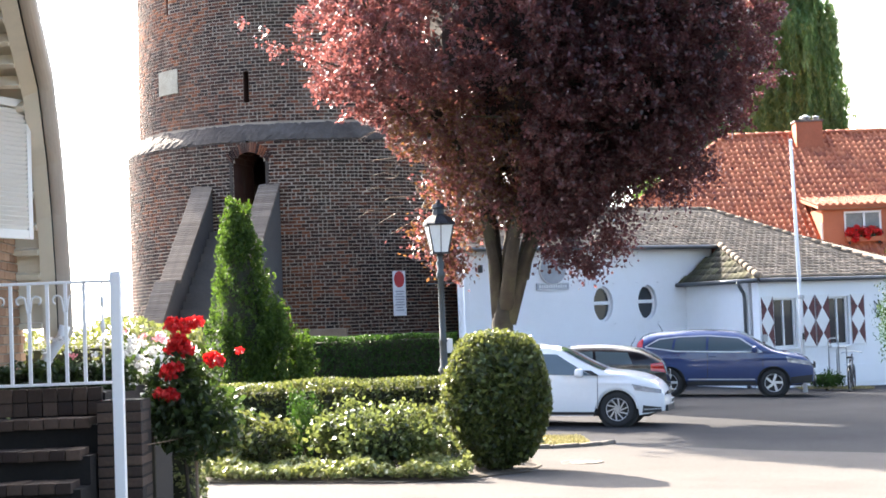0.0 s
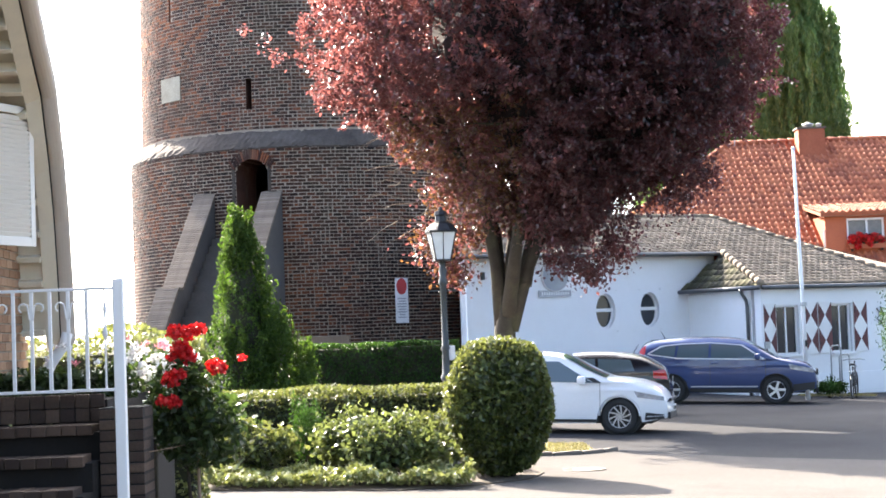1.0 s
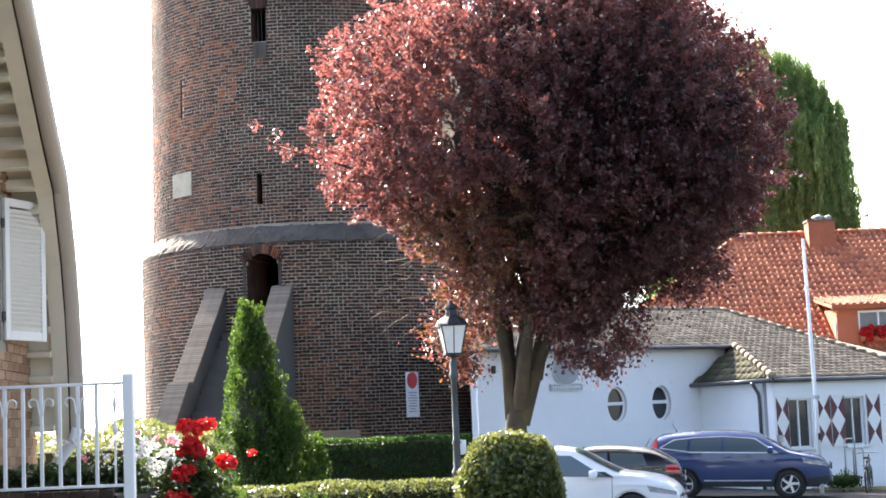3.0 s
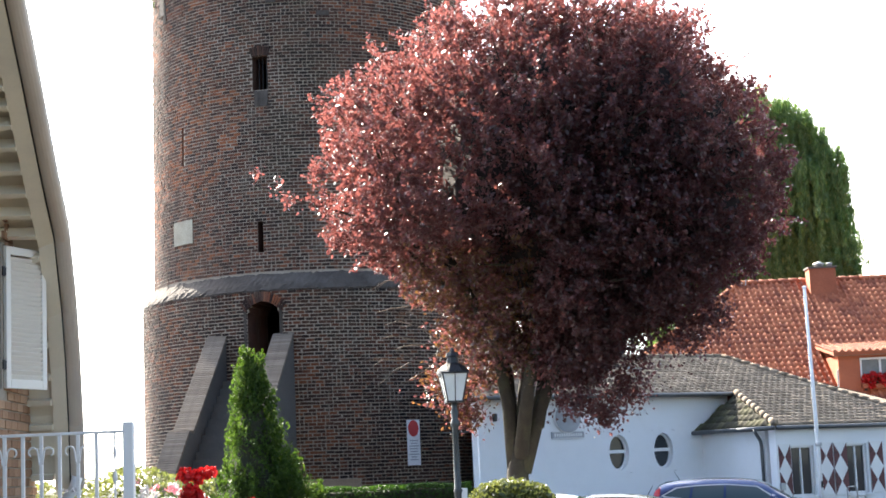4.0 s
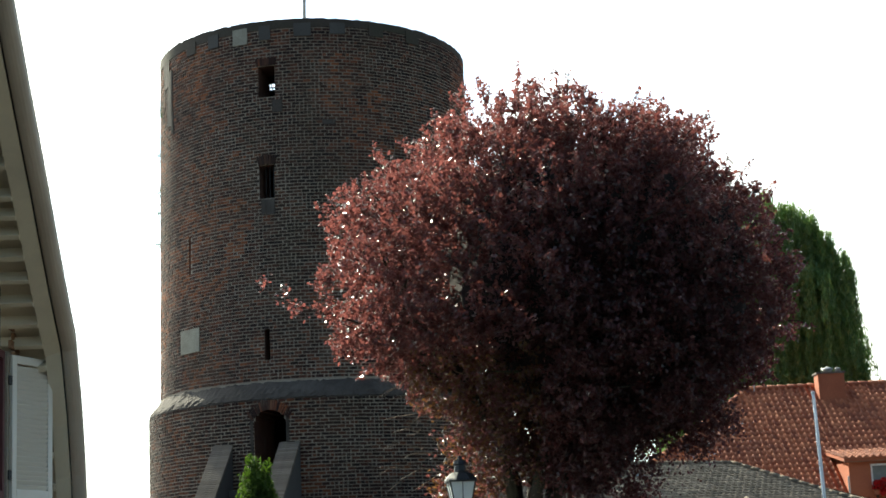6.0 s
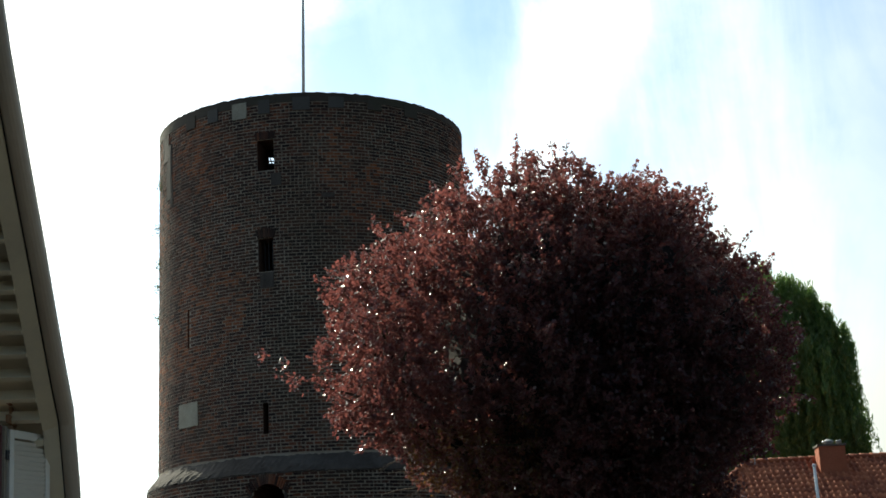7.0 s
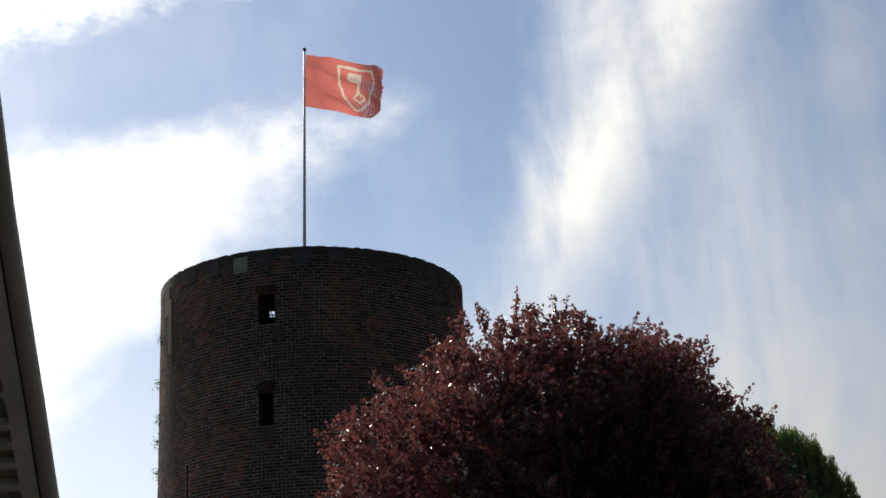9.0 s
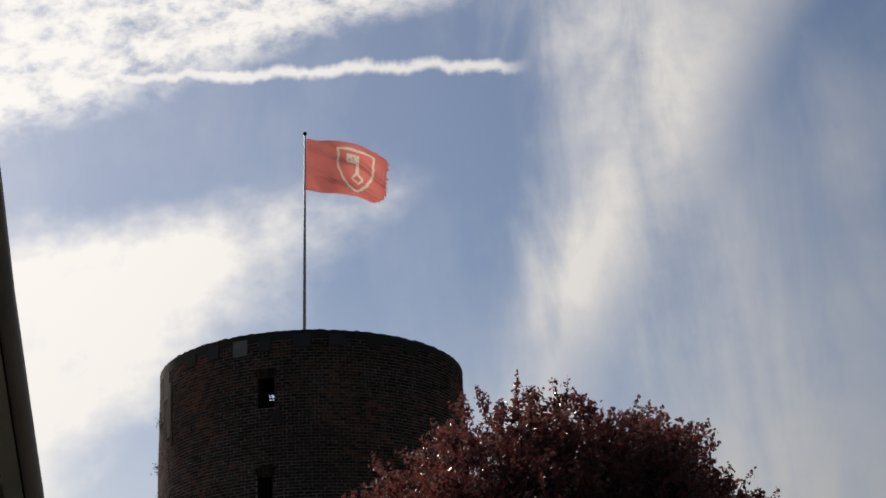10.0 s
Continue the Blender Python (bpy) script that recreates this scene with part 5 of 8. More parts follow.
# ---- red-roofed house behind ----
def build_red_house():
    h = thing("red_house", (0, 0, 0), "house with a large orange-red pantile roof and dormer", "house")
    eave_y, eave_z, ridge_y, ridge_z = 54.0, 3.31, 61.5, 8.52
    rise = Vector((0, ridge_y - eave_y, ridge_z - eave_z))
    ln = rise.length
    fr = slope_frame(Vector((3.2, eave_y, eave_z)), (1, 0, 0), rise)
    tiled_roof(h, "front_roof", fr, [(-0.1, 0), (19.0, 0), (19.0, ln), (7.6, ln)], 0.232, 0.335, 0.075, "roof_red", 31, 300, "orange-red clay pantile roof")
    part("rear_roof", ([(10.8, ridge_y, ridge_z), (22.2, ridge_y, ridge_z), (22.2, 67.0, 4.7), (5.2, 67.0, 4.7), (3.1, eave_y, eave_z)], [(0, 1, 2, 3), (0, 3, 4)]), "roof_red", h, "orange-red rear roof")
    part("house_wall", box_bm([(13.7, 56.5, 2.0, 16.6, 0.3, 5.4), (13.7, 66.7, 2.0, 16.6, 0.3, 5.4), (5.5, 61.6, 2.0, 0.3, 9.9, 5.4), (21.9, 61.6, 2.0, 0.3, 9.9, 5.4)]), "terracotta", h, "terracotta coloured house wall")
    def caps(p0, p1, r):
        k = int((p1 - p0).length / 0.38)
        d = (p1 - p0) / k
        for i in range(k):
            q0 = p0 + d * i
            part("ridge_cap", tube([q0 - d * 0.06, q0 + d * 0.55, q0 + d], [r * 1.12, r, r * 0.88], 8), "roof_red_piece", h, "", None, True)
    caps(Vector((10.8, ridge_y, ridge_z + 0.03)), Vector((22.2, ridge_y, ridge_z + 0.03)), 0.12)
    caps(Vector((3.15, eave_y, eave_z + 0.03)), Vector((10.8, ridge_y, ridge_z + 0.03)), 0.12)
    ch = part("chimney", box_bm([(13.75, 60.9, 8.30, 0.98, 0.7, 1.2)], 0.01), "terracotta", h, "terracotta brick chimney with a cowl")
    part("chimney_cap", box_bm([(13.75, 60.9, 8.93, 1.08, 0.8, 0.07)], 0.01), "kerb", ch, "grey cap slab")
    part("cowl", lathe([(0.16, 8.96), (0.16, 9.05), (0.22, 9.07), (0.22, 9.10), (0.05, 9.18)], 14), "grey_metal", ch, "metal cowl", Matrix.Translation((13.7, 60.9, 0)), True)
    part("cowl", lathe([(0.10, 8.96), (0.10, 9.08), (0.13, 9.10), (0.05, 9.14)], 12), "grey_metal", ch, "small metal cowl", Matrix.Translation((14.1, 60.9, 0)), True)
    # television aerial
    part("aerial", joined([tube([(11.0, 61.3, 8.3), (11.05, 61.3, 9.35)], [0.02, 0.015], 6), tube([(10.55, 61.3, 9.2), (11.5, 61.3, 9.25)], [0.012, 0.012], 6)] + [tube([(10.6 + k * 0.15, 61.15, 9.2 + k * 0.01), (10.6 + k * 0.15, 61.45, 9.2 + k * 0.01)], [0.008, 0.008], 5) for k in range(6)]), "grey_metal", h, "thin television aerial")
    # dormer
    d = part("dormer", wall_bm(12.79, 17.6, 3.7, 5.30, 55.0, 55.2, [(13.51, 14.77, 4.33, 5.18)]), "terracotta", h, "wide dormer with a terracotta wall")
    part("dormer_cheek", box_bm([(12.87, 56.1, 4.5, 0.16, 1.8, 1.6)]), "terracotta", d, "")
    part("dormer_inside", box_bm([(14.7, 56.0, 4.6, 3.0, 0.1, 1.3)]), "inside", d, "")
    dr = Vector((0, 2.87, 0.45))
    tiled_roof(h, "dormer_roof", slope_frame(Vector((12.6, 54.75, 5.37)), (1, 0, 0), dr), [(0, 0), (5.2, 0), (5.2, dr.length), (0, dr.length)], 0.232, 0.335, 0.075, "roof_red", 33, 60, "pantile roof of the dormer")
    part("dormer_fascia", box_bm([(15.15, 54.80, 5.30, 5.1, 0.05, 0.10)], 0.005), "wood", d, "brown fascia board")
    win = part("window", box_bm([(0, 0.06, 0.39, 1.26, 0.07, 0.07), (0, 0.06, -0.39, 1.26, 0.07, 0.07), (-0.595, 0.06, 0, 0.07, 0.07, 0.71), (0.595, 0.06, 0, 0.07, 0.07, 0.71), (0.05, 0.06, 0, 0.07, 0.07, 0.71)], 0.006), "white", h, "white double window in the dormer", Matrix.Translation((14.14, 55.0, 4.755)))
    part("pane", box_bm([(-0.27, 0.075, 0, 0.56, 0.012, 0.72), (0.32, 0.075, 0, 0.48, 0.012, 0.72)]), "pane", win, "")
    part("curtain", box_bm([(-0.27, 0.06, 0.12, 0.54, 0.008, 0.46), (0.32, 0.06, 0.12, 0.46, 0.008, 0.46)]), "curtain", win, "pale curtain")
    part("lead_flashing", box_bm([(12.74, 54.95, 4.3, 0.05, 0.06, 1.0)]), "grey_metal", h, "grey flashing beside the dormer")
    box = thing("flower_box", (14.14, 54.86, 4.16), "window box full of red geraniums under the dormer window", "flower box")
    part("trough", box_bm([(0, 0, 0.06, 1.26, 0.2, 0.16)], 0.015), "terracotta", box, "terracotta trough")
    part("bracket", box_bm([(-0.5, 0.06, -0.05, 0.04, 0.2, 0.08), (0.5, 0.06, -0.05, 0.04, 0.2, 0.08)]), "black_metal", box, "")
    part("leaf_mass", leaves(shell(500, (0, 0, 0.24), (0.66, 0.16, 0.16), 3, 0.6), 0.08, 1), "rose_leaf", box, "green geranium leaves")
    for k, (x, y, z, r) in enumerate(((-0.52, -0.06, 0.30, 0.16), (-0.28, -0.08, 0.36, 0.17), (-0.02, -0.06, 0.33, 0.16), (0.24, -0.08, 0.36, 0.16), (0.46, -0.05, 0.28, 0.14), (-0.35, -0.12, 0.12, 0.16), (0.05, -0.12, 0.16, 0.13))):
        part("bloom", leaves(shell(95, (x, y, z), (r, r * 0.8, r), 5 + k, 0.5), 0.085, 2 + k, 0.9), "red_petal", box, "red geranium bloom")


build_red_house()


# ---- purple-leaved tree ----
CROWN_MID, CROWN_DEEP = Vector((0.76, 0.0, 7.41)), 4.1
CROWN_REACH = [5.15, 5.15, 5.1, 5.1, 4.9, 4.4, 4.35, 4.35, 4.5, 4.55, 4.65, 4.8, 4.8, 4.2, 3.5, 3.2, 3.3, 3.7, 4.0, 4.2, 3.7, 4.2, 4.5, 4.8]   # every 15 degrees, from the east over the top


def crown_skin(d):
    """Points on the crown's uneven skin, for unit directions d (n x 3) from its middle."""
    turn = np.degrees(np.arctan2(d[:, 2], d[:, 0])) % 360
    flat = np.interp(turn, np.arange(0, 361, 15), CROWN_REACH + CROWN_REACH[:1])
    r = 1 / np.sqrt((d[:, 0] ** 2 + d[:, 2] ** 2) / flat ** 2 + d[:, 1] ** 2 / (CROWN_DEEP * (1 + 0.28 * np.minimum(d[:, 2], 0))) ** 2)
    lump = np.array([noise.noise((q[0] * 2.6, q[1] * 2.6, q[2] * 2.6 + 3)) * 0.14 + noise.noise((q[0] * 6, q[1] * 6, q[2] * 6 + 9)) * 0.07 for q in d.tolist()])
    return d * (r * (0.97 + lump))[:, None]


def unit_rows(a):
    return a / np.linalg.norm(a, axis=1)[:, None]


def build_purple_tree():
    base = Vector((1.14, 33.0, ground_z(1.14)))
    tree = thing("purple_plum_tree", base, "broad purple-leaved tree with a forked trunk and sunlit crown", "tree")
    rng = np.random.default_rng(17)
    mid = np.array(CROWN_MID)
    part("trunk", tube([(0, 0, -0.1), (0.0, 0, 0.25), (-0.02, 0, 0.9), (0.0, 0, 1.9), (0.04, 0.02, 2.6)], [0.36, 0.25, 0.21, 0.22, 0.17], 14), "bark", tree, "brown furrowed trunk", None, True)
    # limbs fan out from the fork
    forks = [
        [(-0.05, 0, 1.9), (-0.12, 0.02, 3.2), (-0.32, -0.1, 4.5), (-1.26, -0.3, 6.4), (-2.3, -0.5, 7.5)],
        [(0.04, 0.05, 2.1), (0.20, 0.1, 3.4), (0.62, 0.15, 5.0), (0.6, 0.2, 6.8), (0.3, 0.2, 9.4)],
        [(0.12, 0, 1.9), (0.50, -0.05, 3.1), (0.92, -0.1, 4.1), (1.7, -0.2, 5.2), (3.1, -0.3, 7.0)],
        [(0.04, 0.1, 2.0), (0.2, 0.6, 3.3), (0.5, 1.3, 5.2), (1.2, 2.2, 7.6)],
        [(0.08, -0.08, 2.2), (0.28, -0.5, 3.6), (0.7, -1.2, 5.4), (1.1, -1.9, 7.6)],
        [(-0.06, 0.06, 2.4), (-0.1, 0.5, 3.9), (-0.7, 1.0, 5.6), (-1.2, 1.8, 7.8)],
        [(0.42, -0.05, 2.8), (0.75, 0.3, 4.2), (1.5, 0.8, 6.0), (2.4, 1.2, 8.6)],
    ]
    joints = []
    for q in forks:
        n = len(q)
        part("limb", tube(q, [0.16, 0.13, 0.11, 0.08, 0.05][:n], 12), "bark", tree, "", None, True)
        for a, b in zip(q[2:], q[3:]):
            joints += [Vector(a).lerp(Vector(b), t) for t in (0.0, 0.35, 0.7, 1.0)]
    # branches from the limbs out to the skin
    D = unit_rows(rng.normal(size=(150, 3)))
    D = D[(D[:, 2] > -0.75)]
    for e in (mid + crown_skin(D) * rng.uniform(0.75, 0.97, len(D))[:, None]):
        e = Vector(e)
        j = min(joints, key=lambda t: (t - e).length + 1.5 * max(0.0, t.z - e.z))
        m = j.lerp(e, 0.5) + Vector((rng.uniform(-0.2, 0.2), rng.uniform(-0.2, 0.2), rng.uniform(-0.1, 0.3)))
        part("branch", tube([j, m, e], [0.055, 0.032, 0.010], 6), "bark", tree, "", None, True)
    # opaque core coloured as shade; blocks sky and sun, thinner towards the sunny west
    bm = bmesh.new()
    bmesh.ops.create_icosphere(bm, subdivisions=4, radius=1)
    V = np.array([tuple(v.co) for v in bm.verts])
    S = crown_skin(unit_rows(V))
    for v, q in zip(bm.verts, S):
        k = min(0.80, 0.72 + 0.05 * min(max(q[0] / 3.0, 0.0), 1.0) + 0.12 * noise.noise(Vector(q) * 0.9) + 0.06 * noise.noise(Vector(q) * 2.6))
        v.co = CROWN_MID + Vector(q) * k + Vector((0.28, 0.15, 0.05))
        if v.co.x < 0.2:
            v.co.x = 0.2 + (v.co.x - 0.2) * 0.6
    part("crown_core", bm, "purple_shade_core", tree, "opaque core coloured dark for the shade in the crown", None, True)
    # leafy shoots: most near the skin, pointing out and up
    pts = []
    n = 7200
    D = unit_rows(rng.normal(size=(n, 3)))
    low_west = (D[:, 2] < -0.25) & (D[:, 0] < -0.1)
    D = D[~(low_west & (rng.random(n) < 0.45)) & ~((D[:, 0] < -0.05) & (rng.random(n) < 0.36))]
    S = crown_skin(D)
    gaps = np.array([noise.noise((q[0] * 0.75, q[1] * 0.75, q[2] * 0.75 + 20)) for q in S.tolist()])
    keep = gaps > -0.46 - 0.2 * rng.random(len(D))
    D, S = D[keep], S[keep]
    depth = np.where(rng.random(len(D)) < 0.72, rng.uniform(0.78, 0.99, len(D)), rng.uniform(0.50, 0.82, len(D)))
    A = mid + S * depth[:, None]
    W = unit_rows(D + rng.normal(size=D.shape) * 0.55 + (0, 0, 0.35))
    L = rng.uniform(0.25, 0.62, len(D))
    for a, w, ln in zip(A, W, L):
        m = int(78 * ln + 12)
        t = rng.random(m)
        pts.append(a + np.outer((t - 0.5) * ln, w) + rng.normal(size=(m, 3)) * (0.085 - 0.05 * t)[:, None])
    # sprigs that stand out of the outline
    D = unit_rows(rng.normal(size=(420, 3)) * (1, 0.8, 1))
    D = D[(D[:, 2] > -0.35)]
    S = crown_skin(D)
    for d, q in zip(D, S):
        a = Vector(mid + q * 0.93)
        w = Vector(d * (1, 1, 0.7) + rng.normal(size=3) * 0.25 + (0, 0, 0.55 if d[2] > 0 else 0.1)).normalized()
        ln = rng.uniform(0.35, 0.85) * (1.0 if d[2] > 0.2 else 0.7)
        b = a + w * ln
        bend = a.lerp(b, 0.5) + Vector(rng.normal(size=3)) * 0.04
        part("twig", tube([a, bend, b], [0.012, 0.009, 0.004], 5, False), "bark", tree, "")
        m = int(ln * 60)
        t = rng.uniform(0.15, 1.04, m)
        pts.append(np.array(a) + np.outer(t, np.array(b - a)) + rng.normal(size=(m, 3)) * (0.075 - 0.035 * t)[:, None])
    # leaves that hang about the fork and below the skirt
    for x, y, z, r, m in ((-0.95, -0.4, 3.1, 0.34, 420), (-1.35, -0.2, 3.7, 0.42, 600), (-0.6, 0.3, 3.9, 0.4, 500), (1.2, -0.6, 3.25, 0.36, 420), (1.75, -0.3, 3.0, 0.34, 420), (2.3, 0.2, 3.45, 0.42, 520), (-0.3, -0.7, 4.4, 0.5, 520), (0.7, -0.9, 4.1, 0.5, 620), (1.4, -1.0, 4.3, 0.6, 800), (3.6, 0.3, 4.5, 0.45, 520), (4.1, 0.0, 4.9, 0.4, 420), (-0.5, 0.6, 5.3, 0.7, 900), (0.2, 0.9, 5.0, 0.8, 1000), (0.0, 0.7, 4.3, 0.5, 560), (-1.0, 0.5, 4.7, 0.5, 500), (1.6, 0.5, 4.2, 0.7, 900), (2.4, 0.0, 4.3, 0.6, 800)):
        m = int(m * 1.4)
        pts.append(rng.normal(size=(m, 3)) * r * (0.6, 0.6, 0.5) + (x, y, z))
    # a long thin bough reaches out to the west
    for k in range(12):
        q = Vector((-2.6, -0.4, 7.15)).lerp(Vector((-5.0, -0.8, 7.75)), k / 11) + Vector(rng.normal(size=3)) * 0.13
        pts.append(np.array(q) + rng.normal(size=(20, 3)) * 0.09)
    part("branch", tube([(-1.3, -0.3, 5.7), (-2.6, -0.4, 7.0), (-5.0, -0.8, 7.75)], [0.05, 0.03, 0.008], 6), "bark", tree, "", None, True)
    # bare twigs low on the sunny side
    for k in range(34):
        a = Vector((rng.uniform(-2.3, -0.9), rng.uniform(-1.6, 0.6), rng.uniform(4.0, 6.2)))
        w = Vector((rng.uniform(-0.8, -0.15), rng.uniform(-0.4, 0.3), rng.uniform(-0.45, 0.30)))
        b = a + w
        bend = a.lerp(b, rng.uniform(0.35, 0.65)) + Vector((rng.uniform(-0.05, 0.05), 0, rng.uniform(-0.06, 0.12)))
        part("twig", tube([a, bend, b], [0.010, 0.007, 0.003], 5, False), "wood", tree, "pale bare twig")
        if k % 2:
            c = bend + Vector((rng.uniform(-0.35, -0.05), rng.uniform(-0.2, 0.2), rng.uniform(-0.3, 0.3)))
            part("twig", tube([bend, bend.lerp(c, 0.5) + Vector((0, 0, 0.03)), c], [0.006, 0.004, 0.002], 5, False), "wood", tree, "pale bare twig")
    P = np.concatenate(pts)
    bronze = (rng.random(len(P)) < 0.45) & (P[:, 2] < 6.2) & (P[:, 0] < 0.4) & (P[:, 0] > -2.2)
    tagged(part("crown", leaves(P[~bronze], 0.088, 23, 0.68, 0.12), "purple", tree, "deep purple leaves, red where the sun shines through"), "", "", "", "stuff")
    tagged(part("lower_leaves", leaves(P[bronze], 0.09, 24, 0.6, 0.15), "bronze", tree, "bronze-green leaves low in the crown"), "", "", "", "stuff")


build_purple_tree()


# ---- weeping willow ----
def build_willow():
    base = Vector((15.6, 75.0, ground_z(15.6)))
    tree = thing("weeping_willow", base, "tall weeping willow with long hanging green shoots", "tree")
    rng = np.random.default_rng(29)
    part("trunk", tube([(0, 0, -0.2), (0.1, 0, 4), (-0.2, 0, 9), (0.2, 0, 14.5)], [0.7, 0.5, 0.35, 0.12], 12), "bark", tree, "brown willow trunk", None, True)
    P, S = [], []
    heads = [(-1.3, 19.0, 1.2), (-2.7, 18.5, 1.6), (0.2, 18.3, 1.2), (1.2, 17.2, 0.9), (2.2, 16.1, 0.65), (0.1, 15.6, 1.8), (-3.6, 16.2, 1.8), (-1.5, 16.6, 1.7), (1.1, 14.4, 1.1), (-5.0, 14.0, 2.0), (-4.5, 11.0, 2.2), (2.65, 12.0, 0.5), (2.2, 11.2, 0.8), (0.6, 12.4, 1.5), (-1.6, 13.2, 1.9)]
    for hx, hz, hr in heads:
        part("bough", tube([(0, 0, hz * 0.55), (hx * 0.5, 0, hz * 0.85), (hx, 0, hz - 0.3)], [0.22, 0.12, 0.04], 8), "bark", tree, "", None, True)
        for k in range(int(70 * hr)):
            a = rng.uniform(0, 2 * math.pi)
            rr = hr * math.sqrt(rng.random())
            x, y = hx + rr * math.cos(a), rr * math.sin(a) * 1.2
            z = hz + 0.7 * math.sqrt(max(0, 1 - (rr / hr) ** 2)) - rng.uniform(0, 0.9)
            ln = rng.uniform(2.0, 5.6)
            n = int(ln * 9)
            t = np.linspace(0, 1, n)
            sway = rng.normal(size=2) * 0.42
            line = np.c_[x + (x - hx) * 0.18 * np.sqrt(t) + sway[0] * t ** 2, y + sway[1] * t ** 2, z - ln * t ** 1.15]
            P.append(np.repeat(line, 4, axis=0) + rng.normal(size=(4 * n, 3)) * 0.08)
    P = np.concatenate(P)
    P = P[P[:, 2] > 1.0]
    tagged(part("hanging_foliage", leaves(P, 0.29, 31, 0.20, 1.2), "willow", tree, "long hanging green shoots"), "", "", "", "stuff")


build_willow()


# ---- hedges and shrubs ----
def hedge(name, lo, hi, n, size, mat, seed, label, lump=0.06, thick=0.14, turn=0.0, lie=0.0):
    c = Vector(((lo[0] + hi[0]) / 2, (lo[1] + hi[1]) / 2, 0))
    ob = thing(name, Matrix.Translation((c.x, c.y, ground_z(c.x))) @ pose(0, 0, 0, 0, 0, turn), label, "hedge")
    l, h = np.array(lo) - (c.x, c.y, 0), np.array(hi) - (c.x, c.y, 0)
    # solid core closes the view through, coloured like the shade inside
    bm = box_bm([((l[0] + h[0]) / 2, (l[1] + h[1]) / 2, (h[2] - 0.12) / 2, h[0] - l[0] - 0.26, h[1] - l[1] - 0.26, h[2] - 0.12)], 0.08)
    part("inner_core", bm, "shade_core", ob, "solid core, its dark colour standing for shade")
    tagged(part("foliage", leaves(box_shell(n, l, h, seed, thick, lump), size, seed + 1, 0.62, 0.0, lie), mat, ob, ""), "", "", "", "stuff")
    return ob


def bush(name, at, radii, n, size, mat, seed, label, category="shrub", thick=0.35, core=True, hang=0.0, narrow=0.6):
    x, y, z = at
    ob = thing(name, (x, y, ground_z(x)), label, category)
    if core:
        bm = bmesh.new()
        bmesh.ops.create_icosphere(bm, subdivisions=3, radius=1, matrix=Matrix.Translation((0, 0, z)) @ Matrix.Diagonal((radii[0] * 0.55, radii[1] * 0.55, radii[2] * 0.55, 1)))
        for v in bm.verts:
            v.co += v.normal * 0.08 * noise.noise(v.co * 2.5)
        part("inner_core", bm, "shade_core", ob, "solid core, its dark colour standing for shade")
    part("stem", tube([(0, 0, -0.05), (0.02, 0, z * 0.5), (0, 0, z)], [0.05, 0.04, 0.02], 7), "bark", ob, "")
    rng = np.random.default_rng(seed + 7)
    cl = [shell(n // 3, (0, 0, z), np.array(radii) * 0.86, seed, thick)]
    k = 16
    for i in range(k):
        d = rng.normal(size=3)
        d[2] = abs(d[2]) * 0.8 - 0.15
        d /= np.linalg.norm(d)
        c = np.array((0, 0, z)) + d * np.array(radii) * rng.uniform(0.6, 1.0)
        cl.append(c + rng.normal(size=(n * 2 // (3 * k), 3)) * np.array(radii) * (0.20, 0.20, 0.24))
    P = np.concatenate(cl)
    P[:, 2] = np.maximum(P[:, 2], 0.03)
    tagged(part("foliage", leaves(P, size, seed + 1, narrow, hang), mat, ob, ""), "", "", "", "stuff")
    return ob


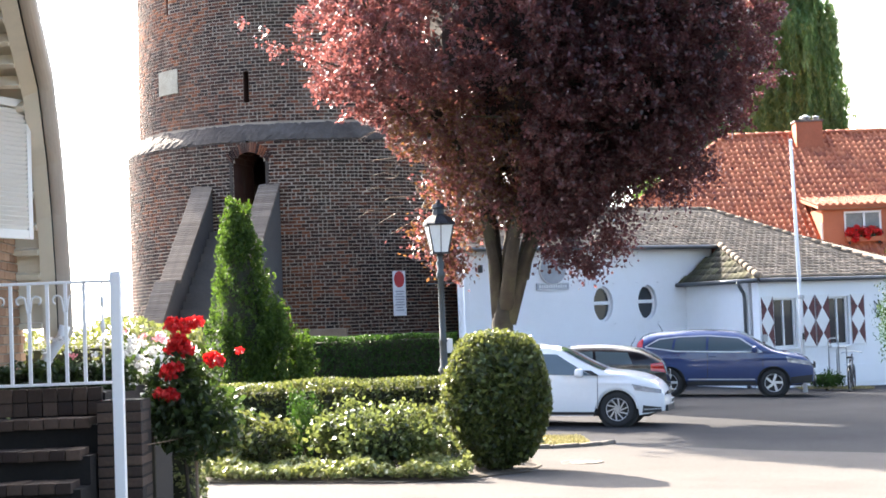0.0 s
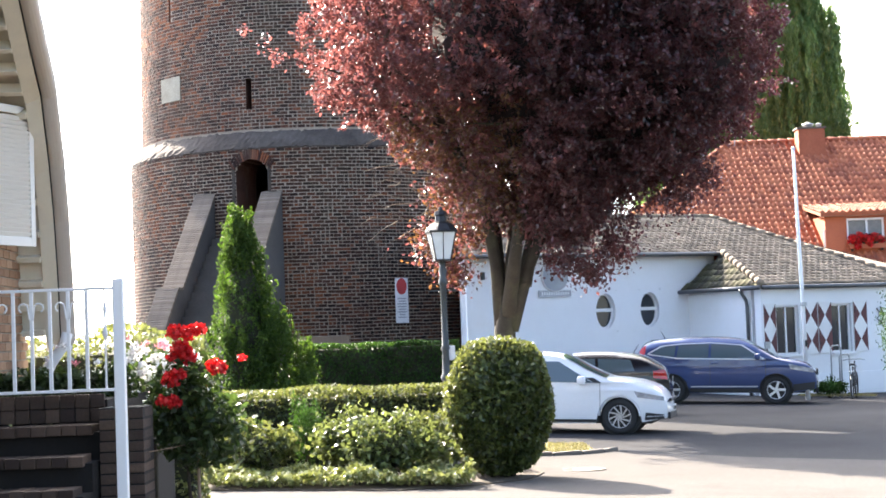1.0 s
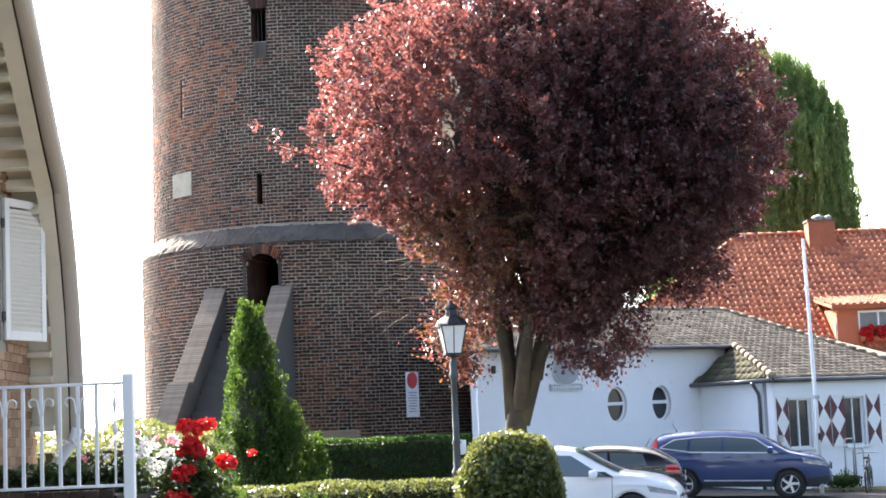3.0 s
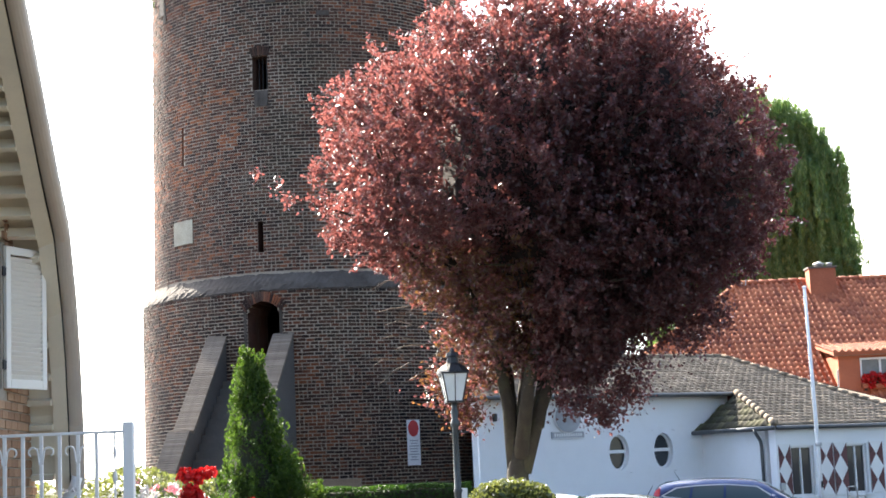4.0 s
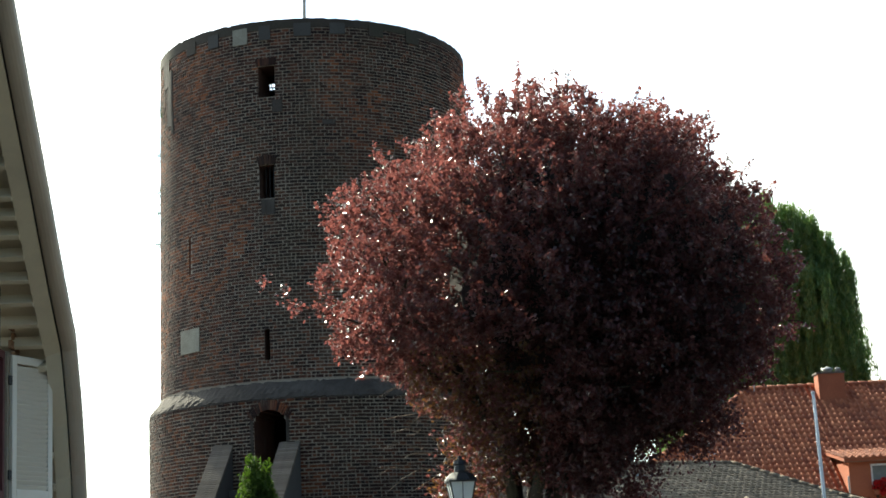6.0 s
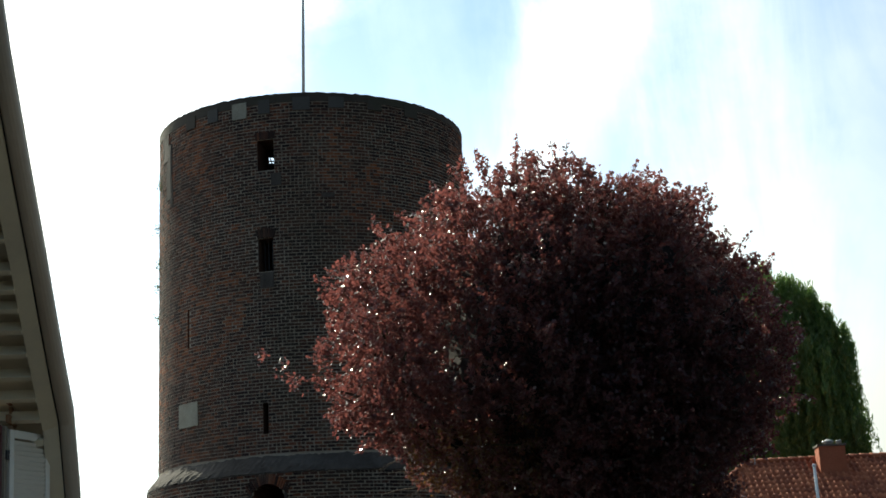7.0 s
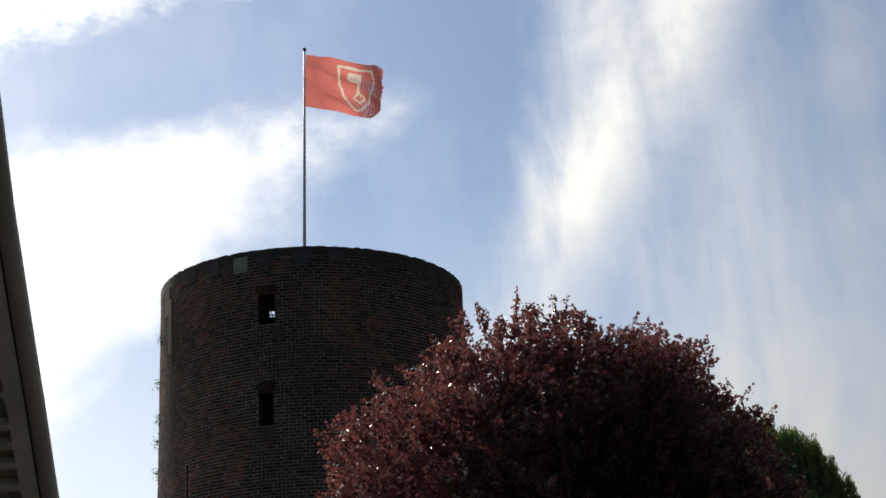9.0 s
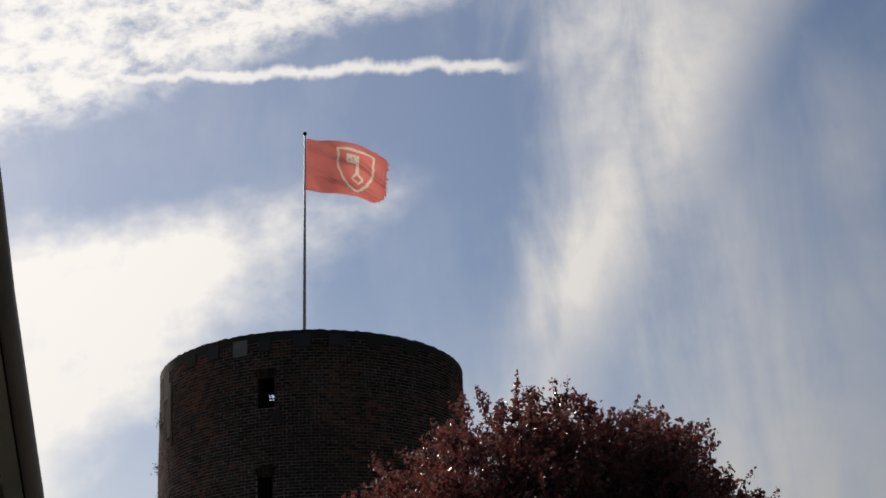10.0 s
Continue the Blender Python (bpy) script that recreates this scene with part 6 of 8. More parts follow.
def build_planting():
    hedge("clipped_hedge", (-3.2, 22.9, 0), (0.15, 23.9, 1.10), 15000, 0.062, "laurel", 41, "clipped evergreen hedge, its top bright in the sun", 0.028, 0.18, 2.0)
    # tall clipped drum of a hedge with a rounded head
    ob = thing("clipped_ball_bush", (0.62, 21.2, ground_z(0.62)), "tall clipped drum-shaped evergreen bush with a rounded head", "hedge")
    rng = np.random.default_rng(43)
    n = 15000
    d = rng.normal(size=(n, 3))
    d /= np.linalg.norm(d, axis=1)[:, None]
    k = (np.abs(d[:, 0]) ** 2.5 + np.abs(d[:, 1]) ** 2.5 + np.abs(d[:, 2]) ** 2.5) ** (-1 / 2.5)
    wob = 1 + 0.035 * np.sin(d[:, 0] * 6 + 1) * np.cos(d[:, 2] * 5) + 0.02 * np.sin(d[:, 1] * 11)
    P = d * (k * wob * (1.02 - 0.22 * rng.random(n) ** 1.4))[:, None] * (0.67, 0.67, 0.86) + (0.0, 0, 0.92)
    low = np.clip((0.75 - P[:, 2]) / 0.6, 0, 1)
    P[:, :2] *= (1 - 0.12 * low)[:, None]
    P[:, 2] = np.maximum(P[:, 2], 0.04)
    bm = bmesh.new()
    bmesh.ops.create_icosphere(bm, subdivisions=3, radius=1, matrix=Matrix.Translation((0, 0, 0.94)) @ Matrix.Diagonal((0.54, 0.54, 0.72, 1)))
    part("inner_core", bm, "shade_core", ob, "solid core, its dark colour standing for shade", None, True)
    for k in range(5):
        a = k * 1.26
        part("stem", tube([(0.14 * math.cos(a), 0.14 * math.sin(a), -0.05), (0.2 * math.cos(a), 0.2 * math.sin(a), 0.5)], [0.035, 0.025], 7), "bark", ob, "")
    tagged(part("foliage", leaves(P, 0.078, 44, 0.62), "laurel", ob, "glossy clipped leaves"), "", "", "", "stuff")
    hedge("dark_hedge", (-3.7, 41.4, 0), (0.25, 42.4, 1.62), 14000, 0.075, "yew", 47, "dark green clipped hedge at the foot of the tower", 0.03, 0.10)

    # thuja: a spire with a lower shoulder
    th = thing("thuja", (-3.3, 27.0, ground_z(-3.3)), "slender bright green thuja with a pointed top", "conifer")
    pts = []
    rng = np.random.default_rng(51)
    part("stem", tube([(0, 0, -0.05), (0, 0, 1.8), (-0.06, 0, 3.7)], [0.09, 0.06, 0.015], 8), "bark", th, "")
    for cx, cy, top, rad, n in ((-0.06, 0, 3.72, 0.72, 360), (0.5, -0.2, 2.1, 0.50, 120), (0.85, -0.1, 1.55, 0.42, 70), (-0.1, -0.35, 1.7, 0.52, 70)):
        z = top * rng.random(n) ** 0.8
        r = rad * np.clip(1.12 * (1 - z / top) ** 0.72, 0.03, 1) * np.clip(z / 0.5 + 0.55, 0, 1)
        a = rng.uniform(0, 2 * math.pi, n)
        r = r * (0.86 + 0.16 * np.sin(3 * a + z * 3.1) + rng.uniform(-0.10, 0.16, n))
        # every plume is a small upright flame of sprays
        for zz, rr, aa in zip(z, r, a):
            m = 52
            t = rng.random(m)
            ln = rng.uniform(0.22, 0.46)
            way = np.array((math.cos(aa) * 0.35, math.sin(aa) * 0.35, 1.0))
            foot = np.array((cx + rr * 0.9 * math.cos(aa), cy + rr * 0.9 * math.sin(aa), zz - 0.08))
            pts.append(foot + np.outer(t * ln, way) + rng.normal(size=(m, 3)) * (0.075 * (1 - t) + 0.012)[:, None])
    v, f = lathe([(0.28, 0.0), (0.42, 0.4), (0.39, 1.4), (0.29, 2.4), (0.12, 3.2), (0.02, 3.6)], 20)
    part("inner_core", (v, f), "shade_core", th, "solid core, its dark colour standing for shade", Matrix.Translation((-0.06, 0, 0)), True)
    tagged(part("sprays", leaves(np.concatenate(pts), 0.07, 53, 0.40, -0.45), "thuja", th, "bright green upright sprays"), "", "", "", "stuff")

    bush("light_shrub", (-0.85, 20.7, 0.40), (0.72, 0.45, 0.44), 3200, 0.085, "shrub", 61, "loose light-leaved shrub in front of the hedge")
    bush("light_shrub", (-1.35, 20.9, 0.48), (0.42, 0.35, 0.40), 1700, 0.08, "shrub", 62, "loose light-leaved shrub in front of the hedge")
    bush("dwarf_conifer", (-1.92, 21.6, 0.55), (0.20, 0.20, 0.52), 1900, 0.05, "yew", 63, "narrow grey-green dwarf conifer", "conifer", 0.5, False, -0.4, 0.35)
    bush("leafy_shrub", (-2.45, 20.6, 0.42), (0.45, 0.4, 0.36), 1700, 0.09, "laurel", 64, "leafy dark green shrub in the bed")
    bush("leafy_shrub", (-2.9, 21.2, 0.38), (0.6, 0.4, 0.34), 1700, 0.09, "rose_leaf", 65, "leafy dark green shrub in the bed")
    bush("leafy_shrub", (-0.35, 22.3, 0.36), (0.55, 0.4, 0.40), 1700, 0.08, "laurel", 66, "leafy dark green shrub in the bed")
    bush("leafy_shrub", (-3.6, 22.0, 0.6), (0.7, 0.5, 0.55), 2400, 0.10, "rose_leaf", 67, "leafy dark green shrub in the bed")
    rng = np.random.default_rng(71)
    n = 5200
    P = np.c_[rng.uniform(-3.0, 0.25, n), rng.uniform(19.65, 20.5, n), np.zeros(n)]
    h = np.array([0.15 + 0.16 * noise.noise((x * 2.3, y * 2.0, 3.0)) + 0.08 * noise.noise((x * 7.0, y * 6.0, 5.0)) for x, y, z in P])
    P[:, 2] = h * rng.random(n) ** 0.6 + 0.05 + np.array([ground_z(x) for x in P[:, 0]])
    tagged(part("ground_cover", leaves(P, 0.075, 72, 0.7, 0.0, 0.4), "variegated"), "low yellow-green ground cover along the bed's edge", "ground cover", "", "stuff")
    # dark conifer at the east edge and a small tuft by the wall
    bush("conifer", (12.05, 43.0, 1.75), (0.62, 0.6, 1.75), 7000, 0.085, "yew", 75, "dark green conifer at the edge of the street", "conifer", 0.4, True, -0.3, 0.4)
    bush("low_bush", (10.35, 45.0, 0.26), (0.50, 0.3, 0.24), 1500, 0.07, "yew", 76, "small dark green bush by the house wall")
    P = np.c_[rng.uniform(9.6, 11.6, 700), rng.uniform(44.6, 45.6, 700), np.zeros(700)]
    P[:, 2] = [ground_z(x) + 0.08 for x in P[:, 0]]
    tagged(part("grass", leaves(P, 0.09, 77, 0.3, -0.3), "grass"), "strip of rough grass along the house wall", "grass", "", "stuff")


build_planting()


# ---- vehicles ----
def smooth_line(pts, x):
    """Monotone piecewise curve through (x, z) points."""
    xs, zs = [p[0] for p in pts], [p[1] for p in pts]
    if x <= xs[0]:
        return zs[0]
    for i in range(len(xs) - 1):
        if x <= xs[i + 1]:
            t = (x - xs[i]) / (xs[i + 1] - xs[i])
            m0 = (zs[i + 1] - zs[i - 1]) / (xs[i + 1] - xs[i - 1]) if i else (zs[i + 1] - zs[i]) / (xs[i + 1] - xs[i])
            m1 = (zs[i + 2] - zs[i]) / (xs[i + 2] - xs[i]) if i + 2 < len(xs) else (zs[i + 1] - zs[i]) / (xs[i + 1] - xs[i])
            d = xs[i + 1] - xs[i]
            return (2 * t ** 3 - 3 * t * t + 1) * zs[i] + (t ** 3 - 2 * t * t + t) * d * m0 + (-2 * t ** 3 + 3 * t * t) * zs[i + 1] + (t ** 3 - t * t) * d * m1
    return zs[-1]


def build_car(name, m, spec, label):
    """spec: top (roofline points), width, belt, roof, axles, wheel radius, sill, windows, screens, paint."""
    car = thing(name, m, label, "car", "parked cars")
    top, W, belt, roof = spec["top"], spec["width"] / 2, spec["belt"], spec["roof"]
    x0, x1 = top[0][0], top[-1][0]
    axles, R, sill = spec["axles"], spec["wheel"], spec["sill"]

    def hi(x):
        return smooth_line(top, x)

    def lo(x):
        z = sill + 0.10 * max(0, (abs(x - (x0 + x1) / 2) - (x1 - x0) / 2 + 0.55)) / 0.55
        for a in axles:
            d = abs(x - a)
            ra = R + 0.075
            if d < ra:
                z = max(z, R + math.sqrt(ra * ra - d * d) * 0.98)
        return z

    def half(x, z):
        e = max(0.0, (x - (x1 - 0.75)) / 0.75)
        r = max(0.0, ((x0 + 0.55) - x) / 0.55)
        w = W * (1 - 0.24 * e ** 2.4 - 0.14 * r ** 2.4)
        if z > belt:
            t = (z - belt) / (roof - belt)
            w *= 1 - 0.05 * t - 0.17 * t ** 1.7
        else:
            t = (belt - z) / (belt - sill)
            w *= 0.985 + 0.06 * t * (1 - t) - 0.035 * t ** 3
            w += 0.012 * math.exp(-((z - (belt - 0.13)) / 0.03) ** 2)
        return w

    nx, nz, ny = 92, 16, 10
    xs = [x0 + (x1 - x0) * i / nx for i in range(nx + 1)]
    v, f = [], []

    def z_at(x, t):
        return lo(x) + (hi(x) - lo(x)) * t

    for sy in (1, -1):
        n = len(v)
        for x in xs:
            for j in range(nz + 1):
                z = z_at(x, j / nz)
                edge = 1 - 0.10 * max(0, (j - nz + 2) / 2) ** 2
                v.append((x, sy * half(x, z) * edge, z))
        for i in range(nx):
            for j in range(nz):
                a = n + i * (nz + 1) + j
                q = (a, a + nz + 1, a + nz + 2, a + 1)
                f.append(q if sy < 0 else q[::-1])
    n = len(v)
    for x in xs:
        w, z = half(x, hi(x)) * 0.90, hi(x)
        for j in range(ny + 1):
            y = w * (2 * j / ny - 1)
            v.append((x, y, z + 0.055 * (1 - (y / w) ** 2)))
    for i in range(nx):
        for j in range(ny):
            a = n + i * (ny + 1) + j
            f.append((a, a + ny + 1, a + ny + 2, a + 1))
    # nose and tail
    for i, flip in ((0, False), (nx, True)):
        n2 = len(v)
        for j in range(nz + 1):
            z = z_at(xs[i], j / nz)
            w = half(xs[i], z)
            bulge = 0.05 * math.sin(math.pi * min(1, j / nz)) * (1 if flip else -1)
            for k in range(9):
                y = w * (k / 4 - 1)
                v.append((xs[i] + bulge * (1 - (y / w) ** 2) * 1.6, y, z))
        for j in range(nz):
            for k in range(8):
                a = n2 + j * 9 + k
                f.append((a, a + 1, a + 10, a + 9) if flip else (a + 9, a + 10, a + 1, a))
    body = part("body", (v, f), spec["paint"], car, spec["paint_label"], None, True)
    part("underbody", box_bm([((x0 + x1) / 2, 0, sill + 0.10, (x1 - x0) - 0.5, 2 * W - 0.36, 0.22)], 0.04), "trim_black", car, "dark underbody")

    def side_patch(nm, quad, mat, lab="", out=0.006, both=True, n=(10, 5)):
        """quad: four (x, z) corners; follows the body's side."""
        for sy in ((-1, 1) if both else (-1,)):
            V, F = [], []
            for i in range(n[0] + 1):
                for j in range(n[1] + 1):
                    s, t = i / n[0], j / n[1]
                    x = (quad[0][0] * (1 - s) + quad[1][0] * s) * (1 - t) + (quad[3][0] * (1 - s) + quad[2][0] * s) * t
                    z = (quad[0][1] * (1 - s) + quad[1][1] * s) * (1 - t) + (quad[3][1] * (1 - s) + quad[2][1] * s) * t
                    V.append((x, sy * (half(x, z) + out), z))
            for i in range(n[0]):
                for j in range(n[1]):
                    a = i * (n[1] + 1) + j
                    F.append((a, a + n[1] + 1, a + n[1] + 2, a + 1))
            part(nm, (V, F), mat, body, lab, None, True)

    def top_patch(nm, xa, xb, share, mat, lab="", out=0.008):
        V, F = [], []
        for i in range(13):
            x = xa + (xb - xa) * i / 12
            w = half(x, hi(x)) * 0.90
            for j in range(11):
                y = w * share * (2 * j / 10 - 1)
                V.append((x, y, hi(x) + 0.055 * (1 - (y / w) ** 2) + out))
        F = [(i * 11 + j, (i + 1) * 11 + j, (i + 1) * 11 + j + 1, i * 11 + j + 1) for i in range(12) for j in range(10)]
        part(nm, (V, F), mat, body, lab, None, True)

    for q in spec["windows"]:
        side_patch("side_window", q, "car_glass", "dark side window")
    for xa, xb, s in spec["screens"]:
        top_patch("windscreen" if xa > 0 else "rear_window", xa, xb, s, "car_glass", "dark raked glass")
    for q, mat, nm, lab in spec["patches"]:
        side_patch(nm, q, mat, lab, 0.012)
    # wheels
    for a in axles:
        for sy in (-1, 1):
            wm = Matrix.Translation((a, sy * (W - 0.14), R)) @ pose(0, 0, 0, 90 if sy < 0 else -90, 0, 0)
            wheel = part("wheel", lathe([(R * 0.62, -0.095), (R * 0.70, -0.10)], 28), "trim_black", car, "", wm)
            part("tyre", lathe([(R * 0.60, -0.10), (R * 0.90, -0.11), (R * 0.985, -0.085), (R, -0.03), (R, 0.03), (R * 0.985, 0.085), (R * 0.90, 0.11), (R * 0.66, 0.102), (R * 0.61, 0.07)], 36), "tyre", wheel, "black tyre", None, True)
            V = [lathe([(R * 0.60, 0.055), (R * 0.625, 0.098), (R * 0.64, 0.104), (R * 0.62, 0.106), (R * 0.60, 0.085)], 36, False)]
            part("rim", joined(V), "alloy", wheel, "bright alloy rim", None, True)
            part("rim_well", lathe([(R * 0.66, 0.03), (R * 0.66, 0.066)], 28), "tyre", wheel, "")
            bmw = bmesh.new()
            for k in range(spec["spokes"]):
                t = 360 * k / spec["spokes"]
                bmesh.ops.create_cube(bmw, size=1, matrix=pose(0, 0, 0, 0, 0, t) @ Matrix.Translation((R * 0.36, 0.012, 0.085)) @ pose(0, 0, 0, 0, 0, spec["twist"]) @ Matrix.Diagonal((R * 0.50, spec["spoke_w"], 0.03, 1)))
            bmesh.ops.create_cone(bmw, cap_ends=True, segments=18, radius1=R * 0.13, radius2=R * 0.11, depth=0.035, matrix=Matrix.Translation((0, 0, 0.088)))
            part("spokes", bmw, "alloy", wheel, "alloy spokes")
            # dark arch lining
            part("wheel_arch", tube([(a + (R + 0.05) * math.cos(t), sy * (W - 0.05), R + (R + 0.05) * math.sin(t)) for t in np.linspace(0.05, math.pi - 0.05, 18)], [0.026] * 18, 6), "trim_black" if spec["arch_trim"] else spec["paint"], body, "", None, True)
            part("arch_inside", lathe([(R + 0.06, -0.2), (R + 0.06, 0.06)], 28), "trim_black", body, "", Matrix.Translation((a, sy * (W - 0.20), R + 0.01)) @ pose(0, 0, 0, 90 if sy < 0 else -90, 0, 0))
    # mirrors, handles, plates, roof rails, aerial
    for sy in (-1, 1):
        mx, mz = spec["mirror"]
        mr = part("mirror", box_bm([(mx, sy * (half(mx, mz) + 0.13), mz, 0.15, 0.22, 0.16)], 0.055), spec["mirror_paint"], body, "door mirror")
        part("mirror_foot", box_bm([(mx + 0.03, sy * (half(mx, mz) + 0.03), mz - 0.05, 0.06, 0.10, 0.04)], 0.01), "trim_black", mr, "")
        for hx, hz in spec["handles"]:
            part("door_handle", box_bm([(hx, sy * (half(hx, hz) + 0.02), hz, 0.19, 0.03, 0.035)], 0.012), spec["paint"], body, "")
        if spec["rails"]:
            ra, rb = spec["rails"]
            part("roof_rail", tube([(x, sy * (half(x, hi(x)) * 0.90 - 0.02), hi(x) + 0.045) for x in np.linspace(ra, rb, 10)], [0.018] * 10, 6), spec["rail_mat"], body, "slim roof rail", None, True)
        for gx in spec["gaps"]:
            pts = [(gx, sy * (half(gx, z) + 0.001), z) for z in np.linspace(sill + 0.12, belt + 0.01, 14)]
            part("door_gap", tube(pts, [0.006] * 14, 4), "trim_black", body, "")
    fx = x1 + 0.055
    part("number_plate", box_bm([(fx + 0.02, 0, 0.46, 0.012, 0.52, 0.11)], 0.003), "plate", body, "white plate with plain bars")
    part("number_plate", box_bm([(x0 - 0.07, 0, 0.80, 0.012, 0.52, 0.11)], 0.003), "plate", body, "white plate with plain bars")
    for k in range(6):
        part("plate_bar", box_bm([(fx + 0.028, -0.19 + k * 0.076, 0.46, 0.003, 0.045, 0.065)]), "trim_black", body, "")
    gz_, gh = spec["grille"]
    part("grille", box_bm([(x1 + 0.045, 0, gz_, 0.03, 1.15, gh)], 0.01), "trim_black", body, "dark front grille")
    part("grille_bar", box_bm([(x1 + 0.064, 0, gz_ + gh * 0.2, 0.012, 1.1, 0.018), (x1 + 0.064, 0, gz_ - gh * 0.25, 0.012, 1.1, 0.014)]), "chrome", body, "")
    part("lower_intake", box_bm([(x1 + 0.035, 0, 0.34, 0.05, 1.25, 0.12)], 0.015), "trim_black", body, "")
    if spec["aerial"]:
        ax = spec["aerial"]
        part("aerial", tube([(ax, 0, hi(ax) + 0.05), (ax - 0.12, 0, hi(ax) + 0.25)], [0.012, 0.004], 6), "trim_black", body, "short roof aerial")
    return car


SUV = dict(
    top=[(-2.26, 0.98), (-2.24, 1.16), (-2.16, 1.36), (-1.98, 1.53), (-1.5, 1.62), (-0.6, 1.66), (0.1, 1.645), (0.5, 1.575), (0.92, 1.36), (1.26, 1.17), (1.6, 1.10), (1.92, 1.03), (2.12, 0.93), (2.24, 0.76)],
    width=1.82, belt=1.12, roof=1.65, axles=(-1.36, 1.26), wheel=0.355, sill=0.29, spokes=5, twist=0, spoke_w=0.06, arch_trim=True,
    windows=[[(-0.36, 1.16), (0.94, 1.14), (0.44, 1.47), (-0.34, 1.53)], [(-1.22, 1.18), (-0.42, 1.16), (-0.40, 1.53), (-1.16, 1.50)], [(-1.88, 1.27), (-1.28, 1.19), (-1.22, 1.495), (-1.58, 1.45)]],
    screens=[(0.44, 1.22, 0.90), (-2.14, -1.86, 0.85)],
    patches=[([(-2.25, 1.02), (-2.04, 1.06), (-1.99, 1.49), (-2.12, 1.40)], "tail", "tail_light", "tall red tail light"), ([(1.62, 0.88), (2.19, 0.79), (2.13, 0.90), (1.56, 1.02)], "headlight", "headlight", "clear headlight"),
             ([(-0.86, 0.43), (0.80, 0.43), (0.80, 0.46), (-0.86, 0.46)], "satin", "side_moulding", "bright sill moulding"),
             ([(-1.93, 1.245), (-1.25, 1.155), (-1.25, 1.185), (-1.93, 1.275)], "satin", "window_trim", "bright window trim"), ([(-1.25, 1.145), (1.0, 1.115), (0.98, 1.14), (-1.25, 1.175)], "satin", "window_trim", "bright window trim"),
             ([(-1.93, 1.265), (-1.58, 1.455), (-1.61, 1.48), (-1.98, 1.265)], "satin", "window_trim", "bright window trim"), ([(-1.60, 1.455), (-1.10, 1.51), (-1.12, 1.535), (-1.62, 1.48)], "satin", "window_trim", "bright window trim"), ([(-1.12, 1.51), (-0.34, 1.54), (-0.34, 1.562), (-1.12, 1.535)], "satin", "window_trim", "bright window trim"),
             ([(-0.35, 1.54), (0.42, 1.48), (0.42, 1.505), (-0.35, 1.562)], "satin", "window_trim", "bright window trim"), ([(0.40, 1.485), (0.95, 1.125), (1.0, 1.13), (0.44, 1.50)], "satin", "window_trim", "bright window trim"),
             ([(-2.2, 0.34), (-1.78, 0.31), (-1.78, 0.56), (-2.24, 0.60)], "trim_black", "bumper_trim", "dark lower bumper"), ([(-0.90, 0.30), (0.82, 0.30), (0.82, 0.40), (-0.90, 0.40)], "trim_black", "sill_trim", "dark sill"), ([(1.68, 0.33), (2.2, 0.37), (2.23, 0.56), (1.68, 0.50)], "trim_black", "bumper_trim", "dark lower bumper")],
    mirror=(0.80, 1.20), mirror_paint="car_blue", handles=[(-0.25, 1.03), (-1.15, 1.05)], rails=None, rail_mat="trim_black", gaps=[-0.38, 1.0], grille=(0.80, 0.16), aerial=-1.55, paint="car_blue", paint_label="metallic blue body")
ESTATE = dict(
    top=[(-1.88, 0.80), (-1.83, 0.98), (-1.70, 1.20), (-1.48, 1.36), (-1.05, 1.43), (-0.4, 1.445), (0.1, 1.42), (0.35, 1.35), (0.75, 1.14), (1.10, 1.00), (1.5, 0.955), (1.80, 0.89), (2.00, 0.80), (2.12, 0.69), (2.17, 0.58)],
    width=1.80, belt=0.93, roof=1.46, axles=(-1.15, 1.33), wheel=0.322, sill=0.20, spokes=10, twist=24, spoke_w=0.026, arch_trim=False,
    windows=[[(-0.42, 0.955), (0.86, 0.935), (0.22, 1.32), (-0.40, 1.335)], [(-1.05, 0.965), (-0.48, 0.955), (-0.46, 1.335), (-1.0, 1.325)], [(-1.60, 1.02), (-1.11, 0.97), (-1.06, 1.32), (-1.4, 1.27)]],
    screens=[(0.24, 1.08, 0.90), (-1.79, -1.52, 0.85)],
    patches=[([(1.66, 0.67), (2.12, 0.61), (2.12, 0.68), (1.60, 0.785)], "headlight", "headlight", "clear wrap-round headlight"), ([(1.78, 0.26), (2.12, 0.28), (2.12, 0.36), (1.80, 0.40)], "trim_black", "air_intake", "dark corner intake"), ([(1.82, 0.315), (2.12, 0.33), (2.12, 0.345), (1.82, 0.335)], "satin", "intake_trim", ""),
             ([(-1.85, 0.70), (-1.62, 0.72), (-1.62, 0.88), (-1.83, 0.90)], "tail", "tail_light", "red tail light"), ([(-0.95, 0.22), (0.95, 0.22), (0.95, 0.275), (-0.95, 0.275)], "trim_black", "sill_trim", "dark sill"), ([(0.87, 0.935), (1.02, 0.93), (0.86, 1.03), (0.72, 1.03)], "trim_black", "mirror_triangle", "")],
    mirror=(0.66, 0.985), mirror_paint="car_white", handles=[(-0.28, 0.80), (-0.98, 0.81)], rails=(-1.35, -0.1), rail_mat="grey_metal", gaps=[-0.44, 0.98], grille=(0.62, 0.06), aerial=None, paint="car_white", paint_label="glossy white body")
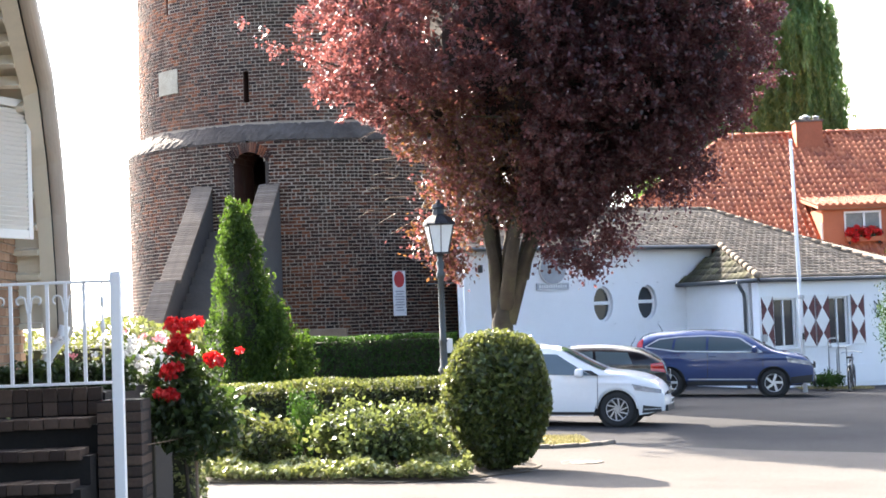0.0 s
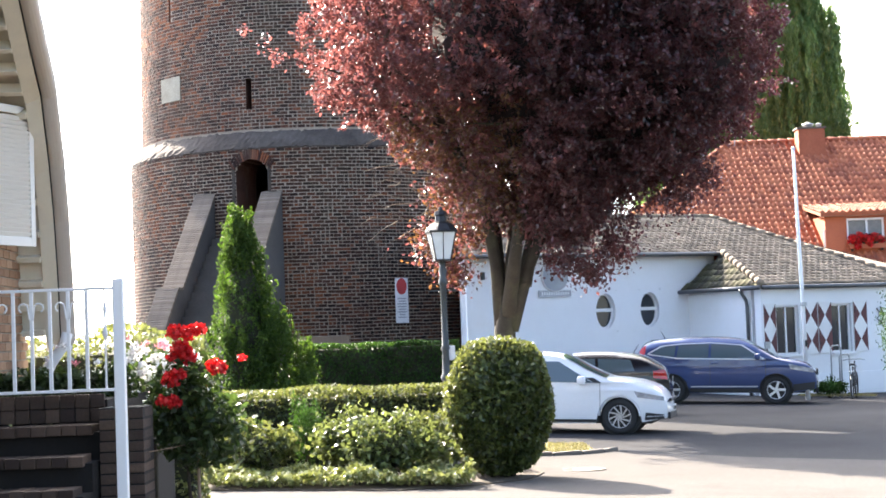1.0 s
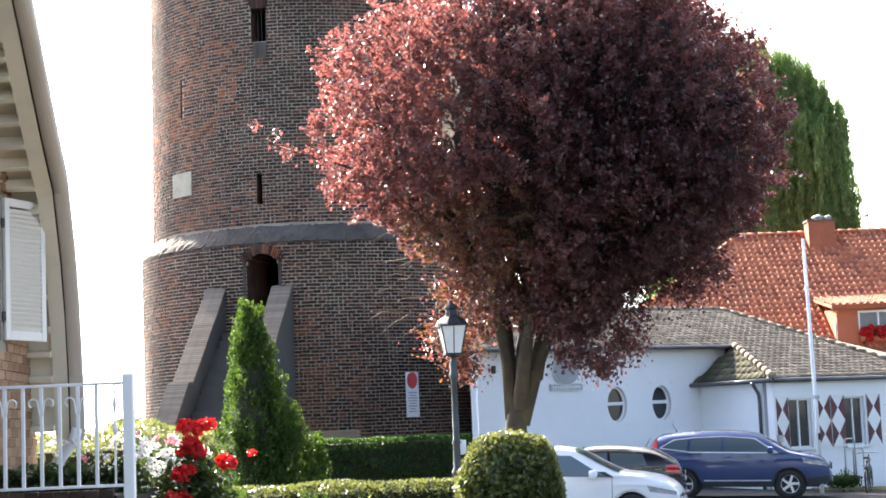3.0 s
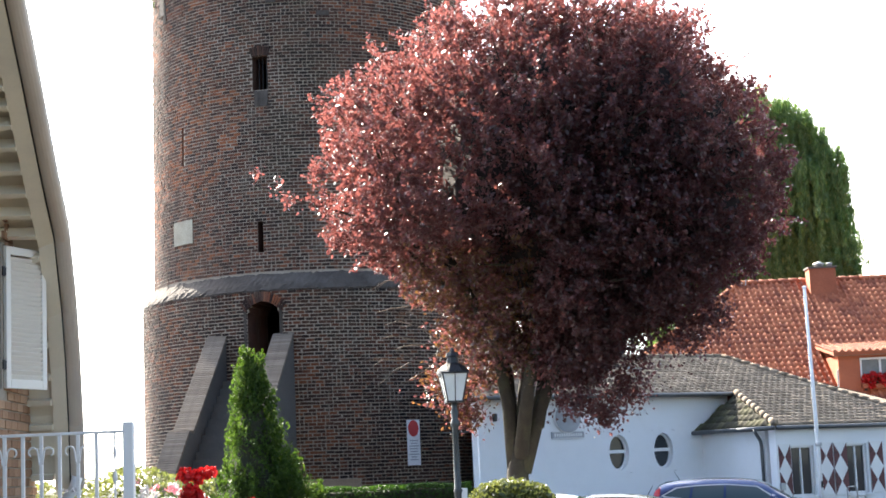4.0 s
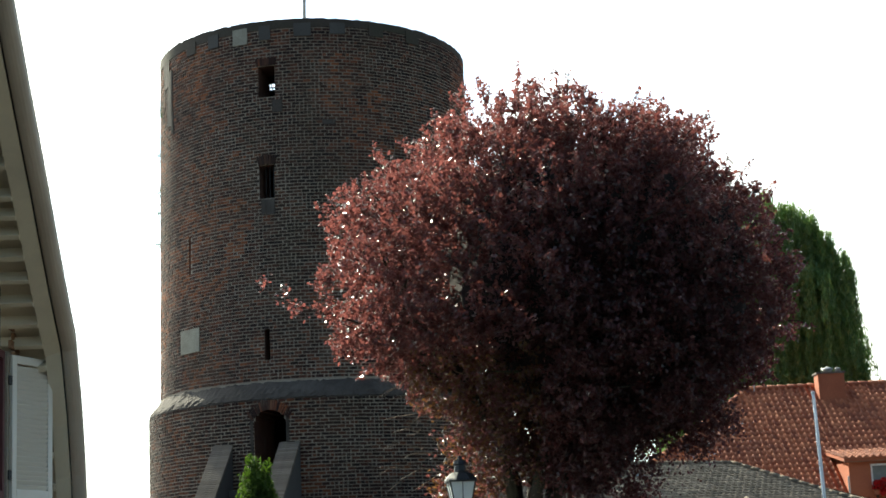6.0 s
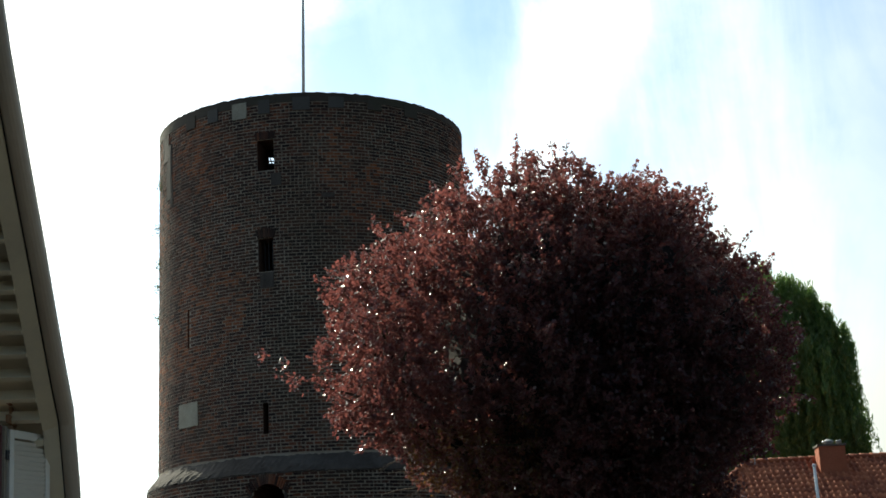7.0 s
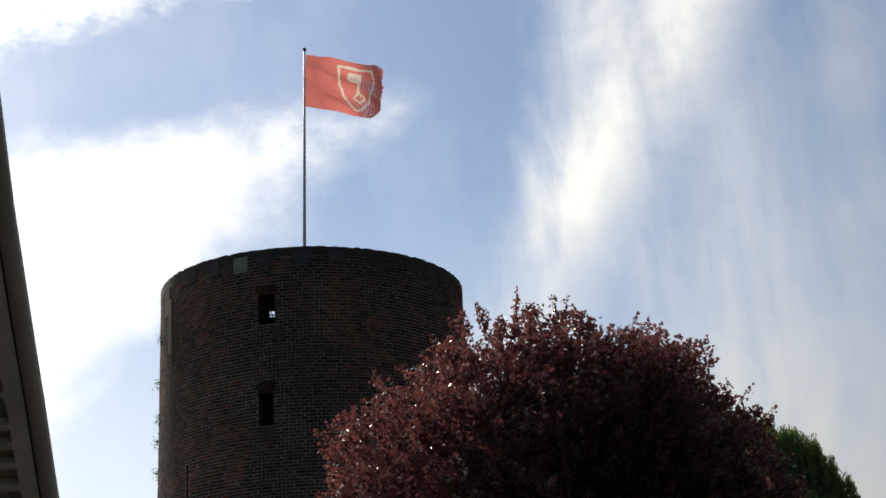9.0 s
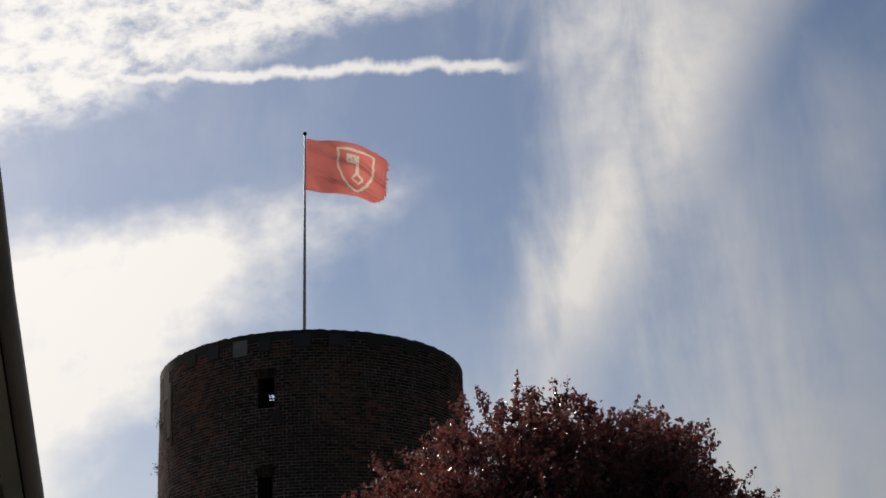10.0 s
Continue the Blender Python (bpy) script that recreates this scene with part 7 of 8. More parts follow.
HATCH = dict(
    top=[(-1.95, 0.82), (-1.90, 0.96), (-1.72, 1.10), (-1.35, 1.28), (-0.8, 1.345), (-0.2, 1.355), (0.25, 1.31), (0.7, 1.10), (1.0, 0.96), (1.4, 0.90), (1.75, 0.80), (1.95, 0.58)],
    width=1.70, belt=0.93, roof=1.37, axles=(-1.22, 1.22), wheel=0.30, sill=0.20, spokes=7, twist=0, spoke_w=0.05, arch_trim=False,
    windows=[[(-0.35, 0.96), (0.70, 0.945), (0.2, 1.245), (-0.33, 1.265)], [(-1.2, 0.99), (-0.41, 0.965), (-0.39, 1.265), (-1.1, 1.235)]],
    screens=[(0.22, 0.94, 0.9), (-1.84, -1.38, 0.84)],
    patches=[([(-1.92, 0.80), (-1.60, 0.84), (-1.60, 0.99), (-1.86, 1.02)], "tail", "tail_light", "red tail light"), ([(1.4, 0.66), (1.88, 0.62), (1.84, 0.72), (1.4, 0.80)], "headlight", "headlight", "clear headlight")],
    mirror=(0.58, 1.0), mirror_paint="car_black", handles=[(-0.25, 0.84)], rails=None, rail_mat="trim_black", gaps=[-0.37, 0.8], grille=(0.6, 0.06), aerial=-1.15, paint="car_black", paint_label="glossy black body")


def park(x, y, turn, over=0.0):
    """On the sloping street."""
    return Matrix.Translation((x, y, ground_z(x) + over)) @ pose(0, 0, 0, 0, math.degrees(math.atan(GROUND_FALL)), 0) @ pose(0, 0, 0, 0, 0, turn)


build_car("blue_suv", park(7.10, 42.4, -11), SUV, "metallic blue sport utility car parked before the white house")
build_car("white_estate_car", park(1.93, 30.9, -13), ESTATE, "glossy white estate car parked beside the hedge")
build_car("black_hatchback", park(2.95, 37.0, 172), HATCH, "black hatchback parked between the other cars")


# ---- street furniture ----
def build_lamp_post():
    x, y = -0.06, 29.4
    p = thing("street_lamp", Matrix.Translation((x, y, ground_z(x))), "grey cast-iron street lamp with a four-sided glass lantern", "street lamp")
    part("column", lathe([(0.15, -0.05), (0.15, 0.18), (0.11, 0.24), (0.10, 0.75), (0.125, 0.80), (0.125, 0.86), (0.09, 0.92), (0.075, 1.0), (0.10, 1.04), (0.10, 1.08), (0.07, 1.14), (0.062, 1.55), (0.085, 1.59), (0.06, 1.63), (0.055, 2.7), (0.08, 2.74), (0.08, 2.80), (0.055, 2.86), (0.075, 2.98), (0.05, 3.05), (0.06, 3.16)], 18), "dark_metal", p, "fluted grey column", None, True)
    part("ladder_bar", tube([(-0.24, 0, 2.62), (0.24, 0, 2.62)], [0.014, 0.014], 8), "dark_metal", p, "thin cross bar")
    part("small_panel", box_bm([(0.11, 0.03, 1.50, 0.12, 0.02, 0.26)], 0.006), "sign_white", p, "small white panel on the column")
    z0, z1, a, b = 3.18, 3.66, 0.135, 0.225
    lan = part("lantern_base", box_bm([(0, 0, z0 - 0.015, 2 * a + 0.04, 2 * a + 0.04, 0.03)], 0.006), "black_metal", p, "dark lantern frame", pose(0, 0, 0, 0, 0, 10))
    part("lantern_collar", box_bm([(0, 0, z1 + 0.015, 2 * b + 0.06, 2 * b + 0.06, 0.03)], 0.006), "black_metal", lan, "")
    for k in range(4):
        sx, sy = ((-1, -1), (1, -1), (1, 1), (-1, 1))[k]
        part("glazing_bar", tube([(sx * a, sy * a, z0), (sx * b, sy * b, z1)], [0.014, 0.014], 6), "black_metal", lan, "")
        ex, ey = ((1, -1), (1, 1), (-1, 1), (-1, -1))[k]
        part("lamp_pane", ([(sx * a, sy * a, z0), (ex * a, ey * a, z0), (ex * b, ey * b, z1), (sx * b, sy * b, z1)], [(0, 1, 2, 3)]), "lamp_glass", lan, "milky glass pane")
        mx, my = (sx + ex) / 2, (sy + ey) / 2
        part("glazing_bar", tube([(mx * (a + 0.004), my * (a + 0.004), z0), (mx * (b + 0.004), my * (b + 0.004), z1)], [0.008, 0.008], 6), "black_metal", lan, "")
    part("lantern_roof", lathe([(b * 1.36, z1 + 0.03), (b * 1.28, z1 + 0.06), (0.20, z1 + 0.15), (0.11, z1 + 0.20), (0.10, z1 + 0.30), (0.13, z1 + 0.32), (0.11, z1 + 0.37), (0.05, z1 + 0.41), (0.02, z1 + 0.47)], 8), "black_metal", p, "dark pointed lantern roof", pose(0, 0, 0, 0, 0, 32.5))


def build_sign():
    phi = 33.4
    at = on_tower(phi, 0.0, 0.03)
    p = thing("no_parking_sign", Matrix.Translation((at.x, at.y, 0)) @ pose(0, 0, 0, 0, 0, phi), "white sign panel with a red round symbol, fixed to the tower", "road sign")
    pan = part("panel", box_bm([(0, -0.04, 2.89, 0.46, 0.012, 1.37)], 0.004), "sign_white", p, "tall white panel")
    for z in (2.45, 3.3):
        part("bracket", box_bm([(0, 0.0, z, 0.30, 0.08, 0.05)], 0.004), "grey_metal", p, "")
    part("round_symbol", lathe([(0.185, 0), (0.185, 0.004)], 28), "sign_red", pan, "red round symbol", Matrix.Translation((0, -0.047, 3.32)) @ pose(0, 0, 0, 90, 0, 0) @ Matrix.Diagonal((1, 1.35, 1, 1)))
    for k, w in enumerate((0.30, 0.24, 0.34, 0.31, 0.26, 0.34, 0.20, 0.29)):
        part("writing_bar", box_bm([(0, -0.048, 2.95 - k * 0.082, w, 0.004, 0.033)]), "sign_grey", pan, "")


def build_white_pole():
    x, y = 9.55, 44.0
    p = thing("white_pole", Matrix.Translation((x, y, ground_z(x))), "tall bare white flagpole before the white house", "flagpole")
    part("pole", tube([(0.0, 0, -0.2), (-0.02, 0, 2.6), (-0.08, 0, 6.75)], [0.06, 0.056, 0.042], 14), "white", p, "white painted pole", None, True)
    part("cap", lathe([(0.05, 0), (0.06, 0.03), (0.02, 0.07)], 12), "white", p, "", Matrix.Translation((-0.08, 0, 6.74)))
    part("cleat", box_bm([(0, -0.08, 1.5, 0.05, 0.05, 0.18)], 0.01), "black_metal", p, "dark cleat")
    part("collar", lathe([(0.085, 2.5), (0.09, 2.55), (0.085, 2.6)], 14), "grey_metal", p, "")


def build_bicycle():
    b = thing("bicycle", Matrix.Translation((10.95, 44.6, ground_z(10.95))) @ pose(0, 0, 0, 0, 0, 70), "dark bicycle leaning beside the house wall", "bicycle")
    R = 0.33
    for x in (-0.52, 0.52):
        w = part("wheel", joined([tube([(x + R * math.cos(t), 0, R + R * math.sin(t)) for t in np.linspace(0, 2 * math.pi, 29)], [0.02] * 29, 6, False)]), "tyre", b, "thin black tyre", None, True)
        part("spokes", joined([tube([(x, 0, R), (x + (R - 0.01) * math.cos(t), 0, R + (R - 0.01) * math.sin(t))], [0.004, 0.004], 4, False) for t in np.linspace(0, 2 * math.pi, 17)[:-1]]), "grey_metal", w, "")
        part("mudguard", tube([(x + (R + 0.03) * math.cos(t), 0, R + (R + 0.03) * math.sin(t)) for t in np.linspace(0.4, 2.9, 14)], [0.022] * 14, 6), "black_metal", b, "")
    part("frame", joined([tube(q, [0.018] * len(q), 8) for q in ([(-0.52, 0, R), (-0.08, 0, 0.30)], [(-0.08, 0, 0.30), (-0.22, 0, 0.86)], [(-0.52, 0, R), (-0.2, 0, 0.80)], [(-0.08, 0, 0.30), (0.36, 0, 0.78)], [(-0.2, 0, 0.78), (0.35, 0, 0.86)], [(0.52, 0, R), (0.38, 0, 0.75), (0.33, 0, 1.0)])]), "black_metal", b, "dark steel frame")
    part("handlebar", tube([(0.18, -0.28, 1.03), (0.34, -0.18, 1.05), (0.34, 0.18, 1.05), (0.18, 0.28, 1.03)], [0.014] * 4, 8), "grey_metal", b, "swept handlebar", None, True)
    part("saddle", box_bm([(-0.25, 0, 0.92, 0.26, 0.15, 0.06)], 0.025), "trim_black", b, "black saddle")
    part("carrier", box_bm([(-0.6, 0, 0.74, 0.36, 0.12, 0.015)]), "grey_metal", b, "")
    part("headlamp", lathe([(0.03, 0), (0.045, 0.05), (0.03, 0.07)], 12), "grey_metal", b, "", Matrix.Translation((0.42, 0, 0.86)) @ pose(0, 0, 0, 0, 90, 0))
    for k, x in enumerate((10.45, 10.72)):
        r = thing("bicycle_stand", Matrix.Translation((x, 45.0 + 0.2 * k, ground_z(x))), "thin grey metal hoop for leaning bicycles", "bicycle stand", "bicycle stands by the house")
        part("hoop", tube([(0, 0, -0.1), (0, 0, 1.35 - 0.25 * k), (0.05, 0, 1.42 - 0.25 * k), (0.26, 0.1, 1.42 - 0.25 * k), (0.3, 0.1, 1.35 - 0.25 * k), (0.3, 0.1, -0.1)], [0.02] * 6, 8), "grey_metal", r, "", None, True)


def build_plank_rail():
    x, y = -3.55, 46.4
    b = thing("plank_rail", Matrix.Translation((x, y, ground_z(x))), "broad brown plank rail on posts at the tower's foot", "rail")
    part("plank", box_bm([(0, 0, 1.72 - ground_z(x), 1.5, 0.05, 0.32)], 0.012), "wood", b, "brown wooden plank")
    for sx in (-0.62, 0.62):
        part("post", box_bm([(sx, 0.06, 0.85, 0.08, 0.07, 1.8)], 0.008), "wood", b, "")


build_lamp_post()
build_sign()
build_white_pole()
build_bicycle()
build_plank_rail()


# ---- house beside the steps ----
FOOT, NEAR = Vector((-3.41, 15.0, 0)), Vector((-2.92, 10.0, 0))
ALONG = (NEAR - FOOT).normalized()
ROOFLINE = [(0.0, 1.93), (0.08, 2.5), (0.24, 3.05), (0.45, 3.5), (0.87, 4.08), (1.5, 4.43), (2.1, 4.80), (2.55, 5.09), (3.3, 5.53), (4.23, 6.10), (4.9, 6.62), (6.2, 7.45), (8.0, 8.6)]


def eave(s, z, out):
    """A point along the curved roof edge; out: metres towards the wall."""
    return FOOT + ALONG * s + Vector((-out, 0, z))


def strip_along(profile, n_line):
    """Sweep a small profile (towards the wall, up) along the roof edge."""
    v, f = [], []
    k = len(profile)
    for s, z in n_line:
        v += [tuple(eave(s, z + dz, do)) for do, dz in profile]
    for i in range(len(n_line) - 1):
        for j in range(k):
            a, b = i * k + j, i * k + (j + 1) % k
            f.append((a, b, b + k, a + k))
    f += [tuple(range(k))[::-1], tuple((len(n_line) - 1) * k + j for j in range(k))]
    return v, f


def fine_roofline():
    s0 = []
    for (a, b), (c, d) in zip(ROOFLINE, ROOFLINE[1:]):
        for k in range(5):
            s0.append((a + (c - a) * k / 5, b + (d - b) * k / 5))
    return s0 + [ROOFLINE[-1]]


def build_left_house():
    h = thing("brick_house", (0, 0, 0), "tan brick house with a steep flared roof edge and white shutter", "house")
    line = fine_roofline()
    half = [(0.065 - 0.068 * math.cos(t), -0.06 * math.sin(t) + 0.01) for t in np.linspace(0, math.pi, 9)] + [(0.13, 0.06), (0.0, 0.06)]
    part("gutter", strip_along(half, line), "verge", h, "beige half-round edge trim", None, False)
    part("fascia", strip_along([(0.14, -0.05), (0.14, 0.09), (0.27, 0.05), (0.27, -0.09)], line), "cream", h, "cream painted edge board")
    # dark strip put in for the shadow between trim and edge board
    part("shadow_gap", strip_along([(0.128, -0.02), (0.128, 0.04), (0.142, 0.04), (0.142, -0.02)], line), "inside", h, "")
    part("soffit", strip_along([(0.27, 0.07), (0.27, 0.09), (0.95, 0.05), (0.95, 0.03)], line), "cream", h, "cream soffit boards")
    part("roof_edge", strip_along([(0.0, 0.062), (0.0, 0.10), (1.3, 0.2), (1.3, 0.12)], line), "roof_grey", h, "grey tiled roof edge")
    # rafter ends across the soffit
    dist = 0.0
    for (a, b), (c, d) in zip(line, line[1:]):
        dist += math.hypot(c - a, d - b)
        if dist > 0.21:
            dist = 0
            ang = math.atan2(d - b, c - a)
            p = eave(a, b - 0.03, 0.56)
            m = slope_frame(p, (1, 0, 0), ALONG * math.cos(ang) + Vector((0, 0, math.sin(ang))))
            part("rafter_end", box_bm([(0, 0, 0.02, 0.58, 0.055, 0.10)], 0.006), "cream", h, "", m)
    # downspout at the foot
    part("downspout", tube([(-3.47, 14.95, 2.0), (-3.50, 14.95, 1.90), (-3.68, 14.98, 1.66), (-3.74, 15.0, 1.52), (-3.74, 15.0, 0.3)], [0.05] * 5, 12), "white", h, "white bent downspout", None, True)
    # wall: mortar body and bricks on the face that shows
    wo, wd = Vector((-3.9, 15.2, 0)), Vector((0.3, -5.0, 0)).normalized()
    wn = Vector((-wd.y, wd.x, 0))

    def on_wall(s, z, out=0.0):
        return wo + wd * s + wn * out + Vector((0, 0, z))
    fr = Matrix.Identity(4)
    for i, c in enumerate((wd, Vector((0, 0, 1)), wn)):
        fr[0][i], fr[1][i], fr[2][i] = c
    fr.translation = wo
    wall = part("wall", box_bm([((a + b) / 2, (c + d) / 2, -0.162, b - a, d - c, 0.3) for a, b, c, d in wall_boxes(0.0, 7.5, -0.1, 4.0, [(1.42, 2.6, 2.75, 4.0)])] + [(4.6, 4.9, -0.162, 5.8, 1.8, 0.3), (5.6, 6.4, -0.162, 3.8, 1.3, 0.3)]), "house_mortar", h, "tan mortar behind the bricks", fr)
    part("back_wall", box_bm([(-5.4, 15.3, 1.9, 2.8, 0.25, 4.0)]), "house_mortar", h, "plain rear wall")
    # flat-topped gable filling under the roof edge
    half_mesh = mesh_of("brick", box_bm([(0, 0, 0, 0.235, 0.070, 0.03)], 0.004), "house_brick")
    z, row = 1.0, 0
    while z < 4.4:
        s = 0.0 if row % 2 else -0.12
        while s < 1.9:
            sc = s + 0.12
            if sc > 0.05 and not (1.25 < sc < 2.8 and z > 2.68) and not (z > 3.95 and sc < 0.5):
                ob = new("brick", half_mesh)
                ob.parent = wall
                ob.matrix_basis = Matrix.Translation((sc, z, -0.014 + random.uniform(-0.002, 0.003)))
            s += 0.245
        z += 0.081
        row += 1
    # window with its dark frame
    win = part("window", box_bm([(0, 0, 0.59, 1.16, 0.10, 0.07), (0, 0, -0.59, 1.16, 0.10, 0.07), (-0.55, 0, 0, 0.07, 0.10, 1.12), (0.55, 0, 0, 0.07, 0.10, 1.12), (0, 0, 0, 0.06, 0.08, 1.12)], 0.006), "maroon", h, "maroon window frame", fr @ Matrix.Translation((2.01, 3.375, -0.08)) @ pose(0, 0, 0, -90, 0, 0))
    part("pane", box_bm([(0, 0, 0, 1.04, 0.012, 1.12)]), "pane", win, "")
    # louvred shutter, swung half open on its hinge
    a, b = Vector((-3.815, 13.85, 2.76)), Vector((-3.597, 14.35, 2.76))
    w = (b - a).length
    sm = slope_frame(a, b - a, (0, 0, 1))
    H = 1.22
    sh = part("shutter", box_bm([(0.03, H / 2, 0, 0.06, H, 0.035), (w - 0.03, H / 2, 0, 0.06, H, 0.035), (w / 2, 0.04, 0, w - 0.12, 0.08, 0.035), (w / 2, H - 0.035, 0, w - 0.12, 0.07, 0.035)], 0.006), "shutter_paint", h, "white louvred window shutter", sm)
    for k in range(26):
        part("louvre", box_bm([(w / 2, 0.10 + k * 0.0405, 0, w - 0.12, 0.046, 0.008, pose(0, 0, 0, 38, 0, 0))]), "shutter_paint", sh, "")
    for zc in (0.2, 1.0):
        part("hinge", box_bm([(-0.01, zc, 0.0, 0.06, 0.08, 0.03)], 0.004), "black_metal", sh, "")


build_left_house()


# ---- brick steps, pier and railing ----
def build_steps():
    st = thing("brick_steps", (-3.35, 12.0, 0), "dark brick steps with bricks laid on edge", "steps")
    st["kind"] = "structure"
    X0, X1 = -0.95, 0.78
    part("terrace", box_bm([((X0 + X1 - 0.6) / 2, 1.75, 0.74, X1 - X0 + 0.6, 2.9, 1.46)]), "step_joint", st, "raised terrace behind the steps")
    shared = mesh_of("brick", box_bm([(0, 0, 0, 0.104, 0.30, 0.075)], 0.006), "step_brick")
    face = mesh_of("brick", box_bm([(0, 0, 0, 0.104, 0.06, 0.10)], 0.006), "step_brick")
    rng = np.random.default_rng(3)
    for k in range(7):
        z = 1.30 - 0.205 * k
        y = -0.32 * k
        if z < 0.05:
            break
        part("step_core", box_bm([((X0 + X1) / 2, y + 0.16 + 0.06, (z - 0.06) / 2, X1 - X0, 0.34, z - 0.05)]), "step_joint", st, "")
        n = int((X1 - X0) / 0.112)
        for i in range(n):
            x = X0 + 0.056 + i * 0.112
            ob = new("brick", shared)
            ob.parent, ob.matrix_basis = st, pose(x, y + 0.13, z - 0.037 + rng.uniform(-0.004, 0.003), rng.uniform(-0.8, 0.8), rng.uniform(-0.8, 0.8), rng.uniform(-0.6, 0.6))
    for i in range(int((X1 - X0 + 0.3) / 0.112)):
        ob = new("brick", face)
        ob.parent, ob.matrix_basis = st, pose(X0 - 0.3 + 0.056 + i * 0.112, 0.30 + rng.uniform(-0.004, 0.004), 1.36, 0, 0, 0)
        ob = new("brick", face)
        ob.parent, ob.matrix_basis = st, pose(X0 - 0.3 + 0.056 + i * 0.112, 0.30 + rng.uniform(-0.004, 0.004), 1.465, 0, 0, 0)
    part("dry_leaf", leaves(np.array([(0.12, 0.05, 1.315), (0.42, 0.02, 1.315), (-0.2, 0.1, 1.315)]), 0.05, 4, 0.7, 0, 0.9), "variegated", st, "fallen pale leaf")

    pier = thing("brick_pier", (-2.39, 12.1, 0), "stepped dark brick pier beside the steps", "pier")
    pier["kind"] = "structure"
    part("pier_core", box_bm([(0, 0, 0.71, 0.318, 0.388, 1.42)]), "step_joint", pier, "")
    pb = mesh_of("brick", box_bm([(0, 0, 0, 0.155, 0.40, 0.066)], 0.006), "step_brick")
    for r in range(18):
        for sx in (-0.082, 0.082):
            ob = new("brick", pb)
            ob.parent, ob.matrix_basis = pier, pose(sx, 0, 0.035 + r * 0.079, 0, 0, random.uniform(-0.6, 0.6))

    rail = thing("railing", (-2.45, 12.22, 1.5), "white painted iron railing with small scrolls", "railing")
    L = 1.75
    part("top_rail", box_bm([(-L / 2, 0, 0.80, L, 0.035, 0.022)], 0.005), "white", rail, "")
    part("bottom_rail", box_bm([(-L / 2, 0, 0.045, L, 0.025, 0.022)], 0.004), "white", rail, "")
    for k in range(13):
        x = -0.105 - k * 0.1365
        part("bar", box_bm([(x, 0, 0.42, 0.026 if k else 0.014, 0.026 if k else 0.014, 0.75)], 0.004), "white", rail, "")
        if k in (2, 4, 6, 8, 10):
            for sx in (-1, 1):
                pts = []
                for j in range(12):
                    t = j / 11
                    if t < 0.35:
                        q = t / 0.35
                        pts.append((x + sx * (0.012 + 0.012 * q), -0.012, 0.58 + 0.09 * q))
                    else:
                        a = math.pi * (1 - (t - 0.35) / 0.65 * 1.35)
                        pts.append((x + sx * (0.058 + 0.034 * math.cos(a)), -0.012, 0.672 + 0.034 * math.sin(a)))
                part("scroll", tube(pts, [0.007] * 12, 6), "white", rail, "", None, True)
        if k == 0:
            part("spindle", lathe([(0.007, 0.42), (0.02, 0.45), (0.02, 0.47), (0.008, 0.52), (0.008, 0.60), (0.018, 0.64), (0.012, 0.68), (0.007, 0.70)], 10), "white", rail, "", Matrix.Translation((x, 0, 0)), True)
    for x in (-0.03, -1.6):
        part("foot", box_bm([(x, 0, -0.03, 0.03, 0.03, 0.16)]), "white", rail, "")
    post = thing("white_post", (-2.33, 11.62, 0), "plain white square newel post beside the steps", "post")
    part("shaft", box_bm([(0, 0, 1.16, 0.075, 0.075, 2.34)], 0.008), "white", post, "")
    part("cap", box_bm([(0, 0, 2.335, 0.07, 0.07, 0.02)], 0.006), "white", post, "")
    part("rail_arm", tube([(0, 0, 2.28), (-0.12, 0.6, 2.30)], [0.015, 0.015], 8), "white", post, "thin arm to the railing")


build_steps()


def blooms(name, parent, spots, mat, seed, label, n=70):
    for k, (x, y, z, r) in enumerate(spots):
        part(name, leaves(shell(int(n * (r / 0.06) ** 1.3), (x, y, z), (r, r, r * 0.8), seed + k, 0.6), r * 0.62, seed + 40 + k, 0.9), mat, parent, label)


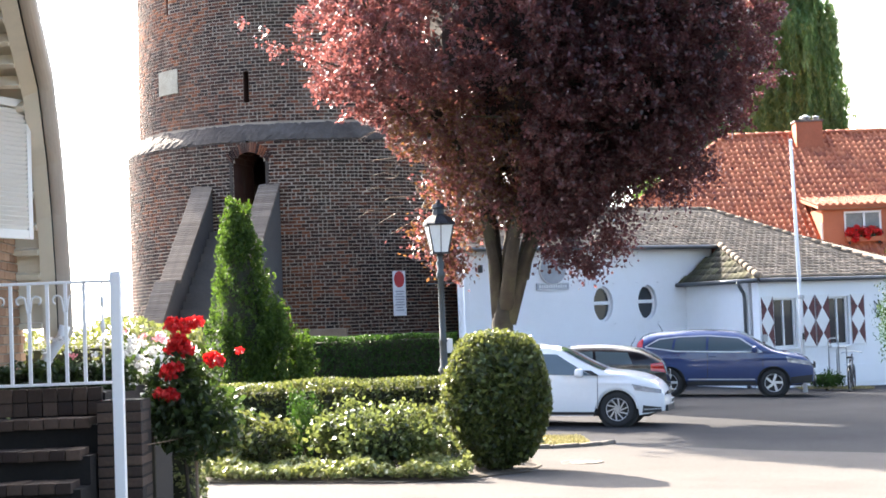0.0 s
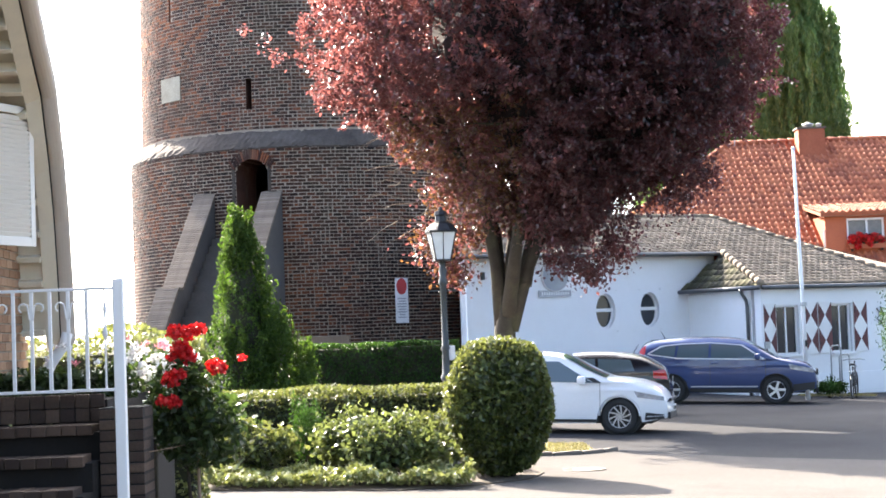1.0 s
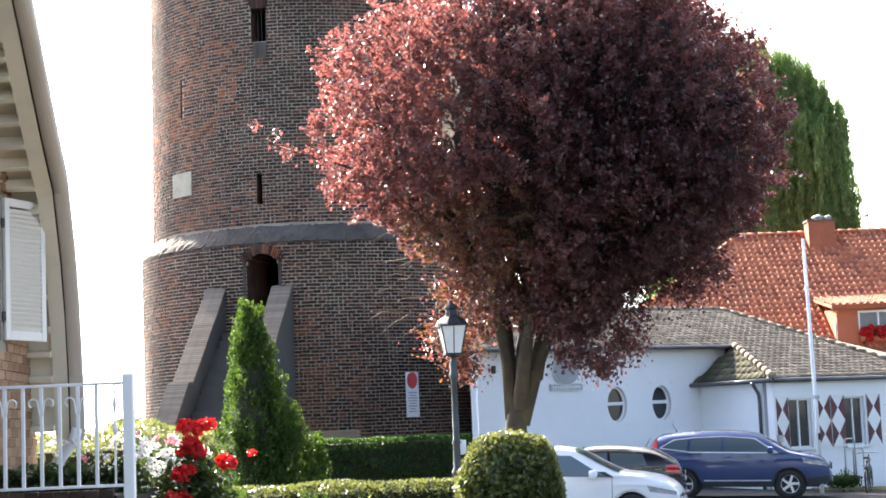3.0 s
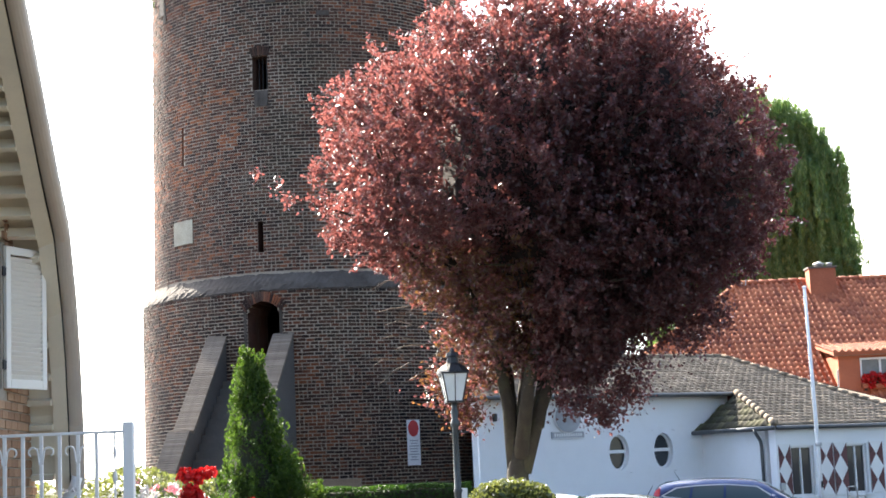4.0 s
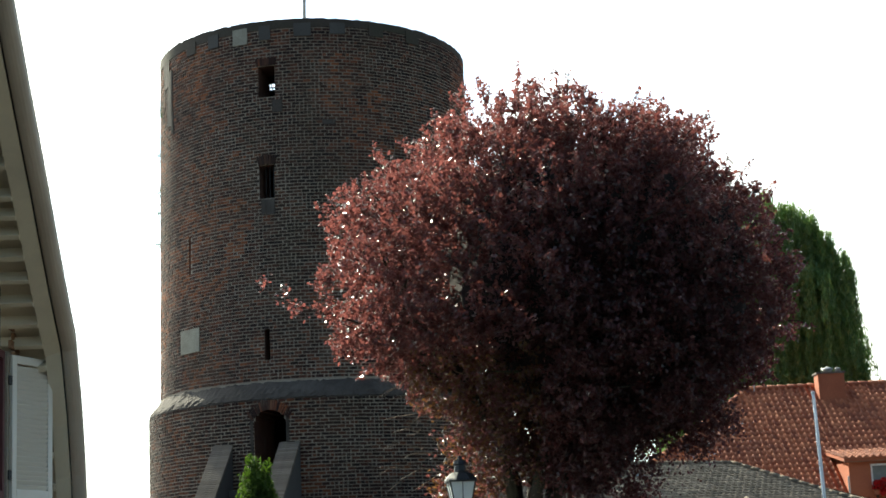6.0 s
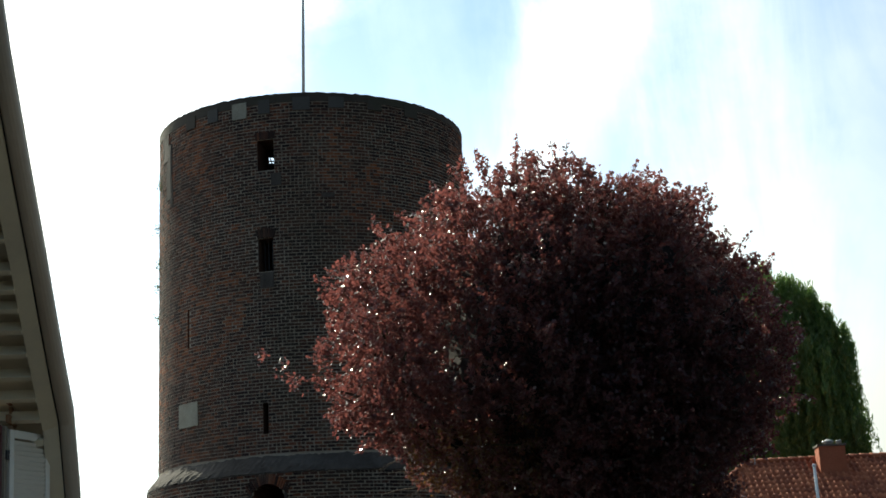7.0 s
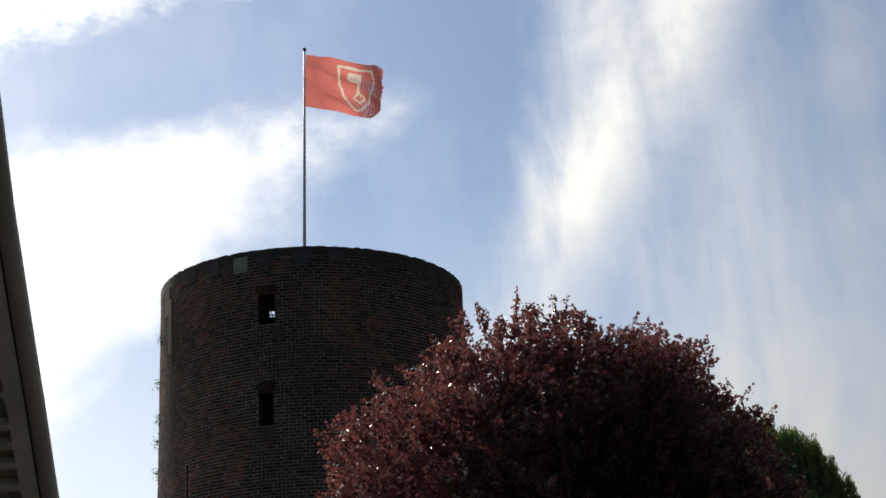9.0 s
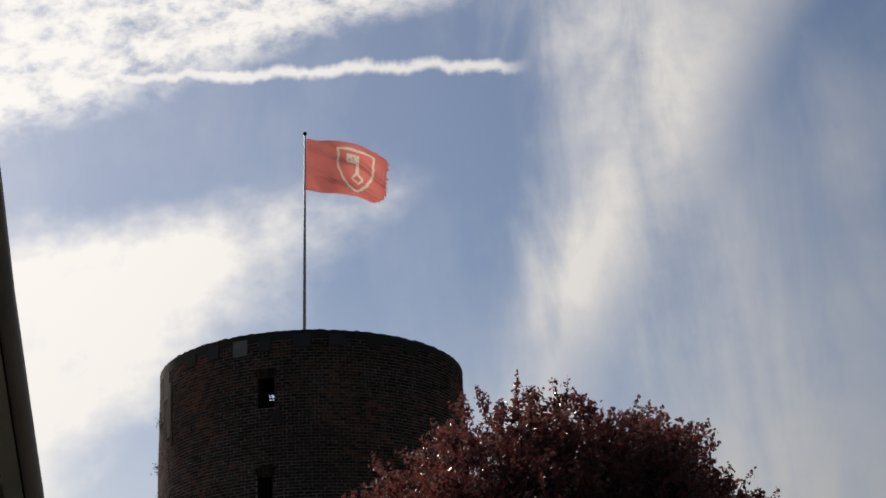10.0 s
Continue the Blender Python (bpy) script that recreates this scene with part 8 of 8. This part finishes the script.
def build_roses():
    b = thing("red_rose_bush", (-2.03, 12.7, ground_z(-2.03)), "standard rose with big red blooms on a thin stem", "rose bush")
    part("stem", tube([(0.0, 0, -0.05), (0.0, 0.02, 0.5), (-0.02, 0, 0.95), (0, 0, 1.3)], [0.018, 0.016, 0.014, 0.010], 8), "bark", b, "")
    part("stake", tube([(0.07, 0.03, -0.05), (0.06, 0.03, 0.95)], [0.013, 0.013], 8), "wood", b, "thin wooden stake")
    rng = np.random.default_rng(81)
    P = np.concatenate([shell(1500, (0.10, 0, 1.14), (0.36, 0.3, 0.30), 82, 0.9), shell(500, (0.0, 0, 1.52), (0.26, 0.22, 0.22), 83, 0.9), shell(300, (-0.22, 0, 1.25), (0.18, 0.2, 0.2), 84, 0.9)])
    tagged(part("foliage", leaves(P, 0.075, 85, 0.65, 0.15), "rose_leaf", b, "dark green rose leaves"), "", "", "", "stuff")
    for k in range(7):
        q = Vector((rng.uniform(-0.2, 0.25), rng.uniform(-0.1, 0.1), rng.uniform(1.4, 1.7)))
        part("cane", tube([(0, 0, 1.2), q * 0.5 + Vector((0, 0, 0.65)), q], [0.009, 0.007, 0.005], 6), "bark", b, "")
    blooms("bloom", b, [(-0.06, -0.12, 1.90, 0.075), (0.04, -0.1, 1.885, 0.07), (0.12, -0.12, 1.915, 0.06), (-0.02, -0.15, 1.76, 0.085), (0.03, -0.12, 1.70, 0.07), (-0.07, -0.12, 1.71, 0.06), (-0.09, -0.2, 1.54, 0.07), (-0.03, -0.2, 1.57, 0.06), (0.245, -0.15, 1.62, 0.075), (-0.10, -0.2, 1.37, 0.06), (-0.17, -0.2, 1.38, 0.05), (-0.05, -0.2, 1.36, 0.05), (0.42, 0.1, 1.68, 0.04)], "red_petal", 90, "full red rose bloom")
    w = thing("white_flower_bush", (-2.55, 14.1, ground_z(-2.55)), "bushy border of white and pink flowers", "flower bush")
    part("stem", tube([(0, 0, -0.05), (0, 0, 1.2)], [0.03, 0.02], 7), "bark", w, "")
    P = np.concatenate([shell(2400, (0.05, 0.1, 1.30), (0.62, 0.35, 0.46), 101, 0.8), shell(900, (-0.6, 0.1, 1.25), (0.45, 0.3, 0.34), 102, 0.8)])
    tagged(part("foliage", leaves(P, 0.07, 103, 0.65, 0.1), "rose_leaf", w, "dark green leaves"), "", "", "", "stuff")
    rng = np.random.default_rng(104)
    spots = [(rng.uniform(-0.42, 0.42), -0.30 + rng.uniform(-0.1, 0.2), 1.62 + rng.uniform(-0.22, 0.18), rng.uniform(0.035, 0.062)) for _ in range(40)]
    spots += [(rng.uniform(-0.92, -0.5), rng.uniform(-0.2, 0.1), rng.uniform(1.50, 1.82), rng.uniform(0.03, 0.045)) for _ in range(12)]
    spots += [(-0.10, -0.3, 1.38, 0.06), (0.40, -0.35, 1.58, 0.06), (0.34, -0.3, 1.50, 0.05), (0.46, -0.3, 1.46, 0.05), (0.28, -0.35, 1.55, 0.05), (0.5, -0.3, 1.40, 0.045), (0.45, -0.3, 1.33, 0.04), (0.25, -0.9, 1.60, 0.06), (0.34, -0.9, 1.62, 0.05), (0.36, -0.9, 1.52, 0.05), (-0.05, -1.0, 1.40, 0.055), (0.2, -0.95, 1.48, 0.05)]
    blooms("bloom", w, spots, "white_petal", 110, "white flower head", 34)
    blooms("bloom", w, [(0.15, -0.34, 1.78, 0.055), (0.0, -0.3, 1.80, 0.045), (-0.16, -0.3, 1.86, 0.04), (-0.62, -0.2, 1.66, 0.04)], "pink_petal", 160, "pink flower head", 40)
    v = thing("variegated_hedge", (-3.35, 16.2, ground_z(-3.35)), "yellow-green variegated hedge behind the flowers", "hedge")
    bm = box_bm([(0, 0, 0.85, 1.7, 0.5, 1.7)], 0.1)
    part("inner_core", bm, "shade_core", v, "solid core, its dark colour standing for shade")
    tagged(part("foliage", leaves(box_shell(7000, (-0.98, -0.4, 0), (0.98, 0.4, 1.87), 120, 0.16, 0.07), 0.06, 121, 0.65), "variegated", v, "yellow-edged leaves"), "", "", "", "stuff")
    low = thing("terrace_plants", (-3.2, 13.0, 1.2), "dark leafy plants along the terrace edge", "plants")
    part("stem", tube([(0, 0, -1.2), (0, 0, 0.3)], [0.02, 0.02], 6), "bark", low, "")
    tagged(part("foliage", leaves(np.concatenate([shell(420, (-0.42 + 0.2 * k, 0, 0.36 + 0.03 * math.sin(3 * k)), (0.15, 0.12, 0.16), 130 + k, 0.8) for k in range(6)]), 0.06, 137, 0.6), "rose_leaf", low, ""), "", "", "", "stuff")
    cord = thing("garden_cord", (-2.24, 12.1, 1.08), "thin pale cord tied from the pier to the rose", "cord")
    part("line", tube([(0, 0, 0.0), (0.12, 0.3, 0.005), (0.24, 0.6, 0.015)], [0.004] * 3, 5), "wood", cord, "")


build_roses()

motions()
